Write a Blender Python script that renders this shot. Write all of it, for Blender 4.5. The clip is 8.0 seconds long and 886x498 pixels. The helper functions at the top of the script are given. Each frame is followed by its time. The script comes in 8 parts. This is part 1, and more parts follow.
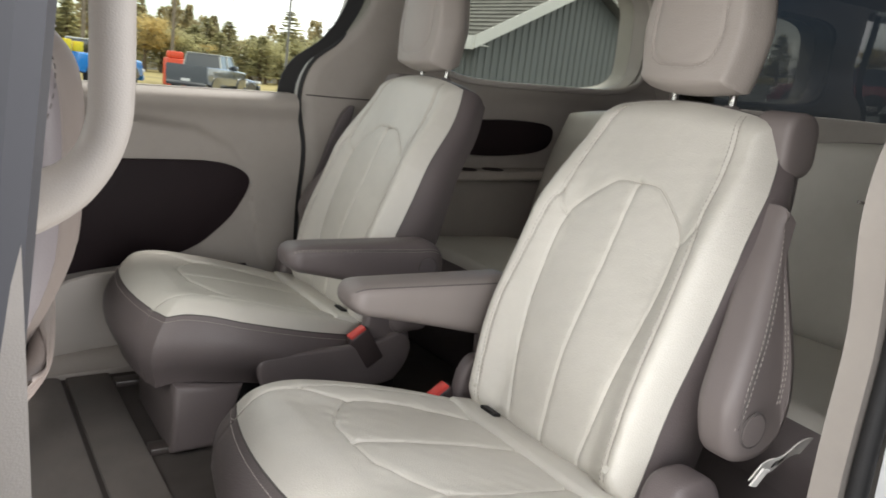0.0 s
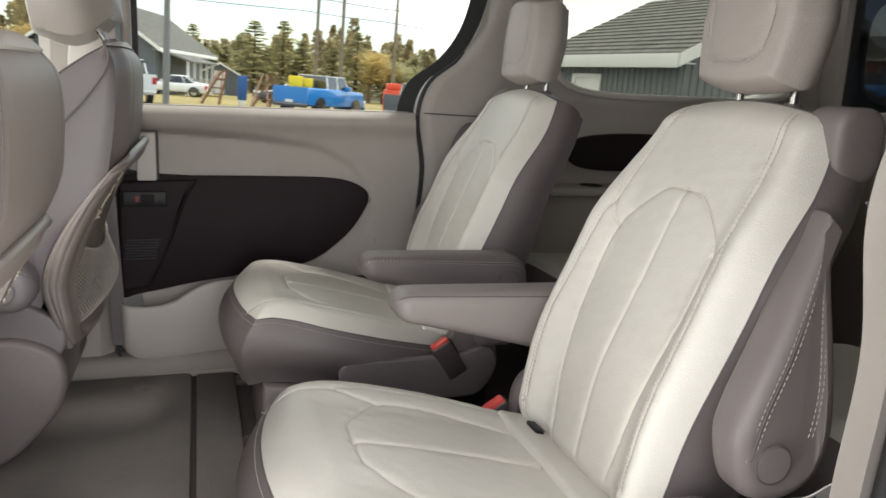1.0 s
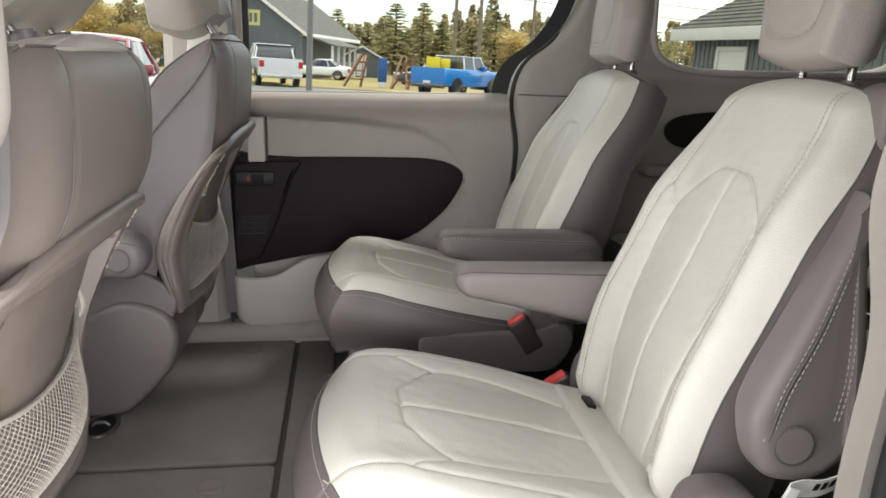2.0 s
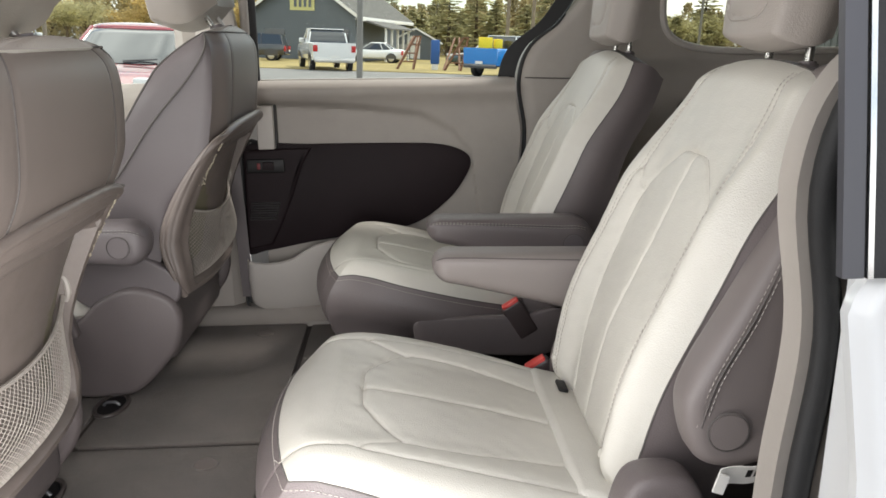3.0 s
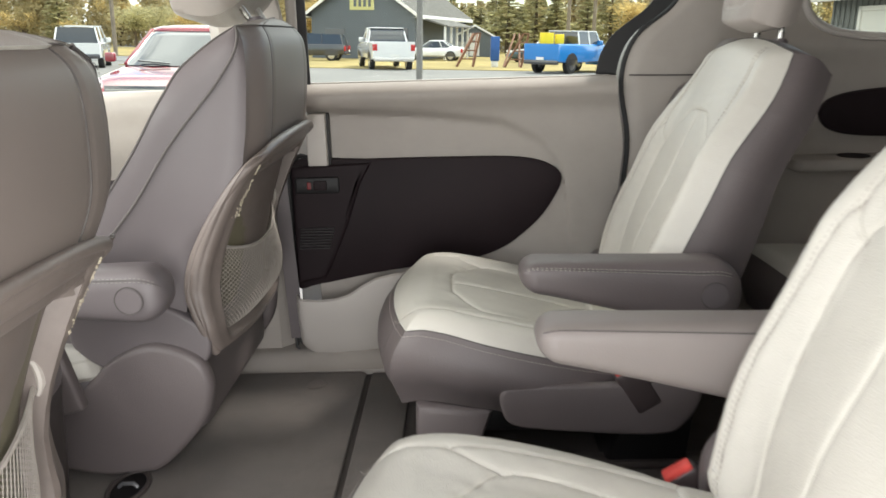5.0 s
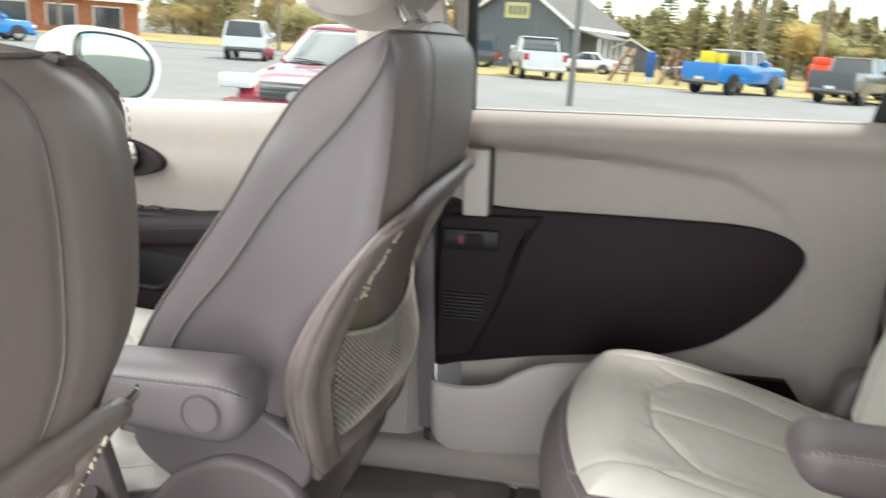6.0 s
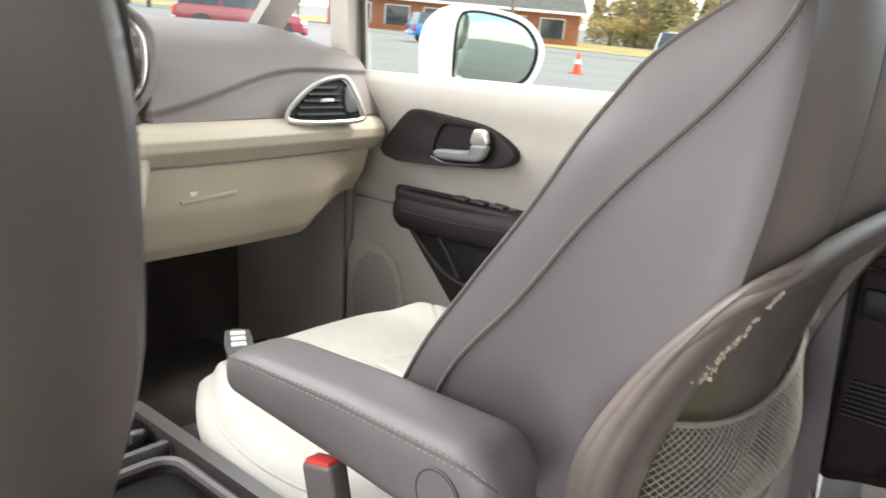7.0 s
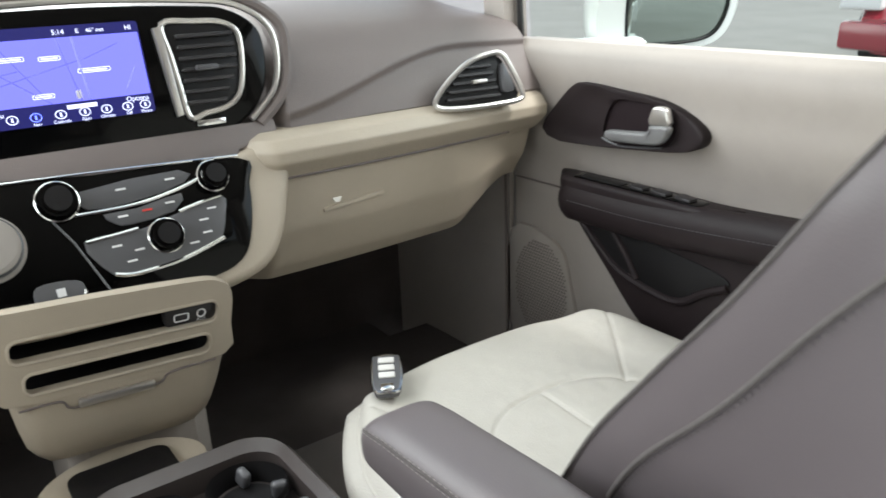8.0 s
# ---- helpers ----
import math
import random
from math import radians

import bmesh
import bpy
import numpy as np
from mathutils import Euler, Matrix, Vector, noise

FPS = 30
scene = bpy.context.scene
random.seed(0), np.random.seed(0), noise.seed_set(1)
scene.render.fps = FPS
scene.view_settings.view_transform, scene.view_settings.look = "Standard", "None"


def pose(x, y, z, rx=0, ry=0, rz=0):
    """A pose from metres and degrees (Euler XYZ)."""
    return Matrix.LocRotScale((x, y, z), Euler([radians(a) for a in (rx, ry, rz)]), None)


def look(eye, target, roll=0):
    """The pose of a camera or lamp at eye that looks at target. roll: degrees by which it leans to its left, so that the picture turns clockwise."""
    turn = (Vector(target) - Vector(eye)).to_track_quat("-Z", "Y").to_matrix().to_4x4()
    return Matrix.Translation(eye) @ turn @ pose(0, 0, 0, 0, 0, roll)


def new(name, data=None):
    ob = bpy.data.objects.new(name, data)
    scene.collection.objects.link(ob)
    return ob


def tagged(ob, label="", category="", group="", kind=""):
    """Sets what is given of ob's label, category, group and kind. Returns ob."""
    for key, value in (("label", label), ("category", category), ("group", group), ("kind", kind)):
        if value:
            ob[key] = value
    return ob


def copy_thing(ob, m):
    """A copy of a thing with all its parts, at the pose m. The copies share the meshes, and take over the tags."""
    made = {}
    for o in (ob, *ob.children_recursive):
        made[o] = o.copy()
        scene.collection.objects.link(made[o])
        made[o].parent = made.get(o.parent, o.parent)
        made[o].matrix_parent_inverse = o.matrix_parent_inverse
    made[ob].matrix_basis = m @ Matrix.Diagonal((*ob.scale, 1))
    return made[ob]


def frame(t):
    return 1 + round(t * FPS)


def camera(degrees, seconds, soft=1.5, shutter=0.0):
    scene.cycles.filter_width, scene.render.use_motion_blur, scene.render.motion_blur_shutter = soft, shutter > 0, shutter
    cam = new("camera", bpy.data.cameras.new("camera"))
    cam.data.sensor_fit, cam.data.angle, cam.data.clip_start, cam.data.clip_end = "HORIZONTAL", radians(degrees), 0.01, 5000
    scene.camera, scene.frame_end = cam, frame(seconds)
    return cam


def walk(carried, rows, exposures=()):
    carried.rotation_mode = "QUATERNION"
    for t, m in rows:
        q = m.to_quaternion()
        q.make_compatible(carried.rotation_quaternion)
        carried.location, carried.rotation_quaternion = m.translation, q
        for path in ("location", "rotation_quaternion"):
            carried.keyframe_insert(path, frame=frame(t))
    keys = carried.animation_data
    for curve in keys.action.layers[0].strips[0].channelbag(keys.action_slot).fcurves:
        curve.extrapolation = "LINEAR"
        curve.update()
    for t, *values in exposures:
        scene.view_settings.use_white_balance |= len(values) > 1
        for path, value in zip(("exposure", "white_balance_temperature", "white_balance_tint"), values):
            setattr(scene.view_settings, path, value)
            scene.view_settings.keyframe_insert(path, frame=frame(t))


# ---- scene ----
# The van stands nose-up on the lot: all of its things are laid out in its own axes
# (x to the tail, y to the passenger side, z up from its floor) and turned by VAN.
VAN = pose(0, 0, 0, 0, -2.5, 0)
cam = camera(59.5, 8.0, soft=1.6, shutter=0.3)
PATH = [
    (0, (0.070, -1.272, 1.202), (1.149, 0.351, 0.756), 4.9),
    (0.5, (0.123, -1.350, 1.208), (0.985, 0.408, 0.799), 4.4),
    (1, (0.320, -1.390, 1.194), (0.915, 0.473, 0.775), 2.5),
    (1.5, (0.399, -1.435, 1.209), (0.771, 0.480, 0.767), 1.4),
    (1.7, (0.405, -1.455, 1.206), (0.721, 0.458, 0.752), 1.3),
    (3, (0.575, -1.508, 1.220), (0.679, 0.419, 0.694), -0.5),
    (3.5, (0.584, -1.509, 1.217), (0.642, 0.419, 0.690), -0.9),
    (4, (0.604, -1.488, 1.216), (0.599, 0.441, 0.689), -1.5),
    (4.2, (0.621, -1.459, 1.211), (0.598, 0.470, 0.685), -1.7),
    (5.5, (0.457, -0.843, 1.211), (0.363, 1.084, 0.681), -1.5),
    (6, (0.413, -0.652, 1.221), (0.031, 1.244, 0.712), 1.3),
    (6.5, (0.365, -0.505, 1.191), (-0.516, 1.225, 0.709), 4.3),
    (7, (0.352, -0.337, 1.166), (-0.921, 1.117, 0.650), 3.1),
    (7.5, (0.319, -0.241, 1.163), (-1.139, 1.025, 0.641), 0.3),
    (8, (0.222, -0.194, 1.224), (-1.310, 0.899, 0.545), -2.3),
]
walk(cam, [(t, VAN @ look(eye, target, roll)) for t, eye, target, roll in PATH],
     exposures=[(0, 1.36, 6500, 11), (1, 1.40, 6500, 11), (4.2, 1.38, 6500, 11), (5.5, 2.07, 6500, 9), (6.5, 1.88, 6150, 14), (7, 1.97, 6350, 10), (8, 1.52, 6150, 9)])

# ---- world and sun ----
world = bpy.data.worlds.new("sky")
scene.world = world
world.use_nodes = True
wt = world.node_tree
wt.nodes.clear()
wout = wt.nodes.new("ShaderNodeOutputWorld")
bg = wt.nodes.new("ShaderNodeBackground")
sky = wt.nodes.new("ShaderNodeTexSky")
sky.sky_type = "NISHITA"
sky.sun_disc = False
sky.sun_elevation = radians(56)
sky.sun_rotation = radians(63)
cloud = wt.nodes.new("ShaderNodeTexNoise")
cloud.inputs["Scale"].default_value = 2.2
cloud.inputs["Detail"].default_value = 6
wco = wt.nodes.new("ShaderNodeTexCoord")
wmap = wt.nodes.new("ShaderNodeMapping")
wmap.inputs["Scale"].default_value = (1, 1, 3.0)
cramp = wt.nodes.new("ShaderNodeValToRGB")
cramp.color_ramp.elements[0].position = 0.36
cramp.color_ramp.elements[1].position = 0.52
ctone = wt.nodes.new("ShaderNodeValToRGB")
ctone.color_ramp.elements[0].position = 0.40
ctone.color_ramp.elements[0].color = (2.9, 2.95, 3.05, 1)
ctone.color_ramp.elements[1].position = 0.66
ctone.color_ramp.elements[1].color = (10.5, 10.4, 10.2, 1)
wmix = wt.nodes.new("ShaderNodeMixRGB")
wt.links.new(wco.outputs["Generated"], wmap.inputs["Vector"])
wt.links.new(wmap.outputs["Vector"], cloud.inputs["Vector"])
wt.links.new(cloud.outputs["Fac"], cramp.inputs["Fac"])
wt.links.new(cloud.outputs["Fac"], ctone.inputs["Fac"])
wt.links.new(cramp.outputs["Color"], wmix.inputs["Fac"])
wt.links.new(sky.outputs["Color"], wmix.inputs["Color1"])
wt.links.new(ctone.outputs["Color"], wmix.inputs["Color2"])
wt.links.new(wmix.outputs["Color"], bg.inputs["Color"])
wt.links.new(bg.outputs["Background"], wout.inputs["Surface"])
bg.inputs["Strength"].default_value = 0.115
sun = new("sun", bpy.data.lights.new("sun", "SUN"))
sun.data.energy = 1.5
sun.data.angle = radians(12)
sun.data.color = (1.0, 0.95, 0.88)
sun.matrix_world = look((0, 0, 30), (-0.5 * 18, -0.25 * 18, 30 - 18 * 0.85))


def window_light(name, eye, target, w, h, watts):
    """The sky's light in one of the van's openings."""
    la = bpy.data.lights.new(name, "AREA")
    la.shape, la.size, la.size_y, la.energy, la.color = "RECTANGLE", w, h, watts, (1.0, 0.99, 0.965)
    ob = new(name, la)
    ob.matrix_world = VAN @ look(eye, target)
    return ob


window_light("doorway_daylight", (0.62, -0.94, 1.27), (0.05, 0.6, 0.95), 0.48, 0.62, 1.1)
window_light("doorway_daylight", (0.27, -0.93, 0.69), (0.40, 0.8, 0.56), 0.44, 0.46, 2.2)
window_light("driver_window_daylight", (-0.45, -0.80, 1.33), (-0.45, 0.8, 0.9), 0.75, 0.42, 1.9)
window_light("passenger_window_daylight", (-0.42, 0.80, 1.33), (-0.42, -0.8, 0.85), 0.70, 0.40, 0.8)
window_light("windscreen_daylight", (-0.98, -0.25, 1.46), (0.0, 0.1, 0.9), 1.0, 0.5, 5.4)


# ---- materials ----
def material(name, base, rough=0.5, metal=0.0, var=0.06, scale=8.0, grain=0.0, grain_scale=400.0,
             coat=0.0, spec=0.5, dirt=0.0, sheen=0.0):
    """A surface with broad tone variation, fine relief and, where wanted, wear in blotches."""
    m = bpy.data.materials.new(name)
    m.use_nodes = True
    nt = m.node_tree
    b = nt.nodes["Principled BSDF"]
    b.inputs["Roughness"].default_value = rough
    b.inputs["Metallic"].default_value = metal
    b.inputs["Coat Weight"].default_value = coat
    b.inputs["Specular IOR Level"].default_value = spec
    b.inputs["Sheen Weight"].default_value = sheen
    co = nt.nodes.new("ShaderNodeTexCoord")
    n = nt.nodes.new("ShaderNodeTexNoise")
    n.inputs["Scale"].default_value = scale
    n.inputs["Detail"].default_value = 5
    nt.links.new(co.outputs["Object"], n.inputs["Vector"])
    r = nt.nodes.new("ShaderNodeValToRGB")
    lo = [max(0, c * (1 - var)) for c in base]
    hi = [min(1, c * (1 + var)) for c in base]
    r.color_ramp.elements[0].position, r.color_ramp.elements[0].color = 0.3, (*lo, 1)
    r.color_ramp.elements[1].position, r.color_ramp.elements[1].color = 0.7, (*hi, 1)
    nt.links.new(n.outputs["Fac"], r.inputs["Fac"])
    colour = r.outputs["Color"]
    if dirt:
        d = nt.nodes.new("ShaderNodeTexNoise")
        d.inputs["Scale"].default_value = scale * 4.3
        d.inputs["Detail"].default_value = 8
        d.inputs["Roughness"].default_value = 0.7
        nt.links.new(co.outputs["Object"], d.inputs["Vector"])
        dr = nt.nodes.new("ShaderNodeValToRGB")
        dr.color_ramp.elements[0].position, dr.color_ramp.elements[0].color = 0.45, (1, 1, 1, 1)
        dr.color_ramp.elements[1].position, dr.color_ramp.elements[1].color = 0.75, (1 - dirt, 1 - dirt, 1 - dirt * 1.1, 1)
        nt.links.new(d.outputs["Fac"], dr.inputs["Fac"])
        mx = nt.nodes.new("ShaderNodeMixRGB")
        mx.blend_type = "MULTIPLY"
        mx.inputs["Fac"].default_value = 1
        nt.links.new(colour, mx.inputs["Color1"])
        nt.links.new(dr.outputs["Color"], mx.inputs["Color2"])
        colour = mx.outputs["Color"]
    nt.links.new(colour, b.inputs["Base Color"])
    rr = nt.nodes.new("ShaderNodeMapRange")
    rr.inputs["To Min"].default_value = max(0.02, rough - 0.06)
    rr.inputs["To Max"].default_value = min(1, rough + 0.06)
    nt.links.new(n.outputs["Fac"], rr.inputs["Value"])
    nt.links.new(rr.outputs["Result"], b.inputs["Roughness"])
    if grain:
        v = nt.nodes.new("ShaderNodeTexVoronoi")
        v.inputs["Scale"].default_value = grain_scale
        nt.links.new(co.outputs["Object"], v.inputs["Vector"])
        w = nt.nodes.new("ShaderNodeTexNoise")
        w.inputs["Scale"].default_value = 28
        w.inputs["Detail"].default_value = 3
        nt.links.new(co.outputs["Object"], w.inputs["Vector"])
        ad = nt.nodes.new("ShaderNodeMath")
        ad.operation = "MULTIPLY_ADD"
        ad.inputs[1].default_value = 1.2
        nt.links.new(w.outputs["Fac"], ad.inputs[0])
        nt.links.new(v.outputs["Distance"], ad.inputs[2])
        bp = nt.nodes.new("ShaderNodeBump")
        bp.inputs["Strength"].default_value = grain
        bp.inputs["Distance"].default_value = 0.002
        nt.links.new(ad.outputs[0], bp.inputs["Height"])
        nt.links.new(bp.outputs["Normal"], b.inputs["Normal"])
    return m


def glass(name, tint, rough=0.0, ior=1.45):
    """Thin window glass: tinted see-through with a mirror gloss that grows at grazing angles."""
    m = bpy.data.materials.new(name)
    m.use_nodes = True
    nt = m.node_tree
    nt.nodes.clear()
    o = nt.nodes.new("ShaderNodeOutputMaterial")
    t = nt.nodes.new("ShaderNodeBsdfTransparent")
    t.inputs["Color"].default_value = (*tint, 1)
    g = nt.nodes.new("ShaderNodeBsdfGlossy")
    g.inputs["Roughness"].default_value = rough
    lw = nt.nodes.new("ShaderNodeLayerWeight")
    pw = nt.nodes.new("ShaderNodeMath")
    pw.operation, pw.inputs[1].default_value = "POWER", 4.5
    fr = nt.nodes.new("ShaderNodeMath")
    fr.operation = "MULTIPLY_ADD"
    f0 = ((ior - 1) / (ior + 1)) ** 2
    fr.inputs[1].default_value, fr.inputs[2].default_value = 0.9 - f0, f0
    nt.links.new(lw.outputs["Facing"], pw.inputs[0])
    nt.links.new(pw.outputs[0], fr.inputs[0])
    mx = nt.nodes.new("ShaderNodeMixShader")
    nt.links.new(fr.outputs[0], mx.inputs["Fac"])
    nt.links.new(t.outputs["BSDF"], mx.inputs[1])
    nt.links.new(g.outputs["BSDF"], mx.inputs[2])
    nt.links.new(mx.outputs["Shader"], o.inputs["Surface"])
    return m


def glowing(name, colour, strength):
    m = bpy.data.materials.new(name)
    m.use_nodes = True
    b = m.node_tree.nodes["Principled BSDF"]
    b.inputs["Base Color"].default_value = (0.01, 0.01, 0.01, 1)
    b.inputs["Roughness"].default_value = 0.12
    b.inputs["Emission Color"].default_value = (*colour, 1)
    b.inputs["Emission Strength"].default_value = strength
    return m


IVORY = material("ivory_leather", (0.57, 0.548, 0.495), 0.42, var=0.05, scale=5, grain=0.22, grain_scale=520, dirt=0.05)
TAUPE = material("taupe_vinyl", (0.130, 0.113, 0.116), 0.46, var=0.06, scale=6, grain=0.055, grain_scale=560)
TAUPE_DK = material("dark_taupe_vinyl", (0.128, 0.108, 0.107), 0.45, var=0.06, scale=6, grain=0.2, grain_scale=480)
# Lit copy of the dark taupe, for the armrest in the doorway.
ARM_LIT = material("lit_taupe_armrest_vinyl", (0.235, 0.205, 0.194), 0.46, var=0.05, scale=6, grain=0.12, grain_scale=520)
# The seats' taupe, lightened to paint in the doorway's light on the wings.
LIT_TAUPE = material("doorway_lit_taupe_vinyl", (0.165, 0.142, 0.137), 0.46, var=0.06, scale=6, grain=0.08, grain_scale=560)
BUCKLE = material("dark_brown_buckle_plastic", (0.055, 0.042, 0.042), 0.4, var=0.08, scale=12, grain=0.05)
GREIGE = material("greige_leather", (0.33, 0.295, 0.268), 0.45, var=0.05, scale=6, grain=0.2, grain_scale=480)
HEADV = material("taupe_greige_headrest_vinyl", (0.235, 0.210, 0.188), 0.46, var=0.05, scale=6, grain=0.15, grain_scale=480)
SHELL = material("seat_shell_plastic", (0.172, 0.142, 0.127), 0.4, var=0.07, scale=7, grain=0.12, grain_scale=900, dirt=0.15)
SCUFF = material("rubbed_pale_plastic", (0.42, 0.37, 0.28), 0.8, var=0.2, scale=120, grain=0.4, grain_scale=900)
SHELL_DK = material("dark_olive_pocket_plastic", (0.150, 0.134, 0.088), 0.45, var=0.1, scale=7, grain=0.12, grain_scale=900, dirt=0.12)
TRIM = material("greige_trim_plastic", (0.368, 0.335, 0.303), 0.52, var=0.04, scale=4, grain=0.12, grain_scale=900, dirt=0.06)
TRIM_LT = material("pale_trim_plastic", (0.50, 0.465, 0.43), 0.5, var=0.04, scale=4, grain=0.1, grain_scale=900)
CREAM = material("cream_dash_plastic", (0.435, 0.38, 0.30), 0.45, var=0.04, scale=5, grain=0.15, grain_scale=700, dirt=0.04)
DASH = material("taupe_dash_plastic", (0.165, 0.140, 0.131), 0.48, var=0.06, scale=5, grain=0.2, grain_scale=700)
CONSOLE = material("dark_taupe_console_plastic", (0.060, 0.050, 0.047), 0.36, var=0.06, scale=5, grain=0.1, grain_scale=700)
BROWN = material("dark_brown_plastic", (0.0175, 0.0113, 0.0130), 0.55, var=0.15, scale=6, grain=0.12, grain_scale=800, spec=0.16)
DOORBROWN = material("brown_door_vinyl", (0.0185, 0.0133, 0.0142), 0.52, var=0.12, scale=6, grain=0.12, grain_scale=700, spec=0.22)
BLACK = material("black_plastic", (0.008, 0.0075, 0.008), 0.45, var=0.1, scale=9, grain=0.1, grain_scale=800, spec=0.3)
# Side vinyl toned lighter and browner for the light on the seat backs.
REAR_LIT = material("lit_rear_taupe_vinyl", (0.160, 0.133, 0.119), 0.48, var=0.05, scale=6, grain=0.045, grain_scale=620)
GLOSS = material("black_gloss_panel", (0.002, 0.002, 0.002), 0.06, var=0.1, scale=6, spec=0.14)
RUBBER = material("black_rubber_seal", (0.02, 0.02, 0.021), 0.6, var=0.1, scale=12, grain=0.1)
CARPET = material("taupe_carpet", (0.155, 0.130, 0.115), 0.95, var=0.14, scale=9, grain=0.9, grain_scale=900, dirt=0.18, sheen=0.2)
DARKCARPET = material("dark_floor_carpet", (0.085, 0.072, 0.066), 0.95, var=0.2, scale=9, grain=0.9, grain_scale=900)
CHROME = material("chrome", (0.75, 0.75, 0.74), 0.14, metal=1.0, var=0.03, scale=20)
SATIN = material("satin_silver", (0.62, 0.60, 0.57), 0.3, metal=0.85, var=0.04, scale=20)
HANDLE = material("satin_grey_handle", (0.17, 0.17, 0.17), 0.36, metal=0.1, var=0.05, scale=20)
GREYKEY = material("grey_button_plastic", (0.09, 0.09, 0.095), 0.35, var=0.06, scale=20)
WHITEPRINT = material("white_print", (0.75, 0.75, 0.75), 0.5, var=0.02)
THREAD = material("pale_stitching_thread", (0.40, 0.365, 0.335), 0.8, var=0.1, scale=200)
THREAD_DK = material("grey_armrest_thread", (0.27, 0.245, 0.235), 0.8, var=0.1, scale=200)
POSTCHROME = material("brushed_post_steel", (0.42, 0.41, 0.39), 0.28, metal=1.0, var=0.05, scale=30)
SEAMLINE = material("ivory_seam_thread", (0.30, 0.275, 0.24), 0.8, var=0.1, scale=200)
# Dark tone for the shade along seams and piping; also used for thread.
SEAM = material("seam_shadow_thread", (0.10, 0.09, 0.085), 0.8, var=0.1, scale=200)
RED = material("red_plastic", (0.62, 0.06, 0.05), 0.35, var=0.06, scale=30)
DIMRED = material("dull_red_print", (0.16, 0.012, 0.014), 0.45, var=0.06, scale=30)
SLATGREY = material("charcoal_slat_plastic", (0.028, 0.026, 0.027), 0.4, var=0.06, scale=20)
PAINT_W = material("white_car_paint", (0.78, 0.79, 0.79), 0.22, var=0.015, scale=2, coat=0.8)
GREYTRIM = material("grey_satin_pillar_trim", (0.085, 0.085, 0.095), 0.35, var=0.05, scale=6)
HEADLINER = material("headliner_cloth", (0.50, 0.47, 0.43), 0.9, var=0.04, scale=9, grain=0.4, grain_scale=900)
TAGWHITE = material("white_fabric_label", (0.72, 0.71, 0.68), 0.8, var=0.05, scale=60, grain=0.2, grain_scale=1500)
NET = material("taupe_mesh_cord", (0.36, 0.325, 0.29), 0.8, var=0.1, scale=60)
# Green-grey base stands in for the dark surroundings the mirror would reflect.
MIRRORM = material("mirror_reflection_tone", (0.50, 0.57, 0.54), 0.02, metal=1.0, var=0.01)
PANE = glass("clear_window_glass", (0.90, 0.93, 0.90), ior=1.06)
PANE_REAR = glass("lightly_tinted_glass", (0.80, 0.82, 0.76))
PANE_DARK = glass("dark_privacy_glass", (0.10, 0.11, 0.12), ior=1.7)
SCREEN = glowing("screen_blue", (0.20, 0.20, 0.95), 0.55)
SCREEN_DK = glowing("screen_dark_blue", (0.02, 0.02, 0.16), 0.35)
SCREEN_LN = glowing("screen_pale_line", (0.75, 0.78, 1.0), 0.8)
SCREEN_MID = glowing("screen_road_line", (0.11, 0.11, 0.55), 0.6)
ICON_BLUE = glowing("screen_icon_blue", (0.15, 0.2, 1.0), 1.2)


# ---- mesh helpers ----
def base_of(parent):
    while parent.parent:
        parent = parent.parent
    return parent


BASES = {}


def thing(name, base, label, category, group="", kind="", van=True):
    """A top-level thing: an Empty at its base, under which its parts hang."""
    ob = new(name)
    ob.empty_display_size = 0.05
    ob.matrix_world = (VAN if van else Matrix()) @ Matrix.Translation(base)
    BASES[ob] = Vector(base)
    return tagged(ob, label, category, group, kind)


def part(name, bm, material, parent, label="", smooth=True):
    """Links a bmesh, given in the place's axes, as one mesh under a thing or a part."""
    bmesh.ops.recalc_face_normals(bm, faces=bm.faces)
    me = bpy.data.meshes.new(name)
    bmesh.ops.translate(bm, verts=bm.verts, vec=-BASES[base_of(parent)])
    bm.to_mesh(me)
    bm.free()
    me.materials.append(material)
    if smooth:
        for p in me.polygons:
            p.use_smooth = True
        me.set_sharp_from_angle(angle=radians(42))
    ob = new(name, me)
    ob.parent = parent
    if label:
        ob["label"] = label
    return ob


def structure(name, bm, material, label, category, van=True, smooth=True):
    """One mesh of the setting."""
    bmesh.ops.recalc_face_normals(bm, faces=bm.faces)
    me = bpy.data.meshes.new(name)
    bm.to_mesh(me)
    bm.free()
    me.materials.append(material)
    if smooth:
        for p in me.polygons:
            p.use_smooth = True
        me.set_sharp_from_angle(angle=radians(42))
    ob = new(name, me)
    if van:
        ob.matrix_world = VAN
    BASES[ob] = Vector((0, 0, 0))
    return tagged(ob, label, category, kind="structure")


def join(*bms):
    out = bmesh.new()
    for b in bms:
        me = bpy.data.meshes.new("tmp")
        b.to_mesh(me)
        b.free()
        out.from_mesh(me)
        bpy.data.meshes.remove(me)
    return out


def box(x0, x1, y0, y1, z0, z1, bevel=0.0, seg=2):
    bm = bmesh.new()
    bmesh.ops.create_cube(bm, size=1)
    bmesh.ops.scale(bm, vec=(x1 - x0, y1 - y0, z1 - z0), verts=bm.verts)
    bmesh.ops.translate(bm, vec=((x0 + x1) / 2, (y0 + y1) / 2, (z0 + z1) / 2), verts=bm.verts)
    if bevel:
        bmesh.ops.bevel(bm, geom=bm.edges, offset=bevel, segments=seg, affect="EDGES", profile=0.5)
    return bm


def moved(bm, m):
    bmesh.ops.transform(bm, matrix=m, verts=bm.verts)
    return bm


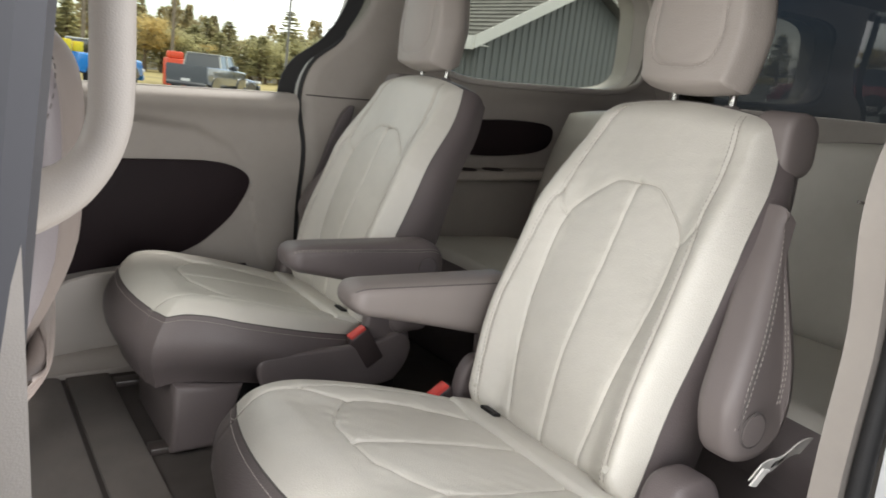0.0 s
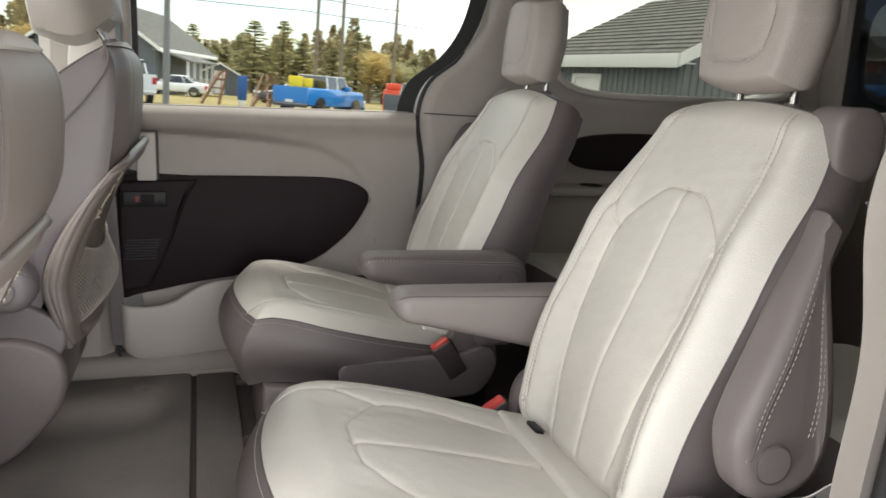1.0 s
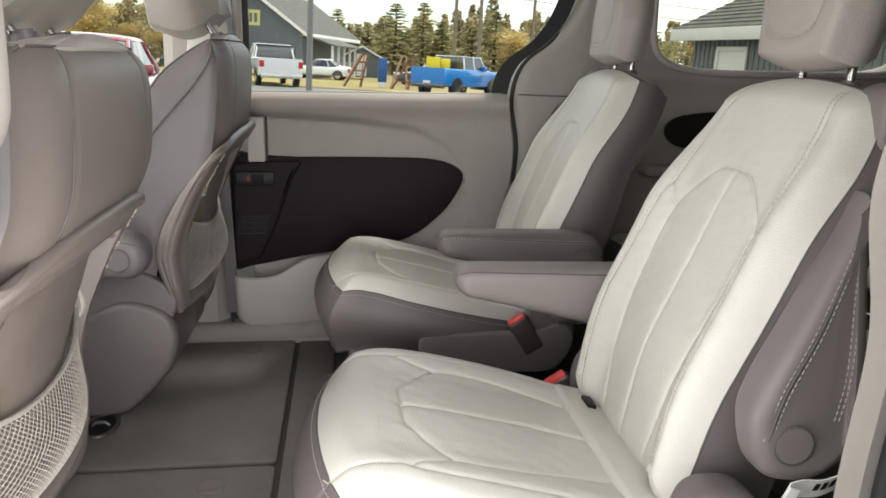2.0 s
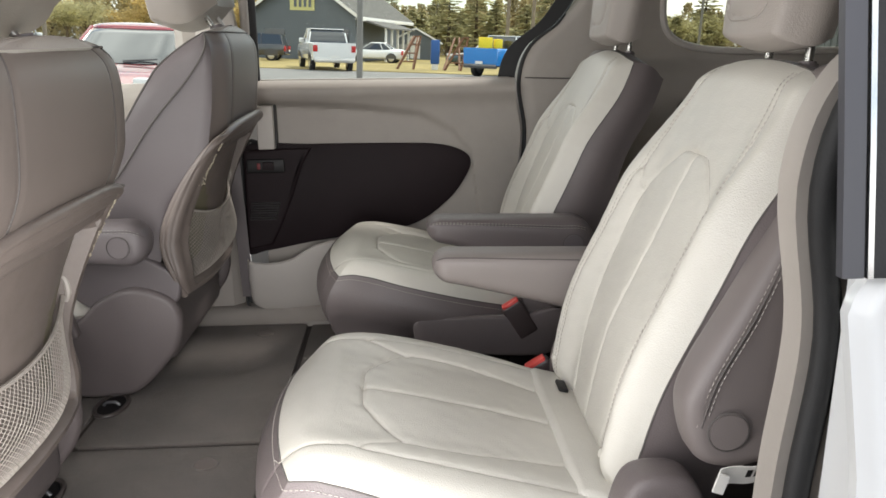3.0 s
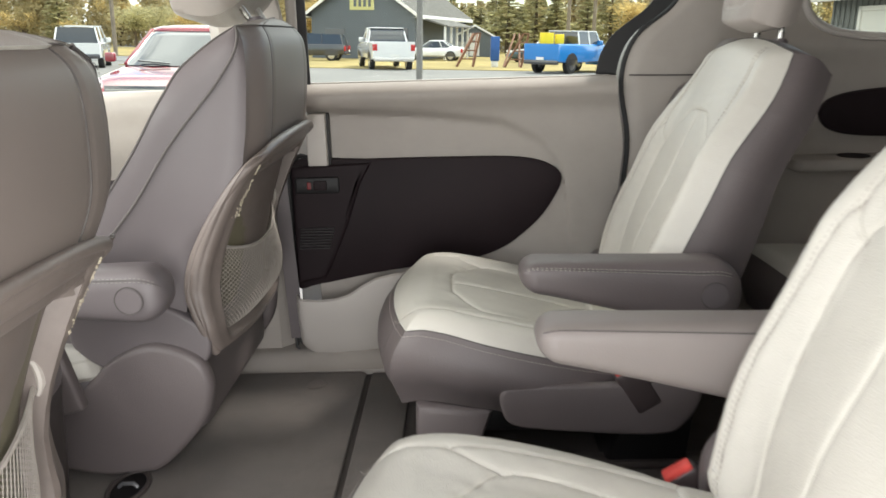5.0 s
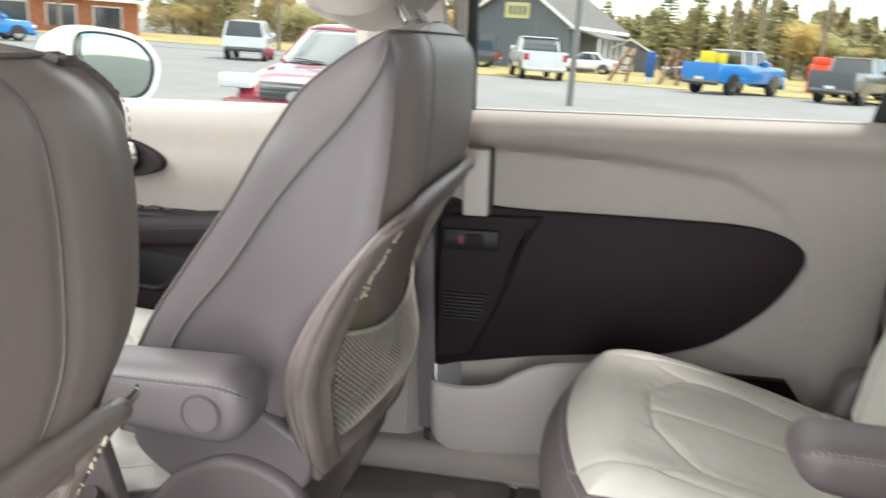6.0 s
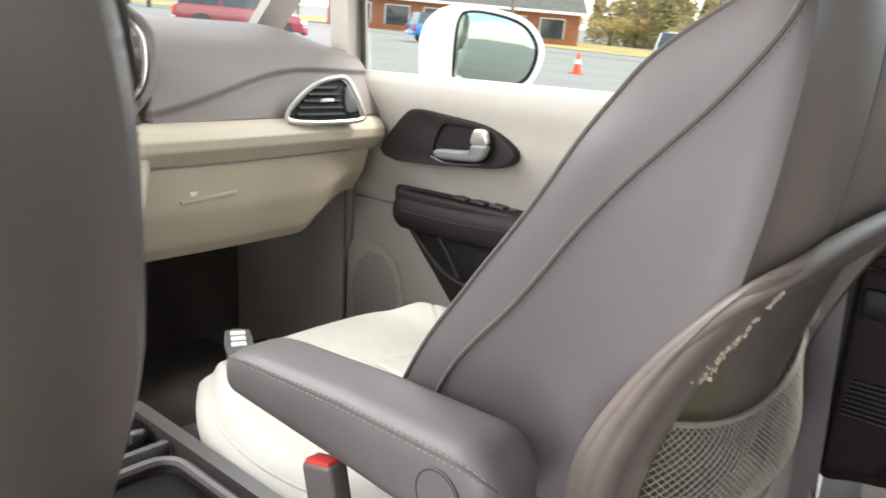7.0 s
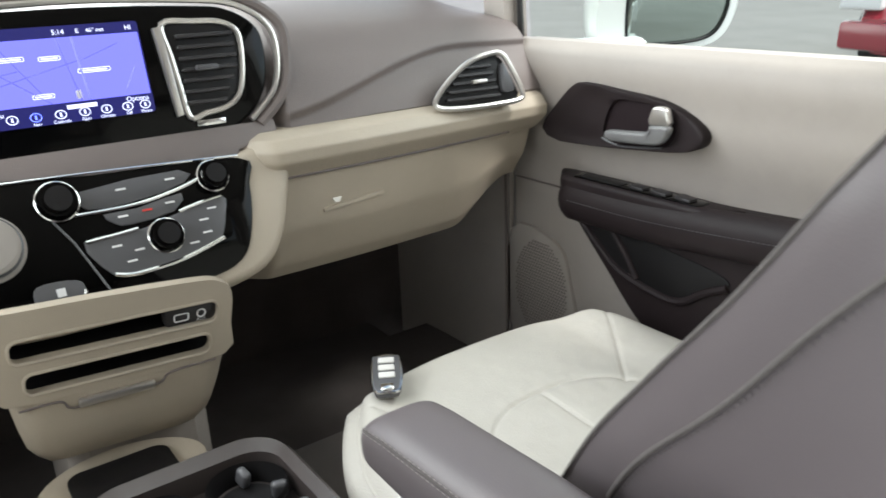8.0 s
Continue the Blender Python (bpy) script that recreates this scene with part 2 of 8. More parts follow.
def smooth_line(pts, n=8, closed=False):
    """Catmull-Rom through the points."""
    p = [Vector(q) for q in pts]
    out = []
    k = len(p)
    for i in range(k if closed else k - 1):
        if closed:
            a, b, c, d = p[(i - 1) % k], p[i], p[(i + 1) % k], p[(i + 2) % k]
        else:
            a, b, c, d = p[max(i - 1, 0)], p[i], p[i + 1], p[min(i + 2, k - 1)]
        for j in range(n):
            t = j / n
            out.append(0.5 * ((2 * b) + (c - a) * t + (2 * a - 5 * b + 4 * c - d) * t * t + (3 * b - a - 3 * c + d) * t ** 3))
    if not closed:
        out.append(p[-1])
    return out


def tube(pts, r, n=8, closed=False, flat=1.0):
    """A round cord along points; r a number or one radius a point."""
    pts = [Vector(p) for p in pts]
    bm = bmesh.new()
    k = len(pts)
    rings = []
    side = None
    for i, p in enumerate(pts):
        a = pts[(i - 1) % k] if closed or i else p
        b = pts[(i + 1) % k] if closed or i < k - 1 else p
        d = (b - a).normalized() if (b - a).length > 1e-9 else Vector((1, 0, 0))
        if side is None:
            side = d.cross(Vector((0, 0, 1)))
            if side.length < 0.1:
                side = d.cross(Vector((0, 1, 0)))
        side = (side - d * side.dot(d)).normalized()
        up = d.cross(side)
        rad = r[i] if isinstance(r, (list, tuple)) else r
        rings.append([bm.verts.new(p + (side * math.cos(q) + up * math.sin(q) * flat) * rad) for q in (2 * math.pi * j / n for j in range(n))])
    for i in range(k if closed else k - 1):
        A, B = rings[i], rings[(i + 1) % k]
        for j in range(n):
            bm.faces.new((A[j], A[(j + 1) % n], B[(j + 1) % n], B[j]))
    if not closed:
        bm.faces.new(rings[0][::-1])
        bm.faces.new(rings[-1])
    return bm


def loft(rings, cap=True, closed=True):
    """Skins rings of equal length."""
    bm = bmesh.new()
    vs = [[bm.verts.new(p) for p in r] for r in rings]
    n = len(vs[0])
    for A, B in zip(vs, vs[1:]):
        for j in range(n if closed else n - 1):
            bm.faces.new((A[j], A[(j + 1) % n], B[(j + 1) % n], B[j]))
    if cap and closed:
        bm.faces.new(vs[0][::-1])
        bm.faces.new(vs[-1])
    return bm


def sheet(f, us, vs, thick=0.0, way=(0, 1, 0)):
    """A sheet of points f(u, v), made solid along way where thick is given."""
    g = [[Vector(f(u, v)) for v in vs] for u in us]
    bm = bmesh.new()
    A = [[bm.verts.new(p) for p in row] for row in g]
    nu, nv = len(us), len(vs)
    for i in range(nu - 1):
        for j in range(nv - 1):
            bm.faces.new((A[i][j], A[i + 1][j], A[i + 1][j + 1], A[i][j + 1]))
    if thick:
        w = Vector(way) * thick
        B = [[bm.verts.new(p + w) for p in row] for row in g]
        for i in range(nu - 1):
            for j in range(nv - 1):
                bm.faces.new((B[i][j], B[i][j + 1], B[i + 1][j + 1], B[i + 1][j]))
        rim = [(i, 0) for i in range(nu)] + [(nu - 1, j) for j in range(1, nv)] + [(i, nv - 1) for i in range(nu - 2, -1, -1)] + [(0, j) for j in range(nv - 2, 0, -1)]
        for (a, b), (c, d) in zip(rim, rim[1:] + rim[:1]):
            bm.faces.new((A[a][b], B[a][b], B[c][d], A[c][d]))
    return bm


def inset_outline(poly, d):
    """The outline drawn in by d; where it would cross itself it closes up."""
    n = len(poly)
    area = sum(poly[i][0] * poly[(i + 1) % n][1] - poly[(i + 1) % n][0] * poly[i][1] for i in range(n))
    turn = 1 if area > 0 else -1
    out = []
    for i in range(n):
        (ax, ay), (bx, by), (cx, cy) = poly[i - 1], poly[i], poly[(i + 1) % n]
        e0 = Vector((bx - ax, by - ay)).normalized() if (bx - ax) or (by - ay) else Vector((0, 0))
        e1 = Vector((cx - bx, cy - by)).normalized() if (cx - bx) or (cy - by) else Vector((0, 0))
        m = Vector((-(e0.y + e1.y), e0.x + e1.x)) * turn
        if m.length < 1e-6:
            m = Vector((-e0.y, e0.x)) * turn
        m.normalize()
        c = max(0.5, m.dot(Vector((-e0.y, e0.x)) * turn))
        out.append(Vector((bx, by)) + m * (d / c))
    for _ in range(6):
        for i in range(n):
            k = (i + 1) % n
            old = Vector((poly[k][0] - poly[i][0], poly[k][1] - poly[i][1]))
            if (out[k] - out[i]).dot(old) < 0:
                mid = (out[k] + out[i]) / 2
                out[i], out[k] = mid.copy(), mid.copy()
    return [(p.x, p.y) for p in out]


def prism(poly, axis, d0, d1, bevel=0.0, seg=2):
    """A plate with the outline poly (2D) drawn across an axis, from d0 to d1 along it, with rounded edges."""
    bm = bmesh.new()

    def at(p, d):
        if axis == "y":
            return (p[0], d, p[1])
        if axis == "x":
            return (d, p[0], p[1])
        return (p[0], p[1], d)
    poly = [p for i, p in enumerate(poly) if math.hypot(p[0] - poly[i - 1][0], p[1] - poly[i - 1][1]) > 1e-6]
    levels = [(0.0, d0), (0.0, d1)]
    if bevel:
        b = min(bevel, abs(d1 - d0) * 0.49)
        sg = 1 if d1 > d0 else -1
        q = [i / seg * math.pi / 2 for i in range(seg + 1)]
        levels = [(bevel * (1 - math.sin(a)), d0 + sg * b * (1 - math.cos(a))) for a in q] + [(bevel * (1 - math.sin(a)), d1 - sg * b * (1 - math.cos(a))) for a in q[::-1]]
    rows = []
    for inset, d in levels:
        ring = inset_outline(poly, inset) if inset > 1e-6 else poly
        rows.append([bm.verts.new(at(p, d)) for p in ring])
    n = len(poly)
    for A, B in zip(rows, rows[1:]):
        for i in range(n):
            bm.faces.new((A[i], A[(i + 1) % n], B[(i + 1) % n], B[i]))
    caps = [bm.faces.new(rows[0][::-1]), bm.faces.new(rows[-1])]
    bmesh.ops.triangulate(bm, faces=caps)
    bmesh.ops.remove_doubles(bm, verts=bm.verts, dist=1e-6)
    return bm


def rounded(x0, x1, z0, z1, r, n=5):
    """Outline of a rounded rectangle."""
    out = []
    for cx, cz, a0 in ((x1 - r, z1 - r, 0), (x0 + r, z1 - r, 90), (x0 + r, z0 + r, 180), (x1 - r, z0 + r, 270)):
        for i in range(n + 1):
            a = radians(a0 + 90 * i / n)
            out.append((cx + r * math.cos(a), cz + r * math.sin(a)))
    return out


def pierced(outer, holes, d0, d1):
    """A plate across x with the outline outer (y, z) and openings through it."""
    bm = bmesh.new()
    loops = []
    for poly in [outer] + holes:
        vs = [bm.verts.new((d1, a, b)) for a, b in poly]
        loops += [bm.edges.new((p, q)) for p, q in zip(vs, vs[1:] + vs[:1])]
    bmesh.ops.triangle_fill(bm, edges=loops, use_beauty=True)
    out = bmesh.ops.extrude_face_region(bm, geom=bm.faces[:])
    bmesh.ops.translate(bm, verts=[g for g in out["geom"] if isinstance(g, bmesh.types.BMVert)], vec=(d0 - d1, 0, 0))
    return bm


def line2(pts, n=6, closed=False):
    return [(p.x, p.y) for p in smooth_line([(a, b, 0) for a, b in pts], n, closed)]


class PaddedArm:
    """A folding armrest: rows of (x, bottom, top), rounded at both ends and in section."""

    def __init__(self, rows, yc, half, front, rear, n=3.4):
        self.b = [(x, b) for x, b, _ in rows]
        self.t = [(x, t) for x, _, t in rows]
        self.x0, self.x1 = rows[0][0], rows[-1][0]
        self.yc, self.half, self.front, self.rear, self.n = yc, half, front, rear, n

    def at(self, x, a, out=0.0):
        q = 1.0
        if x < self.x0 + self.front:
            q = math.sqrt(max(0.0, 1 - ((self.x0 + self.front - x) / self.front) ** 2))
        elif x > self.x1 - self.rear:
            q = math.sqrt(max(0.0, 1 - ((x - self.x1 + self.rear) / self.rear) ** 2))
        zb, zt = lerp_table(x, self.b), lerp_table(x, self.t)
        h, w = (zt - zb) / 2 * max(q, 0.02) + out, self.half * max(q, 0.02) ** 0.55 + out
        c, d = math.cos(a), math.sin(a)
        return Vector((x, self.yc + w * math.copysign(abs(c) ** (2 / self.n), c), (zb + zt) / 2 + h * math.copysign(abs(d) ** (2 / self.n), d)))

    def mesh(self):
        L = self.x1 - self.x0
        xs = [self.x0 + self.front * (1 - math.cos(q)) for q in np.linspace(0, math.pi / 2, 12)]
        xs += list(np.linspace(self.x0 + self.front, self.x1 - self.rear, 24)[1:-1])
        xs += [self.x1 - self.rear + self.rear * math.sin(q) for q in np.linspace(0, math.pi / 2, 12)]
        return loft([[self.at(x, a) for a in np.linspace(0, 2 * math.pi, 44, endpoint=False)] for x in xs])

    def row(self, side, a, x0, x1, out=0.0008, n=70):
        """Points along the side at the section's angle a above level."""
        return [self.at(x, a if side > 0 else math.pi - a, out) for x in np.linspace(x0, x1, n)]


def disc(c, axis, r, h, n=28, bevel=0.0):
    """A round button or knob: centre of its foot, axis, radius and height."""
    bm = bmesh.new()
    bmesh.ops.create_cone(bm, cap_ends=True, segments=n, radius1=r, radius2=r, depth=h)
    bmesh.ops.translate(bm, vec=(0, 0, h / 2), verts=bm.verts)
    if bevel:
        top = [e for e in bm.edges if all(v.co.z > h * 0.9 for v in e.verts)]
        bmesh.ops.bevel(bm, geom=top, offset=bevel, segments=2, affect="EDGES")
    q = Vector((0, 0, 1)).rotation_difference(Vector(axis).normalized()).to_matrix().to_4x4()
    bmesh.ops.transform(bm, matrix=Matrix.Translation(c) @ q, verts=bm.verts)
    return bm


def ramp(v, a, b):
    t = min(1, max(0, (v - a) / (b - a)))
    return t * t * (3 - 2 * t)


def lerp_table(t, table):
    """Straight interpolation in a short table of (key, value)."""
    if t <= table[0][0]:
        return table[0][1]
    for (a, va), (b, vb) in zip(table, table[1:]):
        if t <= b:
            k = (t - a) / (b - a)
            return va + (vb - va) * k
    return table[-1][1]


def near_line(pts, A, B, step=1.0):
    """Distances of grid points (A, B) from a polyline."""
    best = np.full(A.shape, 1e9)
    for (x0, y0), (x1, y1) in zip(pts, pts[1:]):
        dx, dy = x1 - x0, y1 - y0
        L = dx * dx + dy * dy + 1e-12
        t = np.clip(((A - x0) * dx + (B - y0) * dy) / L, 0, 1)
        best = np.minimum(best, np.hypot(A - x0 - t * dx, B - y0 - t * dy))
    return best


class Pad:
    """A stuffed seat panel: a grid over a rounded outline with crown and sewn-in grooves.
    Local axes: u across, v along, n out of the face."""

    def __init__(self, origin, u, v, n, half_u, half_v, width=None, square=0.3, crown=None, bend=None, seams=(), nu=90, nv=110, groove=0.006, gw=0.006):
        self.o, self.u, self.v, self.n = Vector(origin), Vector(u).normalized(), Vector(v).normalized(), Vector(n).normalized()
        a = np.linspace(-1, 1, nu)
        b = np.linspace(-1, 1, nv)
        A, B = np.meshgrid(a, b, indexing="ij")
        X = A * np.sqrt(1 - square * B ** 2) / math.sqrt(1 - square * 0)
        Y = B * np.sqrt(1 - square * A ** 2)
        W = half_u * (np.vectorize(lambda q: lerp_table(q, width))(Y) if width else 1)
        PX, PY = X * W, Y * half_v
        H = np.zeros_like(A)
        if crown:
            H += np.vectorize(crown)(X, Y)
        edge = np.maximum(np.abs(A), np.abs(B))
        H -= 0.022 * np.clip((edge - 0.86) / 0.14, 0, 1) ** 2.2
        for s in seams:
            d = near_line([(p[0] * half_u, p[1] * half_v) for p in s], X * half_u, PY)
            H -= groove * np.exp(-(d / gw) ** 2)
            H -= groove * 0.5 * np.exp(-(d / (3.5 * gw)) ** 2)
        # slight creases, stronger beside the seams
        rs = np.random.RandomState(int(nu * 7 + nv + half_v * 1000))
        crease = np.zeros_like(A)
        for _ in range(9):
            ang, wl, ph = rs.uniform(0, math.pi), rs.uniform(0.018, 0.060), rs.uniform(0, 6.28)
            crease += np.sin((PX * math.cos(ang) + PY * math.sin(ang)) * 6.283 / wl + ph + 1.5 * np.sin(PY * 40 + ph)) * wl
        close = np.zeros_like(A)
        for q in seams:
            close = np.maximum(close, np.exp(-(near_line([(p[0] * half_u, p[1] * half_v) for p in q], X * half_u, PY) / 0.022) ** 2))
        H += crease * (0.0010 + 0.0028 * close)
        if bend:
            H += np.vectorize(bend)(Y)
        self.PX, self.PY, self.H = PX, PY, H
        self.nu, self.nv = nu, nv
        self.half_u, self.half_v = half_u, half_v
        self.width, self.square = width, square
        self.A, self.B, self.X, self.Y = A, B, X, Y

    def at(self, i, j):
        return self.o + self.u * float(self.PX[i, j]) + self.v * float(self.PY[i, j]) + self.n * float(self.H[i, j])

    def on(self, x, y, lift=0.0):
        """The point of the face at the share x of its half width and y of its half length."""
        k = np.argmin((self.X - x) ** 2 + (self.Y - y) ** 2)
        i, j = np.unravel_index(k, self.X.shape)
        w = self.half_u * (lerp_table(y, self.width) if self.width else 1)
        return self.o + self.u * (x * w) + self.v * (y * self.half_v) + self.n * (float(self.H[i, j]) + lift)

    def sewn(self, line, sink=0.0004, r=0.0007):
        """A thin sewn line along shares (x, y) of the face."""
        pts = smooth_line([(a, b, 0) for a, b in line], 2)
        return tube([self.on(p.x, p.y, -sink) for p in pts[::2]], r, 5)

    def face(self):
        bm = bmesh.new()
        V = [[bm.verts.new(self.at(i, j)) for j in range(self.nv)] for i in range(self.nu)]
        for i in range(self.nu - 1):
            for j in range(self.nv - 1):
                bm.faces.new((V[i][j], V[i + 1][j], V[i + 1][j + 1], V[i][j + 1]))
        return bm

    def rim_index(self):
        nu, nv = self.nu, self.nv
        return [(i, 0) for i in range(nu)] + [(nu - 1, j) for j in range(1, nv)] + [(i, nv - 1) for i in range(nu - 2, -1, -1)] + [(0, j) for j in range(nv - 2, 0, -1)]

    def skirt(self, depth, bulge=0.012, steps=8, shrink=0.94, cap=True):
        """The side that runs back from the face's rim; depth(x, y) in metres."""
        rim = self.rim_index()
        rings = []
        for k in range(steps + 1):
            t = k / steps
            ring = []
            for i, j in rim:
                x, y = float(self.X[i, j]), float(self.Y[i, j])
                d = depth(x, y)
                grow = bulge * math.sin(math.pi * min(1, t * 1.15)) - (1 - shrink) * t ** 3 * 0.25
                out = Vector((x, y, 0)).normalized() * grow
                ring.append(self.at(i, j) + self.u * out.x + self.v * out.y - self.n * (d * t))
            rings.append(ring)
        bm = loft(rings, cap=False)
        if cap:
            bm.verts.ensure_lookup_table()
            last = [v for v in bm.verts][-len(rim):]
            c = bm.verts.new(sum((v.co for v in last), Vector()) / len(last))
            for a, b in zip(last, last[1:] + last[:1]):
                bm.faces.new((a, b, c))
        return bm

    def piping(self, r=0.0035, lift=0.0):
        pts = [self.at(i, j) + self.n * lift for i, j in self.rim_index()]
        return tube(pts[::2], r, 6, closed=True)


def stitches(pts, length=0.0045, gap=0.003, r=0.0006):
    """A row of separate thread stitches along points."""
    pts = [Vector(p) for p in pts]
    bm = bmesh.new()
    acc, on, last = 0.0, True, pts[0]
    start = pts[0]
    for a, b in zip(pts, pts[1:]):
        seg = (b - a).length
        pos = 0.0
        while pos < seg:
            need = (length if on else gap) - acc
            if pos + need > seg:
                acc += seg - pos
                break
            pos += need
            acc = 0.0
            p = a.lerp(b, pos / seg)
            if on:
                d = (p - start)
                if d.length > 1e-5:
                    side = d.cross(Vector((0.3, 0.5, 0.81))).normalized() * r
                    up = d.normalized().cross(side).normalized() * r
                    q = [start + side, start + up, start - side, start - up]
                    w = [bm.verts.new(v) for v in q] + [bm.verts.new(v + d) for v in q]
                    for i in range(4):
                        bm.faces.new((w[i], w[(i + 1) % 4], w[4 + (i + 1) % 4], w[4 + i]))
                    bm.faces.new(w[3::-1])
                    bm.faces.new(w[4:])
            else:
                start = p
            on = not on
    return bm


def lettering(name, text, m, size, material, parent, label=""):
    """Raised text from the built-in font, as a mesh; m places its plane (x along, y up)."""
    cu = bpy.data.curves.new(name, "FONT")
    cu.body, cu.size, cu.align_x, cu.align_y, cu.extrude = text, size, "CENTER", "CENTER", size * 0.01
    cu.resolution_u = 3
    tmp = bpy.data.objects.new("tmp_text", cu)
    me = bpy.data.meshes.new_from_object(tmp)
    bpy.data.objects.remove(tmp)
    bpy.data.curves.remove(cu)
    bm = bmesh.new()
    bm.from_mesh(me)
    bpy.data.meshes.remove(me)
    bmesh.ops.transform(bm, matrix=m, verts=bm.verts)
    return part(name, bm, material, parent, label, smooth=False)


# ---- the van's shell ----
FLOOR = 0.40
floor = structure("floor", box(-1.25, 2.35, -0.80, 0.80, 0.30, FLOOR - 0.012), DARKCARPET, "dark carpeted van floor under the lids and mats", "floor", smooth=False)
ceiling = structure("ceiling", sheet(lambda x, y: (x, y, 1.665 - 0.05 * (y / 0.8) ** 4 - 0.02 * ramp(x, 1.6, 2.3)), np.linspace(-0.75, 2.3, 24), np.linspace(-0.86, 0.86, 20), 0.04, (0, 0, 1)), HEADLINER, "pale greige cloth headliner of the van", "ceiling")


# floor lids and tracks, each a plate of its own
def floor_lid(x0, x1, y0, y1, label):
    t = thing("floor_lid", ((x0 + x1) / 2, (y0 + y1) / 2, FLOOR - 0.012), label, "floor lid", "carpeted floor lids", "structure")
    part("panel", prism(rounded(x0, x1, y0, y1, 0.018), "z", FLOOR - 0.012, FLOOR, 0.004), CARPET, t)
    part("latch_cup", disc(((x0 + x1) / 2 + 0.09, y1 - 0.075, FLOOR - 0.002), (0, 0, 1), 0.022, 0.004), DASH, t)
    part("cup_rim", tube([((x0 + x1) / 2 + 0.09 + 0.024 * math.cos(a), y1 - 0.075 + 0.024 * math.sin(a), FLOOR + 0.001) for a in np.linspace(0, 2 * math.pi, 24, endpoint=False)], 0.003, 6, True), CARPET, t)
    return t


floor_lid(-0.125, 0.288, -0.012, 0.690, "worn taupe carpeted floor lid with a latch cup")
floor_lid(-0.125, 0.288, -0.690, -0.026, "worn taupe carpeted floor lid with a latch cup")
for y in (0.172, -0.197):
    fc = thing("floor_socket", (-0.107, y, FLOOR), "dark oval socket with a raised rim in the floor", "floor socket", "floor sockets", "structure")
    oval = [(-0.107 + 0.034 * math.cos(a), y + 0.056 * math.sin(a)) for a in np.linspace(0, 2 * math.pi, 32, endpoint=False)]
    part("well", prism(oval, "z", FLOOR - 0.002, FLOOR + 0.0035), BLACK, fc, "black inside of the socket")
    part("rim", tube([(a, b, FLOOR + 0.003) for a, b in oval], 0.0055, 8, True), CONSOLE, fc)
    part("striker", tube([(-0.125, y, FLOOR + 0.004), (-0.118, y, FLOOR + 0.012), (-0.096, y, FLOOR + 0.012), (-0.089, y, FLOOR + 0.004)], 0.004, 6), GREYKEY, fc)
structure("trim", box(-0.95, -0.14, -0.69, 0.69, 0.375, FLOOR - 0.004, 0.006), CARPET, "taupe carpet of the front foot wells", "floor carpet")
structure("trim", box(0.30, 0.40, -0.69, 0.69, 0.38, FLOOR - 0.004, 0.004), CARPET, "taupe carpet strip behind the floor lids", "floor carpet")
for s in (-1, 1):
    y0, y1 = sorted((s * 0.695, s * 0.80))
    structure("trim", sheet(lambda x, q, s=s: (x, s * (0.695 + 0.125 * q), FLOOR - 0.004 + 0.035 * ramp(q, 0.0, 0.45) + 0.008 * math.sin(3 * x)), np.linspace(-0.30, 0.98, 40), np.linspace(0, 1, 12), 0.05, (0, 0, -1)), TRIM, "pale greige plastic door sill trim", "sill")
# seat tracks: dark slots in the floor
for y in (0.25, 0.62, -0.25, -0.62):
    structure("trim", box(0.40, 1.02, y - 0.02, y + 0.02, FLOOR - 0.011, FLOOR + 0.004, 0.003), CONSOLE, "dark seat track cover in the floor", "seat track")

# outer skin of the passenger side and tail, to close the place
structure("wall_tail", box(2.33, 2.40, -0.86, 0.86, 0.3, 1.16), TRIM, "greige inside of the tail gate", "wall")
structure("trim", box(2.33, 2.40, -0.86, 0.86, 1.56, 1.70), TRIM, "greige tail gate header", "trim")
for s in (-1, 1):
    structure("trim", box(2.33, 2.40, min(s * 0.72, s * 0.86), max(s * 0.72, s * 0.86), 1.16, 1.56), TRIM, "greige tail gate window frame", "trim")
tw = structure("window_2", box(2.36, 2.365, -0.72, 0.72, 1.16, 1.56), PANE_DARK, "dark tinted tail gate window", "window")
tw.visible_shadow = False
structure("wall_firewall", box(-1.42, -1.36, -0.80, 0.80, 0.2, 0.98), DARKCARPET, "dark carpeted firewall below the dashboard", "wall")
structure("trim", box(-1.36, -0.95, -0.69, 0.69, 0.30, 0.384), DARKCARPET, "dark carpet of the front foot well", "floor carpet")


def far_y(z):
    """The passenger side's glass leans in towards the roof."""
    return 0.83 - 0.10 * ramp(z, 1.08, 1.66) ** 1.0


# passenger side: quarter trim behind the sliding door, with its window opening
QUARTER = [(0.925, 0.41), (0.93, 0.62), (0.935, 0.80), (0.945, 0.95), (0.925, 1.09), (0.955, 1.19), (1.045, 1.265), (1.10, 1.36), (1.125, 1.50), (1.14, 1.62)]


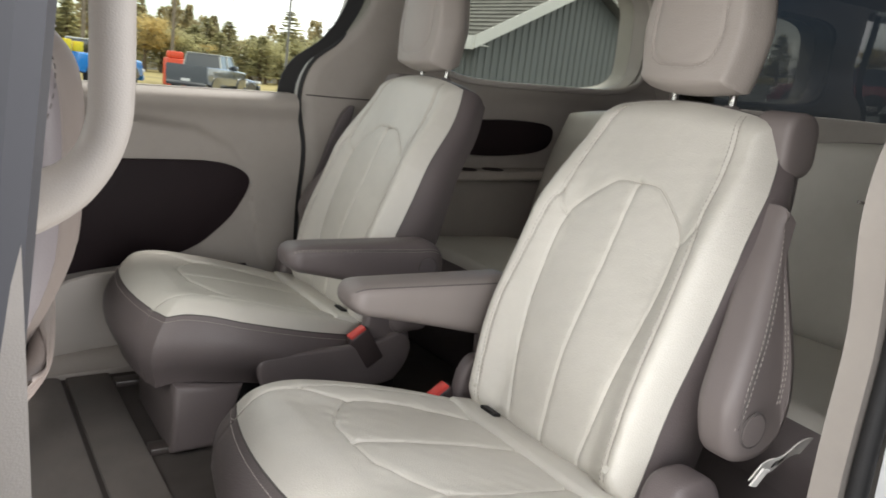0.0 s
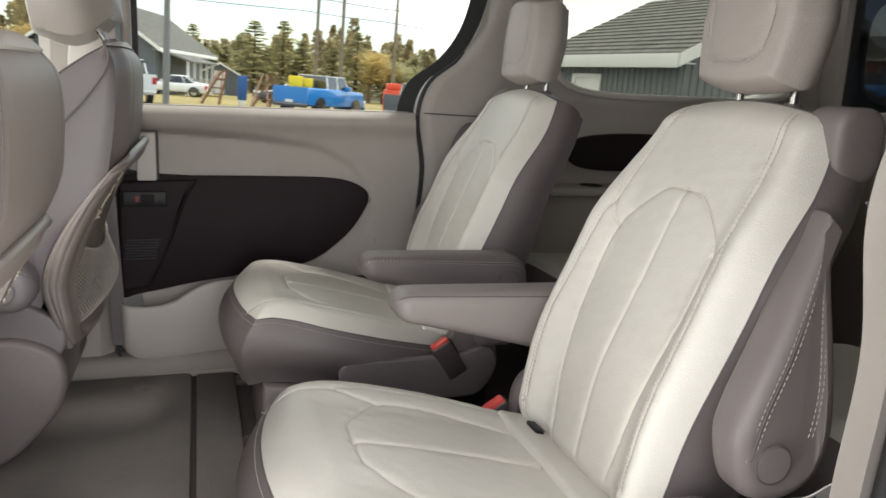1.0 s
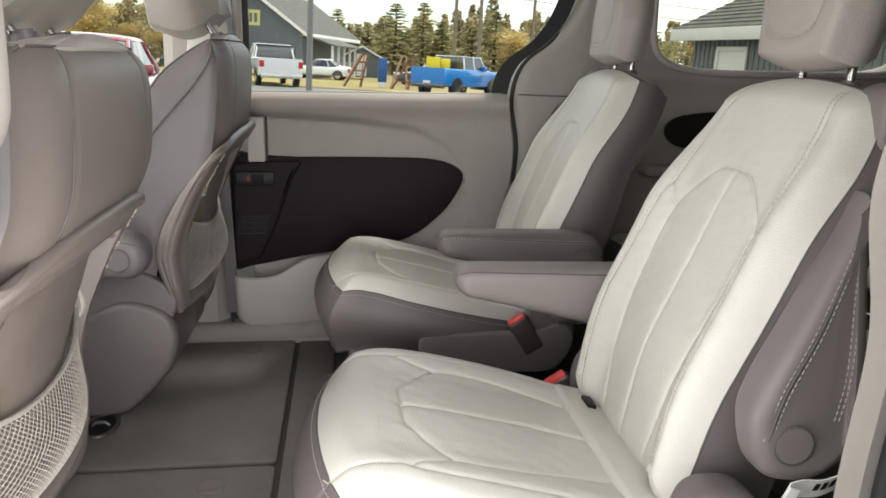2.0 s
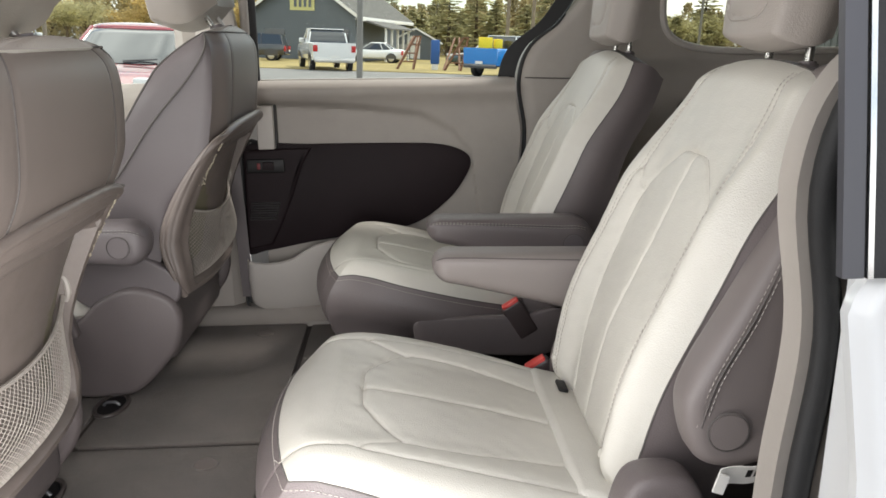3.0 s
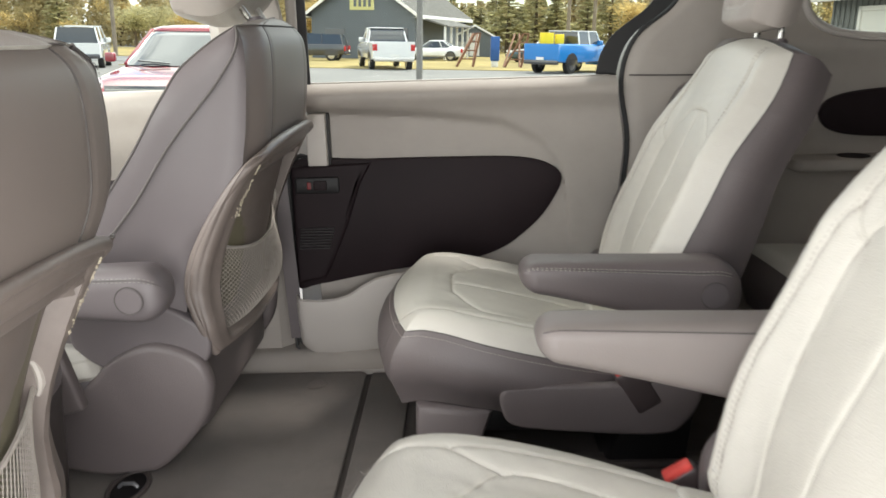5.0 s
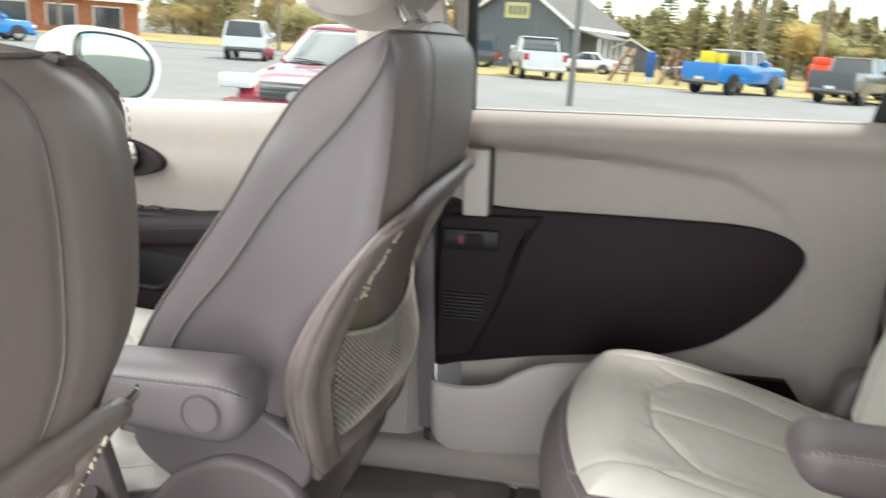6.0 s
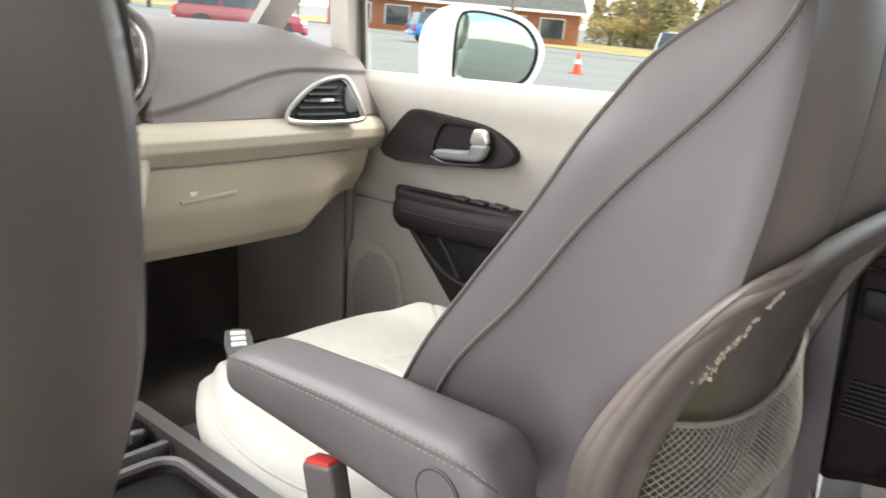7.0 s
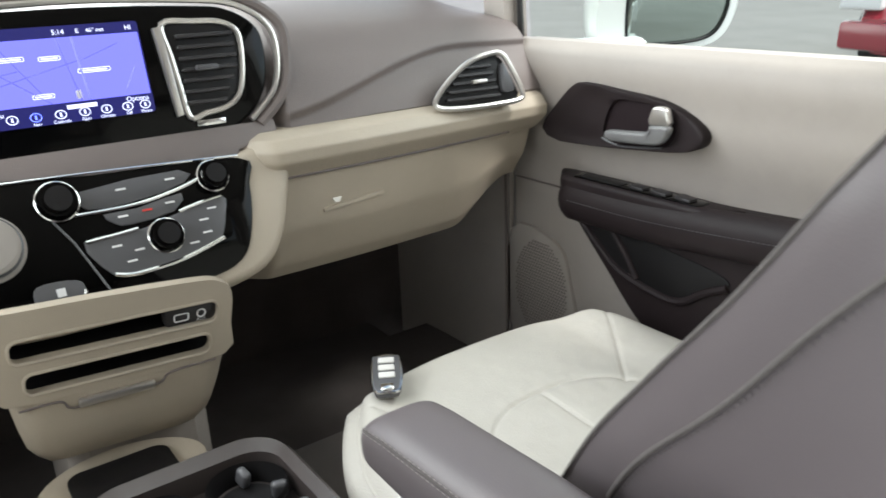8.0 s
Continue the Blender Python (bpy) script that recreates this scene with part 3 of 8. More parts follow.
def quarter(side):
    """Trim between door opening and tail, with a window through it."""
    edge = line2(QUARTER, 5)

    def front(z):
        for (x0, z0), (x1, z1) in zip(edge, edge[1:]):
            if z0 <= z <= z1:
                return x0 + (x1 - x0) * (z - z0) / max(1e-6, z1 - z0)
        return edge[-1][0] if z > 1 else edge[0][0]

    def inside(x, z):
        # rounded window opening, in superellipse form
        u, w = (x - 1.79) / 0.45, (z - 1.365) / 0.185
        return abs(u) ** 5 + abs(w) ** 5 < 1

    def y_at(x, z):
        y = 0.80 - 0.06 * ramp(z, 1.2, 1.66)
        y -= 0.02 * math.exp(-((z - 1.16) / 0.03) ** 2) * ramp(x, 1.15, 1.3)
        y -= 0.03 * ramp(0.93 - z, 0, 0.05) * ramp(x, 1.2, 1.35)
        y += 0.015 * math.exp(-((x - front(z)) / 0.02) ** 2)
        return side * y
    xs = np.linspace(0, 1, 90)
    zs = np.linspace(0.41, 1.64, 84)
    bm = bmesh.new()
    V, back = {}, {}
    for i, q in enumerate(xs):
        for j, z in enumerate(zs):
            x = front(z) + q * (2.34 - front(z))
            V[i, j] = bm.verts.new((x, y_at(x, z), z))
            back[i, j] = bm.verts.new((x, side * 0.93 if side > 0 or q > 0.04 else -0.850, z))
    live = {}
    for i in range(len(xs) - 1):
        for j in range(len(zs) - 1):
            c = (V[i, j].co + V[i + 1, j + 1].co) / 2
            live[i, j] = not inside(c.x, c.z)
    for (i, j), ok in live.items():
        if ok:
            bm.faces.new((V[i, j], V[i + 1, j], V[i + 1, j + 1], V[i, j + 1]))
            bm.faces.new((back[i, j], back[i, j + 1], back[i + 1, j + 1], back[i + 1, j]))
            for a, b, (ni, nj) in (((i, j), (i + 1, j), (i, j - 1)), ((i, j + 1), (i + 1, j + 1), (i, j + 1)), ((i, j), (i, j + 1), (i - 1, j)), ((i + 1, j), (i + 1, j + 1), (i + 1, j))):
                if not live.get((ni, nj), False):
                    bm.faces.new((V[a], V[b], back[b], back[a]))
    loose = [v for v in bm.verts if not v.link_faces]
    bmesh.ops.delete(bm, geom=loose, context="VERTS")
    # round the opening's stepped edge onto its true outline
    for v in bm.verts:
        u, w = (v.co.x - 1.79) / 0.45, (v.co.z - 1.365) / 0.185
        r = (abs(u) ** 5 + abs(w) ** 5) ** (1 / 5)
        if 0.9 < r < 1.075:
            v.co.x, v.co.z = 1.79 + u / r * 0.45, 1.365 + w / r * 0.185
    return bm


wall_passenger = structure("wall_passenger", quarter(1), TRIM, "greige moulded quarter trim beside the third row", "wall")
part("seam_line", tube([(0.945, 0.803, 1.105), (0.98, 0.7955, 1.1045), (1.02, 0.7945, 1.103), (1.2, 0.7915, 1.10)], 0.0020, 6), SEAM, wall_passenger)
part("window_moulding", tube([(1.79 + 0.455 * math.copysign(abs(math.cos(a)) ** 0.40, math.cos(a)), 0.775, 1.365 + 0.19 * math.copysign(abs(math.sin(a)) ** 0.40, math.sin(a))) for a in np.linspace(0, 2 * math.pi, 72, endpoint=False)], 0.010, 8, True), TRIM_LT, wall_passenger)
part("speaker_insert", prism(line2([(1.40, 1.00), (1.44, 1.045), (1.60, 1.062), (1.80, 1.055), (1.845, 1.02), (1.80, 0.965), (1.62, 0.945), (1.45, 0.955)], 6, True), "y", 0.775, 0.80, 0.006), BROWN, wall_passenger, "dark recessed storage insert")
shelf = part("shelf", prism(rounded(1.32, 2.0, 0.70, 0.80, 0.02), "z", 0.875, 0.905, 0.008), TRIM, wall_passenger)
for x in (1.47, 1.575):
    part("cup_hole", disc((x, 0.742, 0.899), (0, 0, 1), 0.036, 0.008), BROWN, shelf)
part("pane", prism(rounded(1.33, 2.26, 1.17, 1.56, 0.06), "y", 0.855, 0.860), PANE_REAR, wall_passenger).visible_shadow = False
# flexible black edge of the sliding door's glass and the seal along the trim
seal = smooth_line([(x + 0.004, 0.815, z) for x, z in QUARTER], 5)
part("door_seal", tube(seal, 0.0068, 8), RUBBER, wall_passenger, "black rubber door seal")
part("seal_lip", tube([p + Vector((0.007, -0.004, 0)) for p in seal], 0.0028, 6), TRIM, wall_passenger)
part("belt_guide", prism(line2([(0.968, 0.84), (1.000, 0.94), (1.040, 1.04), (1.068, 1.078), (1.085, 1.078), (1.070, 1.02), (1.030, 0.90), (1.010, 0.84)], 4, True), "y", 0.775, 0.80, 0.004), TAUPE, wall_passenger, "dark belt guide cover")

# driver side: quarter wall behind the open doorway
wall_driver = structure("wall_driver", quarter(-1), TRIM, "greige moulded quarter trim at the open doorway", "wall")
part("door_seal", tube([(p.x + 0.014, -0.862, p.z) for p in seal], 0.012, 10), RUBBER, wall_driver, "black rubber seal round the doorway")
for z0, z1, skin_m, words in ((0.36, 1.06, PAINT_W, "white painted door jamb"), (1.06, 1.60, RUBBER, "black upper door jamb")):
    part("jamb", sheet(lambda q, z: (0.968 + 0.02 * q + 0.10 * ramp(z, 1.15, 1.35), -0.874 - 0.054 * q, z), np.linspace(0, 1, 3), np.linspace(z0, z1, 14), 0.01, (1, 0, 0)), skin_m, wall_driver, words)
part("pane", prism(rounded(1.33, 2.26, 1.17, 1.56, 0.06), "y", -0.860, -0.855), PANE_DARK, wall_driver)
part("seam_line", tube([(0.935, -0.803, 1.098), (0.975, -0.806, 1.093), (1.0, -0.80, 1.09)], 0.0018, 6), SEAM, wall_driver)
part("skin", sheet(lambda x, z: (x, -0.93 - 0.035 * math.sin(math.pi * min(1, max(0, (z - 0.3) / 0.9))), z), np.linspace(0.965, 2.4, 30), np.linspace(0.25, 1.12, 24), 0.02, (0, 1, 0)), PAINT_W, wall_driver, "white painted body side")

# roof rails above the doors and the tail pillars
for s in (-1, 1):
    structure("trim", tube([(-0.75, s * 0.76, 1.60), (0.0, s * 0.80, 1.635), (1.1, s * 0.80, 1.635), (2.3, s * 0.78, 1.60)], 0.05, 10), TRIM, "greige roof rail trim above the doors", "trim")
    structure("trim", sheet(lambda x, z, s=s: (x, s * (0.806 - 0.012 * ramp(-x, 1.0, 1.35)), z), np.linspace(-1.40, -0.938, 24), np.linspace(0.33, 1.06, 12), 0.012, (0, s, 0)), TRIM, "greige kick panel beside the foot well", "trim")
    structure("trim", tube([(-0.940, s * 0.798, z) for z in (0.42, 0.7, 1.06)], 0.0032, 8), DASH, "thin dark seal of the front door", "door seal")


# ---- passenger sliding door (closed) ----
RIDGE = [(0.05, 1.045), (0.225, 1.042), (0.46, 1.028), (0.64, 1.004), (0.733, 0.955), (0.785, 0.888), (0.80, 0.82), (0.80, 0.3)]


def ridge_z(x):
    return lerp_table(x, [(a, b) for a, b in RIDGE[:6]] + [(0.81, 0.70), (0.93, 0.30)])


def door_y(x, z):
    """Inner face of the sliding door trim."""
    d = z - ridge_z(x)
    y = 0.802 - 0.030 * ramp(d, -0.012, 0.012) * (1 - 0.75 * ramp(x, 0.35, 0.8))
    y -= 0.022 * math.exp(-((z - 1.075) / 0.03) ** 2)
    y += 0.012 * ramp(z, 1.09, 1.105)
    return y


slider = thing("sliding_door", (0.51, 0.80, 0.43), "closed sliding door with greige trim and dark brown insert", "car door")
rail = line2(QUARTER, 5)


def rear_x(z):
    for (x0, z0), (x1, z1) in zip(rail, rail[1:]):
        if z0 <= z <= z1:
            return x0 + (x1 - x0) * (z - z0) / max(1e-6, z1 - z0) - 0.012
    return rail[0][0] - 0.012


trim_panel = part("trim_panel", sheet(lambda q, z: ((lambda x: (x, door_y(x, z), z))(0.165 + q * (rear_x(z) - 0.165))), np.linspace(0, 1, 110), np.linspace(0.43, 1.105, 90), 0.03), TRIM, slider)
INSERT = line2([(0.105, 0.60), (0.108, 0.76), (0.112, 0.915), (0.30, 0.921), (0.58, 0.920), (0.68, 0.916), (0.735, 0.905), (0.772, 0.886), (0.785, 0.863), (0.775, 0.828), (0.739, 0.771), (0.694, 0.727), (0.644, 0.690), (0.58, 0.664), (0.52, 0.651), (0.42, 0.642), (0.30, 0.625), (0.165, 0.600)], 4, True)
insert = part("insert", prism(INSERT, "y", 0.787, 0.83, 0.006), BROWN, slider, "dark brown plastic map-pocket insert")
part("switch_panel", prism([(0.112, 0.606), (0.116, 0.908), (0.315, 0.913), (0.285, 0.86), (0.25, 0.76), (0.215, 0.68), (0.185, 0.62)], "y", 0.774, 0.79, 0.012, 5), BROWN, insert, "raised dark switch panel")
part("switch_bezel", prism(rounded(0.125, 0.235, 0.842, 0.882, 0.006), "y", 0.766, 0.775, 0.003), BLACK, insert)
part("lock_switch", prism(rounded(0.156, 0.166, 0.853, 0.871, 0.003), "y", 0.7635, 0.768, 0.001), DIMRED, insert, "red-marked lock switch")
part("window_switch", prism(rounded(0.172, 0.205, 0.850, 0.874, 0.004), "y", 0.762, 0.768, 0.002), BROWN, insert)
for k in range(8):
    part("vent_slat", box(0.124 + 0.001 * k, 0.203 + 0.002 * k, 0.768, 0.775, 0.700 + k * 0.0072, 0.7032 + k * 0.0072, 0.001, 1), SLATGREY, insert)
part("pull_strip", prism(rounded(0.165, 0.213, 0.912, 1.037, 0.004), "y", 0.752, 0.80, 0.004), TRIM_LT, slider, "pale upright trim strip")
part("strip_gap", box(0.213, 0.2175, 0.770, 0.80, 0.912, 1.037), BLACK, slider)


def pocket_top(x):
    return lerp_table(x, [(0.10, 0.592), (0.13, 0.585), (0.17, 0.581), (0.215, 0.584), (0.25, 0.594), (0.285, 0.616), (0.318, 0.632), (0.36, 0.640), (0.42, 0.643), (0.62, 0.64)])


def pocket_ring(x):
    zt = pocket_top(x)
    e = ramp(x, 0.098, 0.125)
    out = 0.785 - 0.065 * e * (0.72 + 0.28 * math.cos((x - 0.17) / 0.25 * 2.2)) * (1 - ramp(x, 0.5, 0.62) * 0.9)
    zb = 0.427 + 0.03 * (1 - ramp(x, 0.095, 0.16))
    return [(x, 0.800, zb), (x, out + 0.018, zb + 0.004), (x, out + 0.004, zb + 0.022), (x, out, zb + 0.05), (x, out - 0.006, (zb + zt) / 2), (x, out - 0.010, zt - 0.02), (x, out - 0.008, zt - 0.004), (x, out - 0.002, zt), (x, out + 0.008, zt - 0.004), (x, out + 0.014, zt - 0.04), (x, 0.80, zt - 0.06)]


part("map_pocket", loft([pocket_ring(x) for x in np.linspace(0.100, 0.62, 56)], cap=True), TRIM_LT, slider, "pale moulded lower storage pocket")
part("front_seal", tube([(0.104, 0.786, 0.90), (0.102, 0.783, 0.72), (0.100, 0.780, 0.585), (0.097, 0.770, 0.50), (0.099, 0.764, 0.440), (0.112, 0.762, 0.426), (0.20, 0.762, 0.420), (0.35, 0.764, 0.418), (0.60, 0.766, 0.418)], [0.011, 0.011, 0.010, 0.0045, 0.004, 0.004, 0.004, 0.004, 0.004], 8), RUBBER, slider, "black rubber edge seal")
for k in range(9):
    part("speaker_slot", box(0.60 + 0.004 * k, 0.83 - 0.006 * k, 0.788, 0.803, 0.560 + 0.008 * k, 0.5635 + 0.008 * k, 0.001, 1), BROWN, slider)
part("window_pane", sheet(lambda x, z: (x, far_y(z) + 0.005, z), np.linspace(0.10, 1.12, 12), np.linspace(1.09, 1.62, 10), 0.004), PANE, slider).visible_shadow = False
part("glass_border", sheet(lambda q, z: (rear_x(z) - 0.046 + 0.05 * q, far_y(z) - 0.004, z), np.linspace(0, 1, 4), np.linspace(1.095, 1.60, 60), 0.004), RUBBER, slider, "black border of the window glass")
part("front_border", box(0.155, 0.178, 0.79, 0.80, 1.10, 1.62, 0.003), RUBBER, slider)
part("belt_seal", box(0.165, 0.90, 0.800, 0.822, 1.098, 1.108, 0.003), TRIM, slider)
part("door_gap", tube(smooth_line([(0.160, 0.785, 0.93), (0.118, 0.800, 0.90), (0.100, 0.800, 0.60), (0.096, 0.800, 0.47), (0.12, 0.800, 0.424), (0.20, 0.800, 0.414), (0.60, 0.800, 0.412)], 6), 0.006, 6), RUBBER, slider, "black rubber seal at the door's edge")
part("outer_skin", sheet(lambda x, z: (x, 0.93 + 0.04 * math.sin(math.pi * (z - 0.25) / 0.9), z), np.linspace(0.08, 2.38, 30), np.linspace(0.25, 1.09, 20), 0.01), PAINT_W, slider)

# ---- pillars by the front seats ----
for s in (1, -1):
    bp = thing("pillar_trim", (0.03, s * 0.80, 0.42), "greige plastic pillar trim between front and sliding door", "pillar")
    def bring(z, s=s):
        lean = 0.065 * ramp(z, 1.05, 1.65)
        x0, x1 = -0.07 + 0.02 * ramp(z, 0.9, 1.3), 0.098 - (0.012 if s > 0 else 0)
        y0, y1 = 0.775 - lean, 0.90 - lean
        pts = [(x0, s * y1, z), (x0, s * (y0 + 0.03), z), (x0 + 0.03, s * y0, z), (x1 - 0.03, s * y0, z), (x1, s * (y0 + 0.03), z), (x1, s * y1, z)]
        return pts
    part("cover", loft([bring(z) for z in np.linspace(0.40, 1.66, 30)]), TRIM, bp)
    if s < 0:
        part("outer_seal", tube([(0.088 + 0.11 * (z - 1.115), -0.885, z) for z in np.linspace(0.36, 1.64, 20)], 0.017, 8), GREYTRIM, bp, "grey door frame edge")
        part("sill_edge", tube([(0.100 + 0.11 * (z - 1.115), -0.860, z) for z in np.linspace(0.36, 1.64, 20)], 0.005, 6), TRIM_LT, bp)
    h = smooth_line([(x, -s * y, z) for x, y, z in ((0.085, -0.785, 1.105), (0.110, -0.795, 1.112), (0.133, -0.800, 1.125), (0.149, -0.800, 1.150), (0.1535, -0.800, 1.19), (0.154, -0.798, 1.30), (0.153, -0.795, 1.42), (0.14, -0.79, 1.46), (0.09, -0.785, 1.475))], 8)
    if s > 0:
        h = [Vector((p.x, p.y - 0.055, p.z + 0.055)) for p in h]
    gh = thing("grab_handle", (0.09, s * 0.785, 1.10), "pale greige plastic grab handle on the door pillar", "handle", "grab handles")
    lift = 0.055 if s > 0 else 0.0
    part("bar", tube(h, [0.020 - 0.0075 * ramp(i, 0, 22) for i in range(len(h))], 14), TRIM, gh)
    for nm, z0, z1 in (("foot_cap", 1.070, 1.140), ("top_cap", 1.445, 1.505)):
        y0, y1 = sorted((s * (0.755 - lift), s * 0.815))
        part(nm, box(0.070, 0.093, y0, y1, z0 + lift, z1 + lift, 0.008), TRIM_LT, gh)
    if s > 0:
        b = thing("seat_belt", (0.10, 0.70, 1.0), "greige seat belt hanging from the door pillar", "seat belt")
        part("webbing", sheet(lambda q, k: (0.06 + 0.035 * q + 0.03 * k, 0.748 - 0.02 * math.sin(k * 3) * 0.3, 1.42 - 0.95 * k), np.linspace(0, 1, 3), np.linspace(0, 1, 14), 0.002), TAUPE, b)
        part("guide_cover", prism(line2([(0.02, 1.17), (0.035, 1.30), (0.07, 1.37), (0.115, 1.34), (0.135, 1.26), (0.14, 1.19), (0.12, 1.15), (0.06, 1.14)], 5, True), "y", 0.715, 0.745, 0.010), TRIM_LT, b, "pale belt guide cover")
        part("guide_slot", box(0.055, 0.10, 0.712, 0.720, 1.20, 1.212, 0.002), BLACK, b)


# ---- second-row seats ----
def arch_seams(top, shoulder, bottom, notch):
    """Sewn pattern: an arch with a middle seam and a winged notch on both sides."""
    half = [(0.0, top), (0.16, top), (0.27, top - 0.03), (0.50, shoulder + 0.05), (0.575, shoulder - 0.06), (0.58, shoulder - 0.35), (0.49, shoulder - 0.85), (0.40, bottom)]
    arch = line2(half, 5)
    out = []
    for s in (1, -1):
        out.append([(s * a, b) for a, b in arch])
        out.append(line2([(s * 0.56, shoulder - 0.04), (s * 0.64, notch + 0.02), (s * 0.71, notch + 0.12)], 4))
        out.append(line2([(s * 0.76, -0.95), (s * 0.78, -0.3), (s * 0.74, notch), (s * 0.70, notch + 0.12), (s * 0.70, 0.75), (s * 0.66, 0.95)], 5))
    out.append([(0.0, top), (0.0, bottom)])
    return out


def captain_chair(s, label):
    """One second-row chair; s = 1 on the passenger side, -1 on the driver side."""
    yc, yb = s * 0.430, s * 0.416
    t = thing("captain_chair", (0.68, yc, FLOOR), label, "car seat", "second-row captain chairs")
    # backrest
    p0, p1 = Vector((0.856, yb, 0.612)), Vector((1.078, yb, 1.192))
    v = (p1 - p0).normalized()
    n = Vector((0, 1, 0)).cross(v)
    if n.x > 0:
        n = -n
    mid = (p0 + p1) / 2
    hv = (p1 - p0).length / 2
    back = Pad(mid, (0, 1, 0), v, n, 0.212, hv, width=[(-1, 0.97), (-0.3, 1.0), (0.25, 1.0), (0.6, 0.95), (0.85, 0.87), (1, 0.80)], square=0.11,
               crown=lambda x, y: 0.022 * (1 - x * x) * 0.4 + 0.030 * ramp(abs(x), 0.5, 0.85) * (1 - ramp(y, 0.2, 0.8)) + 0.012 - 0.020 * ramp(abs(x), 0.80, 1.0) ** 1.4,
               bend=lambda y: 0.010 - 0.022 * y * y + 0.012 * math.exp(-((y + 0.45) / 0.35) ** 2),
               seams=arch_seams(0.50, 0.28, -0.95, 0.26), nu=190, nv=250, groove=0.0026, gw=0.0026)
    bk = part("backrest", back.face(), IVORY, t, "ivory leather backrest with arched seams")
    for q in arch_seams(0.50, 0.28, -0.95, 0.26):
        part("sewn_seam", back.sewn(q), SEAMLINE, bk)
    part("back_side", back.skirt(lambda x, y: 0.082 + 0.045 * (1 - ramp(y, -0.6, 0.9)), 0.008, shrink=0.94), TAUPE_DK, bk, "dark taupe side and rear cover")
    # Dark tube paints the thin shade where ivory meets taupe.
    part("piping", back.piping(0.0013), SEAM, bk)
    for sx in (0.015, -0.025):
        bolster = [(-0.9, 0.76), (-0.3, 0.78), (0.26, 0.74), (0.38, 0.70), (0.75, 0.70), (0.95, 0.66)]
        pts = [back.on(-s * (lerp_table(y, bolster) + sx), y, 0.0012) for y in np.linspace(-0.9, 0.95, 60)]
        pts2 = [back.on(s * (lerp_table(y, bolster) + sx), y, 0.0012) for y in np.linspace(-0.9, 0.95, 60)]
        part("stitching", stitches(pts), THREAD, bk, "pale double stitching")
        part("stitching", stitches(pts2), THREAD, bk, "pale double stitching")
    for sx in (1, -1):
        part("button", disc(back.on(sx * 0.80, -0.83, -0.004), n, 0.0075, 0.006, 16, 0.002), IVORY, bk)
    # cushion
    c0, c1 = Vector((0.395, yc, 0.716)), Vector((0.885, yc, 0.590))
    cv = (c0 - c1).normalized()
    cn = Vector((0, 1, 0)).cross(cv)
    if cn.z < 0:
        cn = -cn
    cm = (c0 + c1) / 2
    hl = (c1 - c0).length / 2
    cush = Pad(cm, (0, 1, 0), cv, cn, 0.258, hl, width=[(-1, 0.96), (0.3, 1.0), (1, 0.98)], square=0.27,
               crown=lambda x, y: 0.020 * (1 - abs(x) ** 3) + 0.014 * ramp(abs(x), 0.45, 0.8) * (1 - ramp(y, 0.5, 1)),
               bend=lambda y: 0.012 * (1 - y * y) - 0.018 * ramp(y, 0.7, 1.0),
               seams=[[(a, b) for a, b in q] for q in arch_seams(0.55, 0.32, -0.95, 0.44)], nu=200, nv=210, groove=0.0026, gw=0.0026)
    cu = part("cushion", cush.face(), IVORY, t, "ivory leather cushion with sewn insert")
    for q in arch_seams(0.55, 0.32, -0.95, 0.44):
        part("sewn_seam", cush.sewn(q), SEAMLINE, cu)
    part("cushion_side", cush.skirt(lambda x, y: 0.135 + 0.02 * ramp(y, 0, 1), 0.022, shrink=0.86), TAUPE_DK, cu, "dark taupe cushion side")
    # Thin shade round the cushion's edge, drawn as a dark tube.
    part("piping", cush.piping(0.0014), SEAM, cu)
    rimpts = [cush.at(i, j) - cush.n * 0.010 + (cush.at(i, j) - cm).normalized() * 0.006 for i, j in cush.rim_index()]
    part("stitching", stitches(rimpts[::2] + rimpts[:1]), THREAD, cu)
    # padded rear flap of the cushion with its anchor slot
    part("rear_flap", moved(box(-0.048, 0.048, -0.20, 0.20, -0.012, 0.012, 0.010, 3), pose(0.842, yc, 0.627, 0, 15, 0)), IVORY, cu)
    part("anchor_slot", moved(box(-0.008, 0.008, -0.02, 0.02, -0.004, 0.004, 0.002), pose(0.842, yc + s * -0.13, 0.641, 0, 15, 0)), BLACK, cu)
    # headrest
    hc = Vector((1.132, yb, 1.302))
    hr = Pad(hc - Vector((0.062, 0, 0)), (0, 1, 0), (0.10, 0, 1), (-1, 0, 0.10), 0.105, 0.098, width=[(-1, 0.90), (0, 1.0), (1, 0.92)], square=0.17,
             crown=lambda x, y: 0.016 * (1 - x * x), seams=[line2([(-0.62, 1.0), (-0.62, -0.2), (-0.45, -0.55), (0, -0.60), (0.45, -0.55), (0.62, -0.2), (0.62, 1.0)], 5)], nu=60, nv=50, groove=0.0018, gw=0.0024)
    hd = part("headrest", hr.face(), GREIGE, t, "greige leather headrest")
    part("headrest_rear", hr.skirt(lambda x, y: 0.060, 0.006, shrink=0.94), GREIGE, hd)
    hs = line2([(-0.66, 0.9), (-0.66, -0.22), (-0.48, -0.60), (0, -0.66), (0.48, -0.60), (0.66, -0.22), (0.66, 0.9)], 8)
    part("stitching", stitches([hr.on(a, b, 0.002) for a, b in hs], 0.005, 0.003, 0.0007), THREAD, hd)
    for dy in (-0.058, 0.058):
        post = part("post", tube([(1.118, yb + dy, 1.135), (1.124, yb + dy, 1.24)], 0.006, 12), POSTCHROME, hd, "steel headrest post")
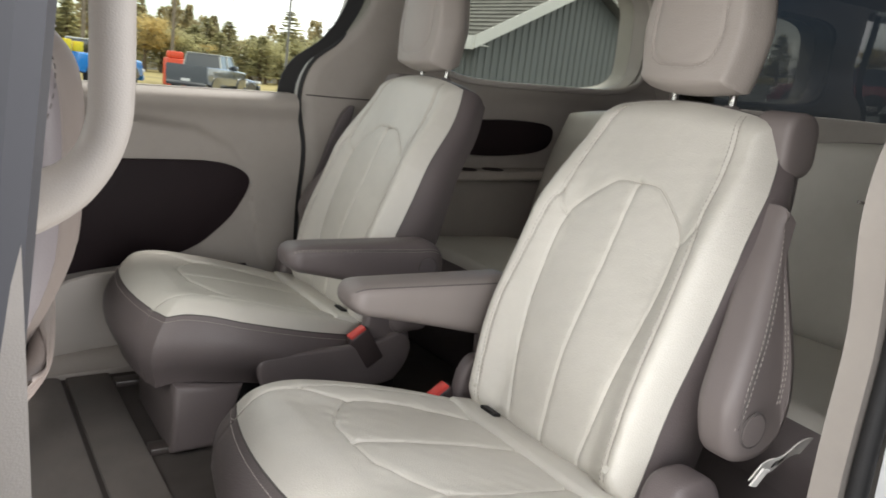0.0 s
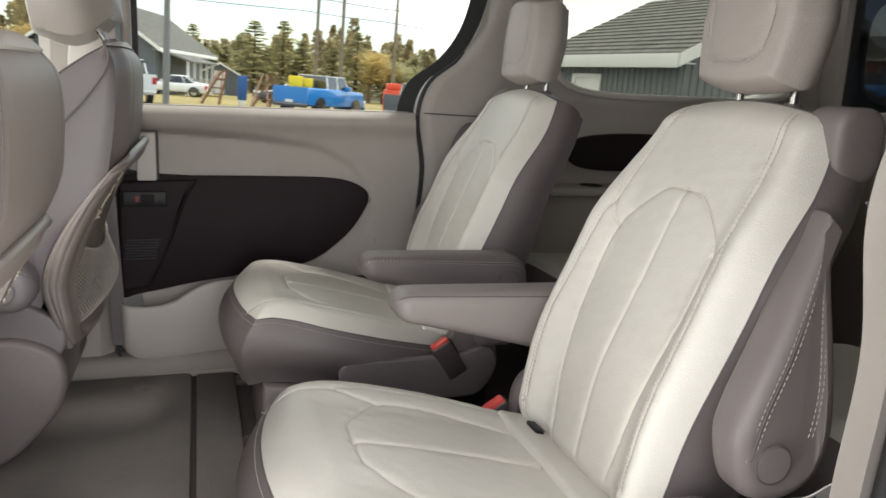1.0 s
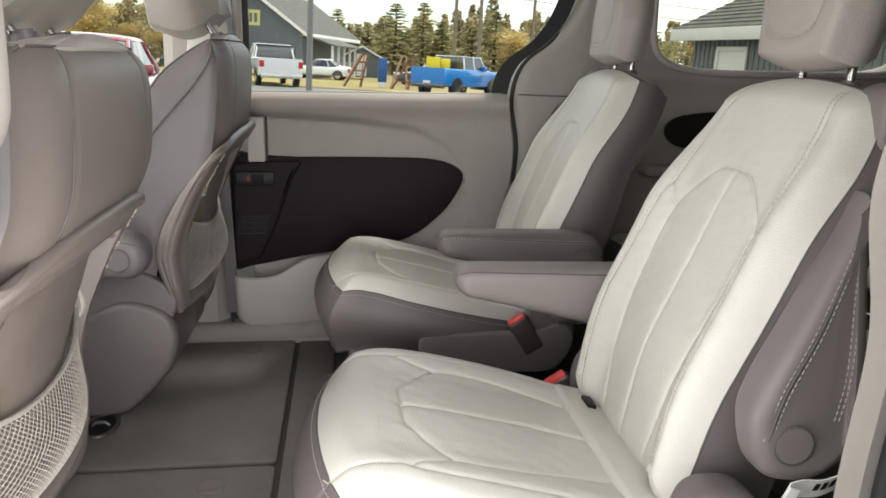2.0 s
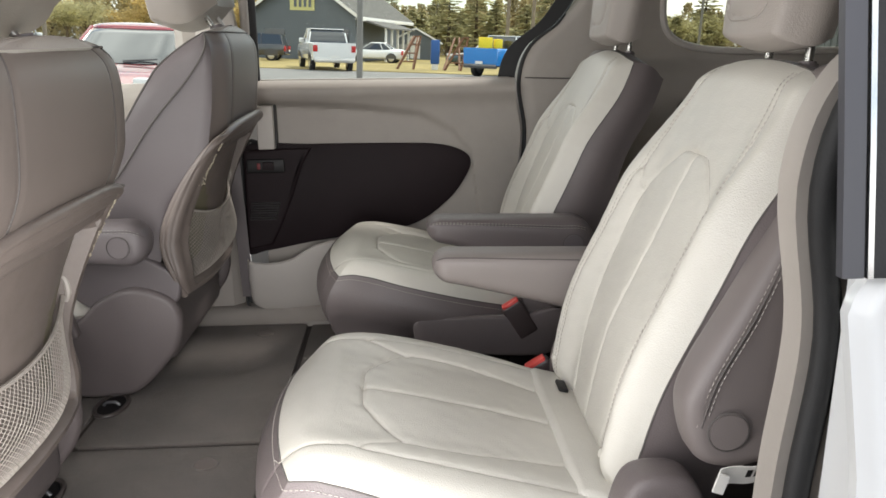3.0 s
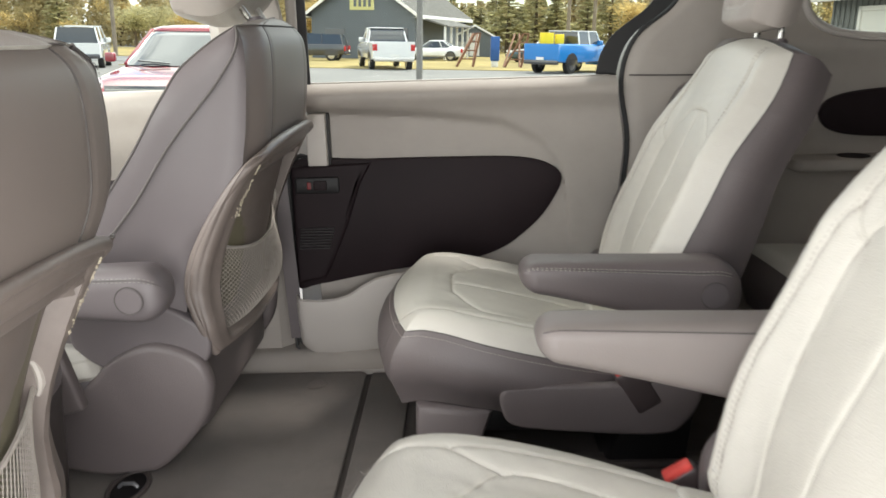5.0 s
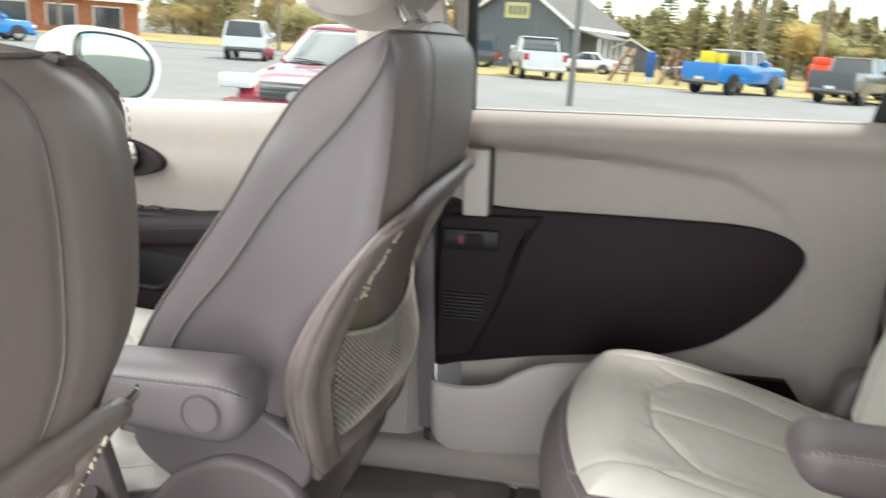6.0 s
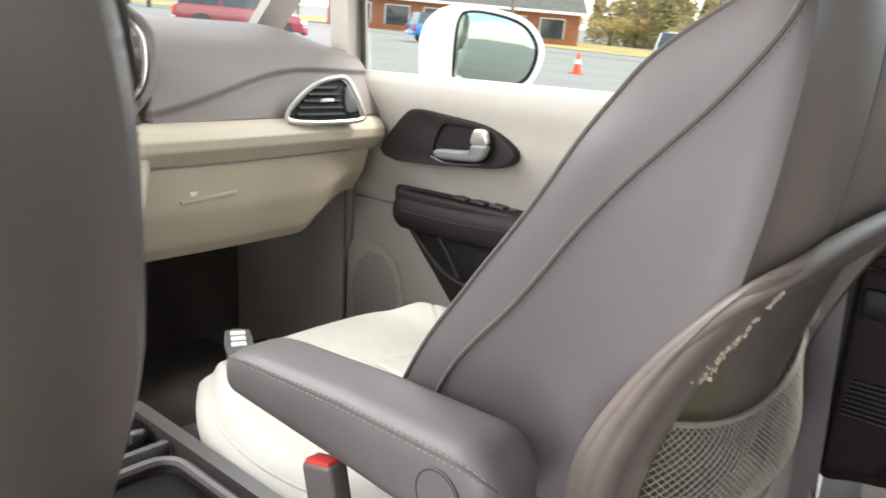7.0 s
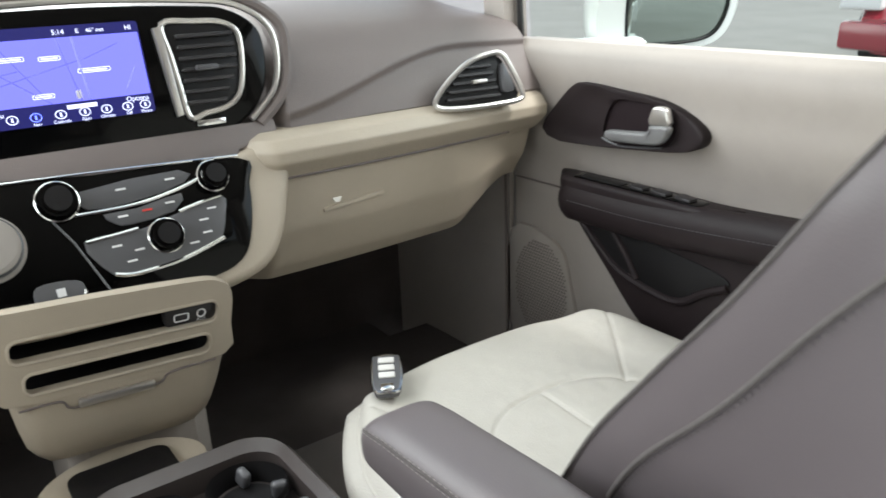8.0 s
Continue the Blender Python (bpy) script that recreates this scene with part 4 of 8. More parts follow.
        part("collar", disc((1.120, yb + dy, 1.172), (0.05, 0, 1), 0.014, 0.014, 20, 0.003), TAUPE_DK, post)
    # inboard armrest
    ya = s * 0.142
    pa = PaddedArm([(0.628, 0.795, 0.846), (0.68, 0.784, 0.846), (0.80, 0.754, 0.844), (0.92, 0.722, 0.842), (0.998, 0.722, 0.842)], ya, 0.045, 0.030, 0.055)
    # Same vinyl on both chairs; the doorway's light is put into the colour.
    arm = part("armrest", pa.mesh(), TAUPE_DK if s > 0 else ARM_LIT, t, "taupe vinyl folding armrest")
    for a in ((0.62, 0.50) if s > 0 else ()):
        part("stitching", stitches(pa.row(-1, a, 0.640, 0.975)), THREAD, arm)
    part("seam", tube(pa.row(-1, 0.56 if s > 0 else 0.75, 0.636, 0.975, 0.0), 0.0011, 6), SEAM, arm)
    part("pivot_cap", disc((0.945, ya - 0.0425, 0.786), (0, -1, 0), 0.022, 0.0035, 28, 0.0015), TAUPE, arm)
    part("cap_ring", tube([(0.945 + 0.0225 * math.cos(a), ya - 0.0456, 0.786 + 0.0225 * math.sin(a)) for a in np.linspace(0, 2 * math.pi, 32, endpoint=False)], 0.0011, 5, True), SEAM, arm)
    part("pivot_arm", box(0.90, 0.99, min(ya, s * 0.20), max(ya, s * 0.20), 0.62, 0.79, 0.02, 3), TAUPE_DK, arm)
    # side shields
    for side in (-1, 1):
        ys = yc + side * 0.252
        sh = part("side_shield", prism(line2([(0.60, 0.592), (0.64, 0.602), (0.78, 0.602), (0.86, 0.606), (0.93, 0.62), (0.955, 0.58), (0.93, 0.525), (0.88, 0.502), (0.70, 0.512), (0.62, 0.525), (0.598, 0.555)], 5, True), "y", min(ys, ys + side * 0.022), max(ys, ys + side * 0.022), 0.007, 3), TAUPE_DK, t, "dark taupe plastic recliner cover")
    # outboard bolster wing with the round recliner cap
    ys = s * 0.660
    wing = line2([(0.894, 0.800), (0.902, 0.845), (0.936, 0.918), (0.972, 1.001), (0.992, 1.052), (1.000, 1.050), (1.012, 0.968), (1.030, 0.855), (1.030, 0.785), (1.006, 0.742), (0.962, 0.726), (0.913, 0.741)], 6, True)

    def leaned(bm):
        for vert in bm.verts:
            q = ramp(vert.co.z, 0.80, 1.08)
            vert.co.y -= s * 0.070 * q
            vert.co.x += 0.055 * q
        return bm
    wg = part("recliner_wing", leaned(prism(wing, "y", min(ys, ys + s * 0.062), max(ys, ys + s * 0.062), 0.020, 5)), LIT_TAUPE, t, "taupe stitched outer wing of the backrest")
    part("recliner_cap", disc((0.945, ys + s * 0.0605, 0.779), (0, s, 0), 0.0235, 0.0035, 32, 0.0015), LIT_TAUPE, wg)
    part("cap_ring", tube([(0.945 + 0.0242 * math.cos(a), ys + s * 0.0622, 0.779 + 0.0242 * math.sin(a)) for a in np.linspace(0, 2 * math.pi, 32, endpoint=False)], 0.0012, 5, True), SEAM, wg)
    part("hinge_cover", prism(line2([(0.822, 0.58), (0.826, 0.64), (0.840, 0.690), (0.866, 0.707), (0.912, 0.703), (0.936, 0.675), (0.945, 0.62), (0.94, 0.575), (0.84, 0.565)], 5, True), "y", min(ys - s * 0.02, ys + s * 0.044), max(ys - s * 0.02, ys + s * 0.044), 0.016, 4), TAUPE_DK, t, "dark taupe rounded hinge cover")
    part("shoulder_cover", prism(rounded(1.080, 1.160, 1.090, 1.186, 0.030), "y", min(s * 0.540, s * 0.608), max(s * 0.540, s * 0.608), 0.012, 3), LIT_TAUPE, t, "taupe shoulder cover beside the headrest")
    for dx in (0.0, 0.010):
        part("stitching", leaned(stitches(smooth_line([(0.908 + dx, ys + s * 0.0600, 0.785), (0.921 + dx, ys + s * 0.0622, 0.84), (0.952 + dx, ys + s * 0.0622, 0.91), (0.982 + dx * 0.7, ys + s * 0.0600, 0.995), (0.993 + dx * 0.4, ys + s * 0.056, 1.04)], 10))), THREAD, wg)
        part("stitching", leaned(stitches(smooth_line([(0.995 - 0.6 * dx, ys + s * 0.058, 1.02), (1.000 - 0.6 * dx, ys + s * 0.0585, 0.95), (1.006 - 0.6 * dx, ys + s * 0.0585, 0.86), (0.998 - 0.6 * dx, ys + s * 0.0585, 0.80)], 10))), THREAD, wg)
    part("wing_seam", leaned(tube(smooth_line([(0.913, ys + s * 0.0612, 0.785), (0.926, ys + s * 0.0620, 0.84), (0.957, ys + s * 0.0620, 0.91), (0.985, ys + s * 0.0600, 0.995), (0.995, ys + s * 0.056, 1.04)], 8), 0.0011, 6)), SEAM, wg)
    # buckle
    bu = part("buckle", moved(box(-0.026, 0.026, -0.014, 0.014, -0.045, 0.045, 0.008, 3), pose(0.842, s * 0.168, 0.592, 0, -32, 0)), BUCKLE, t, "dark brown seat belt buckle")
    part("release_button", moved(box(-0.021, 0.021, -0.012, 0.012, 0.034, 0.0485, 0.004), pose(0.842, s * 0.168, 0.592, 0, -32, 0)), RED, bu, "red release button")
    # recliner hinge at the bottom corner of the backrest
    part("hinge_cover", prism(line2([(0.845, 0.60), (0.85, 0.67), (0.885, 0.70), (0.94, 0.66), (0.96, 0.58), (0.93, 0.53), (0.87, 0.53)], 5, True), "y", s * 0.186 - 0.016, s * 0.186 + 0.016, 0.010, 3), TAUPE_DK, t)
    # legs and base
    part("base_frame", box(0.44, 0.94, yc - 0.20, yc + 0.20, 0.47, 0.535, 0.02, 3), BLACK, t)
    part("front_leg", prism([(0.435, 0.395), (0.54, 0.395), (0.585, 0.53), (0.440, 0.545)], "y", yc - 0.225, yc + 0.10, 0.016, 3), TAUPE_DK, t, "dark taupe plastic front foot")
    part("rear_leg", prism([(0.80, 0.395), (0.96, 0.395), (0.97, 0.49), (0.84, 0.49)], "y", yc - 0.19, yc + 0.19, 0.010), BLACK, t)
    return t


captain_chair(1, "ivory leather captain chair with dark taupe sides, by closed door")
captain_chair(-1, "ivory leather captain chair with taupe wing, in the open doorway")

# the white label hanging on a belt strap beside the doorway chair
lab = thing("belt_label", (0.94, -0.735, 0.740), "white fabric label strap hanging beside the chair", "label")
def strap_at(q, k, lift=0.0):
    return (0.925 + 0.105 * q, -0.742 - 0.014 * k - lift, 0.722 + 0.030 * k + 0.014 * ramp(q, 0.25, 0.7) + 0.003 * math.sin(q * 9))


part("strap", sheet(strap_at, np.linspace(0, 1, 30), np.linspace(0, 1, 6), 0.002), TAGWHITE, lab)
part("fold", sheet(lambda q, k: (0.925 - 0.004 + 0.012 * q, -0.744 - 0.014 * k - 0.004, 0.718 + 0.032 * k - 0.004 * q), np.linspace(0, 1, 6), np.linspace(0, 1, 6), 0.003), TAGWHITE, lab)
for k in range(3):
    a = 0.30 + 0.09 * k
    part("print_bar", sheet(lambda q, w, a=a: strap_at(a + 0.06 * q, 0.42 + 0.40 * w, 0.0006), np.linspace(0, 1, 4), np.linspace(0, 1, 4), 0.0004), BLACK, lab)

# third row, folded low behind the chairs
third = thing("third_row_seat", (1.45, 0.0, FLOOR), "ivory third-row bench with taupe sides", "car seat")
for yc in (-0.42, 0.42):
    c = Pad((1.42, yc, 0.70), (0, 1, 0), (-1, 0, 0.05), (0.05, 0, 1), 0.30, 0.22, square=0.16, crown=lambda x, y: 0.02 * (1 - x * x), nu=40, nv=40)
    q = part("cushion", c.face(), IVORY, third)
    part("cushion_side", c.skirt(lambda x, y: 0.13, 0.014), TAUPE_DK, q)
    bk = Pad((1.75, yc, 0.90), (0, 1, 0), (0.35, 0, 1), (-1, 0, 0.35), 0.30, 0.24, square=0.16, crown=lambda x, y: 0.02 * (1 - x * x), nu=40, nv=40)
    q = part("backrest", bk.face(), IVORY, third)
    part("back_side", bk.skirt(lambda x, y: 0.10, 0.014), TAUPE_DK, q)
part("base", box(1.25, 1.75, -0.68, 0.68, 0.39, 0.60, 0.02), TAUPE_DK, third)


# ---- front seats ----
def front_seat(s, dx, dz, label):
    """A front seat seen mostly from behind; s = 1 passenger, -1 driver; dx and dz shift it in the van."""
    yc = 0.497 if s > 0 else -0.482
    t = thing("front_seat", (-0.25 + dx, yc, FLOOR), label, "car seat", "front seats")

    def X(x):
        return x + dx

    lean = 0.0 if s > 0 else 0.027

    def up(bm):
        return moved(bm, pose(0, 0, dz))
    # side outline of the upholstered back: front edge, rear edge, half width, height
    table = [(-0.215, 0.005, 0.245, 0.64), (-0.185, 0.040, 0.252, 0.74), (-0.150, 0.065, 0.258, 0.845), (-0.085, 0.150, 0.261, 0.94), (-0.018, 0.176, 0.262, 1.03), (0.036, 0.187, 0.260, 1.115), (0.072, 0.190, 0.256, 1.175), (0.104, 0.186, 0.246, 1.213), (0.135, 0.172, 0.222, 1.236)]
    F = smooth_line([(a, b, h) for a, b, h, z in table], 6)
    Z = smooth_line([(z, 0, 0) for a, b, h, z in table], 6)
    N = len(F)

    def ring(i, which):
        xf, xr, hw, z = F[i].x, F[i].y, F[i].z, Z[i].x + dz
        if s > 0:
            xf -= 0.042 * (1 - 0.6 * ramp(z, 1.15, 1.235)) + 0.035 * (1 - ramp(z, 0.66, 0.86))
        xf, xr = xf + lean * ramp(z - dz, 0.98, 1.10), xr + lean * ramp(z - dz, 0.98, 1.10)
        d = xr - xf
        flare = ramp(z - dz, 0.66, 0.80) * (1 - 0.75 * ramp(z - dz, 1.08, 1.23)) * (1 if s > 0 else 0.1)
        pts = []
        if which == "front":
            for k in np.linspace(-1, 1, 25):
                pts.append((X(xf + 0.052 - 0.020 * ramp(abs(k), 0.5, 0.9) - 0.002 * flare), yc + k * hw * (0.90 + 0.19 * flare), z))
        elif which in ("side", "outer"):
            sg = -s if which == "side" else s
            for k in np.linspace(0, 1, 14):
                pts.append((X(xf + 0.032 - 0.002 * flare + (d - 0.052 + 0.002 * flare) * k), yc + sg * (hw * (0.90 + 0.19 * flare + (0.10 - 0.19 * flare) * ramp(k, 0, 0.75)) + 0.006 * math.sin(math.pi * k) - 0.006 * ramp(k, 0.9, 1)), z))
        else:
            for k in np.linspace(-1, 1, 61):
                e = abs(k)
                pts.append((X(xr - 0.085 * (1 - ramp(z - dz, 0.93 - 0.09 * ramp(e, 0.80, 0.94), 0.985 - 0.065 * ramp(e, 0.80, 0.94))) - 0.020 * ramp(e, 0.70, 1.0) ** 1.4 + 0.008 * (1 - e ** 2) - 0.0028 * math.exp(-((e - 0.60) / 0.014) ** 2)), yc + k * (hw - 0.006), z))
        return pts
    bk = part("backrest", loft([ring(i, "front") for i in range(N)], closed=False), IVORY, t, "ivory leather front of the backrest")
    part("inner_side", loft([ring(i, "side") for i in range(N)], closed=False), TAUPE, bk, "taupe vinyl side of the backrest")
    part("outer_side", loft([ring(i, "outer") for i in range(N)], closed=False), TAUPE, bk, "taupe vinyl side of the backrest")
    part("rear_panel", loft([ring(i, "rear") for i in range(N)], closed=False), REAR_LIT, bk, "taupe vinyl upper rear panel, toned lighter for the light on it")
    top = [Vector(p) for p in ring(N - 1, "front")] + [Vector(p) for p in ring(N - 1, "rear")][::-1]
    c = sum(top, Vector()) / len(top)
    part("top_cap", loft([top] + [[c + (p - c) * q + Vector((0, 0, 0.016 * (1 - q * q))) for p in top] for q in (0.95, 0.85, 0.7, 0.4, 0.1)]), GREIGE, bk)
    for sg, nm in ((-s, "side"), (s, "outer")):
        sp = []
        for i in range(10, N - 1):
            pts = ring(i, nm)
            # the seam leaves the front edge low down and meets the rear corner at the top
            k = 0.22 + 0.06 * ramp(i, 10, N * 0.5) + 0.64 * ramp(Z[i].x, 0.98, 1.25) ** 1.4
            q = min(k, 0.99) * 13
            lo = int(q)
            sp.append(Vector(pts[lo]).lerp(Vector(pts[min(lo + 1, 13)]), q - lo) + Vector((0, sg * 0.0012, 0)))
        # Seam and front piping are dark tubes that draw the shade beside them.
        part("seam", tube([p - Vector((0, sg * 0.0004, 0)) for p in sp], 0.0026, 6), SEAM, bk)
        part("stitching", stitches([p + Vector((0.0050, sg * 0.0008, -0.002)) for p in sp], 0.0035, 0.003, 0.0005), SEAM, bk)
        part("front_piping", tube([Vector(ring(i, nm)[0]) for i in range(N)], 0.0022, 6), SEAM, bk)
    for e in (-0.60, 0.60):
        part("rear_seam", tube([Vector(ring(i, "rear")[int(round((e + 1) / 2 * 60))]) + Vector((0.0003, 0, 0)) for i in range(int(N * 0.45), N)], 0.0016, 6), SEAM, bk)
    part("top_piping", tube([Vector(p) + Vector((0.001, 0, 0.001)) for p in ring(N - 1, "rear")], 0.0014, 6), SEAM, bk)

    # hard shell: wraps the lower rear and both sides; raised rim, recessed field
    edge = [(0.60, 0.074), (0.62, 0.070), (0.70, 0.050), (0.735, 0.036), (0.770, 0.028), (0.81, 0.036), (0.847, 0.052), (0.89, 0.076), (0.932, 0.104), (0.975, 0.138), (1.000, 0.160), (1.014, 0.174)]
    rear = [(0.60, 0.075), (0.64, 0.096), (0.70, 0.112), (0.78, 0.130), (0.85, 0.148), (0.92, 0.170), (0.98, 0.192), (1.014, 0.203)]
    zz = np.linspace(0.645, 1.014, 66)
    half = 0.268

    def curve_in(z):
        return 0.62 * max(0.0, lerp_table(z, rear) - lerp_table(z, edge))

    def shell_ring(z):
        xe, xr = lerp_table(z, edge), lerp_table(z, rear)
        xc = xr - curve_in(z)
        hw = half - 0.035 * ramp(0.70 - z, 0, 0.10)
        pts = []
        for k in np.linspace(0, 1, 8):
            pts.append((xe + (xc - 0.016 - xe) * k if xc - 0.016 > xe else xe, -hw - 0.004 * math.sin(math.pi * k)))
        for a in np.linspace(0.1, 1, 6):
            pts.append((max(xe, xc - 0.016) + (xc - max(xe, xc - 0.016)) * math.sin(a * math.pi / 2), -hw + 0.022 * (1 - math.cos(a * math.pi / 2))))
        ym = hw - 0.022
        for k in np.linspace(-1, 1, 57)[1:-1]:
            m = min((1 - abs(k)) * ym / 0.03, (1.014 - z) / 0.034, (z - 0.635) / 0.03)
            dip = 0.042 * ramp(m, 0.75, 1.25)
            pts.append((xr - curve_in(z) * abs(k) ** 2.6 + 0.004 * (1 - k * k) - dip, k * ym))
        left = [(x, -y) for x, y in pts[:14]][::-1]
        return [(X(x), yc + y, z + dz + 0.021 * ramp(z, 0.90, 1.014) * (1 - min(1, abs(y) / ym) ** 3)) for x, y in pts + left]
    rings = [shell_ring(z) for z in zz]
    # the rim's top edge rolls over onto the upholstery
    rings += [[(x - a * (1 - ramp(abs(y - yc), 0.19, 0.25)), yc + (y - yc) * g, z + b * (1 - 0.7 * ramp(abs(y - yc), 0.21, 0.262))) for x, y, z in rings[-1]] for a, b, g in ((0.002, 0.0035, 0.998), (0.005, 0.0055, 0.995), (0.010, 0.0062, 0.988))]
    sh = part("shell", loft(rings, closed=False), SHELL, t, "scuffed taupe plastic shell on the seat back")
    # one bead follows the edge of the shell up one side, across the top and down the other
    way = [Vector(r[0]) for r in rings[:-3]] + [Vector(p) + Vector((-0.002, 0, -0.001)) for p in rings[-3]] + [Vector(r[-1]) for r in rings[:-3][::-1]]
    bead = [way[0]]
    for p in way[1:]:
        if (p - bead[-1]).length > 0.009:
            bead.append(p)
    for _ in range(9):
        bead = [bead[0]] + [(bead[i - 1] + bead[i] * 2 + bead[i + 1]) / 4 for i in range(1, len(bead) - 1)] + [bead[-1]]
    part("rim_bead", tube([p + Vector((-0.002, 0.0055 * ((p.y < yc) - (p.y > yc)), -0.0045)) for p in bead], 0.0086, 12), SHELL, sh, "broad rounded rim of the shell")
    part("pocket_panel", sheet(lambda k, q: (X(lerp_table(0.674 + 0.290 * q, rear) - 0.0385 - curve_in(0.674 + 0.290 * q) * abs(k * 0.83) ** 2.6), yc + k * 0.203 * (1 - 0.10 * abs(2 * q - 1) ** 6), 0.674 + 0.290 * q + dz + 0.018 * q ** 6 * (1 - abs(k) ** 3)), np.linspace(-1, 1, 25), np.linspace(0, 1, 25), 0.004, (-1, 0, 0)), SHELL_DK, sh, "dark olive panel behind the net")

    def field(k, z):
        return Vector((X(lerp_table(z, rear) - 0.036 - curve_in(z) * abs(k * 0.82) ** 2.6), yc + k * 0.20, z + dz))

    def net_pt(k, q):
        zt, zb = 0.842 - 0.040 * (1 - k * k), 0.660
        z = zb + (zt - zb) * q
        bulge = 0.046 * math.sin(math.pi * min(1, q * 0.85 + 0.12)) * (1 - k * k * 0.8)
        return field(k * 1.08, z) + Vector((0.004 + bulge + 0.006 * abs(k) ** 4 * ramp(q, 0.55, 1.0), 0, 0))
    cords = []
    for d in (-1, 1):
        for a in np.linspace(-1.9, 1.9, 82):
            line = []
            for q in np.linspace(0, 1, 13):
                k = a + d * (q - 0.5) * 0.9
                if abs(k) <= 1:
                    line.append(net_pt(k, q))
            if len(line) > 2:
                cords.append(tube(line, 0.0007, 4))
    net = part("net_pocket", join(*cords), NET, sh, "taupe mesh map pocket")
    tagged(net, kind="stuff")
    part("hem", tube([net_pt(k, 1.0) for k in np.linspace(-1, 1, 40)], 0.0036, 6), NET, sh)
    for k in (-1.0, 1.0):
        p = net_pt(k, 1.0)
        part("hook", tube(smooth_line([p + Vector((0.004, 0, -0.010)), p + Vector((0.010, 0, 0.004)), p + Vector((0.008, 0, 0.026)), p + Vector((0.0, 0, 0.040))], 4), [0.004] * 4 + [0.0055] * 9, 8), TRIM, sh)
    # scuffs where the plastic is rubbed pale along the inboard rim
    rnd = random.Random(7 + s)
    side_in = -1 if s > 0 else 1
    for n in range(110 if s > 0 else 60):
        q = rnd.random()
        if n % 11 == 10:
            z, wide = 0.985 + 0.025 * q, 0.0008
        elif n % 6 == 5:
            z, wide = 0.952 + 0.035 * q, 0.0010
        else:
            z, wide = 0.900 + 0.052 * q, 0.0036 - 0.0018 * q
        off = 0.037 + rnd.gauss(0, wide)
        p = Vector((X(lerp_table(z, rear) + 0.0004 - curve_in(z) * ((half - off) / 0.246) ** 2.6), yc + side_in * (half - off), z + dz))
        r = rnd.uniform(0.0004, 0.0012)
        ln = rnd.uniform(1.0, 3.5)
        blob = [(r * rnd.uniform(0.4, 1.5) * math.cos(a), r * ln * rnd.uniform(0.5, 1.3) * math.sin(a)) for a in np.linspace(0, 2 * math.pi, 9, endpoint=False)]
        part("scuff", moved(prism(blob, "x", -0.006, 0.0006), Matrix.Translation(p) @ pose(0, 0, 0, side_in * rnd.uniform(-8, 40), 0, 0)), SCUFF, sh)
    # headrest, tipped forward
    hr = Pad((X(0.000 + lean), yc, 1.354 + dz), (0, 1, 0), (-0.16, 0, 1), (-1, 0, -0.10), 0.138, 0.105, square=0.2, crown=lambda x, y: 0.02 * (1 - x * x), nu=44, nv=40)
    hd = part("headrest", hr.face(), HEADV, t, "taupe-greige leather headrest")
    part("headrest_rear", hr.skirt(lambda x, y: 0.132, 0.020, shrink=0.86), HEADV, hd)
    for dy in (-0.06, 0.06):
        part("post", tube([(X(0.152), yc + dy, 1.225 + dz), (X(0.085), yc + dy, 1.33 + dz)], 0.006, 12), POSTCHROME, hd, "steel headrest post")
        part("sleeve", disc((X(0.148), yc + dy, 1.240 + dz), (-0.2, 0, 1), 0.017, 0.014, 20, 0.004), TAUPE, hd)
    # cushion
    ycc = s * 0.450
    c0, c1 = Vector((X(-0.630), ycc, 0.672 + dz)), Vector((X(-0.130), ycc, 0.630 + dz))
    cv = (c0 - c1).normalized()
    cn = Vector((0, 1, 0)).cross(cv)
    if cn.z < 0:
        cn = -cn
    cush = Pad((c0 + c1) / 2, (0, 1, 0), cv, cn, 0.290, (c1 - c0).length / 2 + 0.012, width=[(-1, 0.98), (0.35, 1.0), (1, 0.97)], square=0.42,
               crown=lambda x, y: 0.010 * (1 - abs(x) ** 3) + 0.016 * ramp(abs(x), 0.5, 0.8) * (1 - ramp(y, 0.75, 1)),
               bend=lambda y: 0.008 * (1 - y * y) + 0.012 * ramp(y, 0.3, 0.7) - 0.020 * ramp(y, 0.85, 1.0),
               seams=[line2([(-0.50, -0.98), (-0.50, -0.1), (-0.43, 0.14), (-0.25, 0.29), (0, 0.33), (0.25, 0.29), (0.43, 0.14), (0.50, -0.1), (0.50, -0.98)], 5), line2([(0.0, -0.9), (0.0, 0.32)], 3), line2([(0.42, 0.15), (0.62, 0.42), (0.88, 0.82)], 4), line2([(-0.42, 0.15), (-0.62, 0.42), (-0.88, 0.82)], 4)], nu=200, nv=200, groove=0.0026, gw=0.0026)
    cu = part("cushion", cush.face(), IVORY, t, "ivory leather cushion with sewn insert")
    part("cushion_border", cush.skirt(lambda x, y: 0.052, 0.0215, steps=6, shrink=1.0, cap=False), IVORY, cu, "ivory leather border of the cushion")
    part("cushion_side", cush.skirt(lambda x, y: 0.145, 0.018, shrink=0.88), TAUPE, cu, "taupe cushion side")
    part("piping", cush.piping(0.0022), IVORY, cu)
    # inboard armrest
    ya = s * 0.143
    pa = PaddedArm([(X(-0.354), 0.779 + dz, 0.827 + dz), (X(-0.30), 0.774 + dz, 0.836 + dz), (X(-0.15), 0.763 + dz, 0.847 + dz), (X(-0.02), 0.752 + dz, 0.850 + dz), (X(0.034), 0.752 + dz, 0.850 + dz)], ya, 0.044, 0.030, 0.046)
    arm = part("armrest", pa.mesh(), TAUPE, t, "taupe vinyl folding armrest")
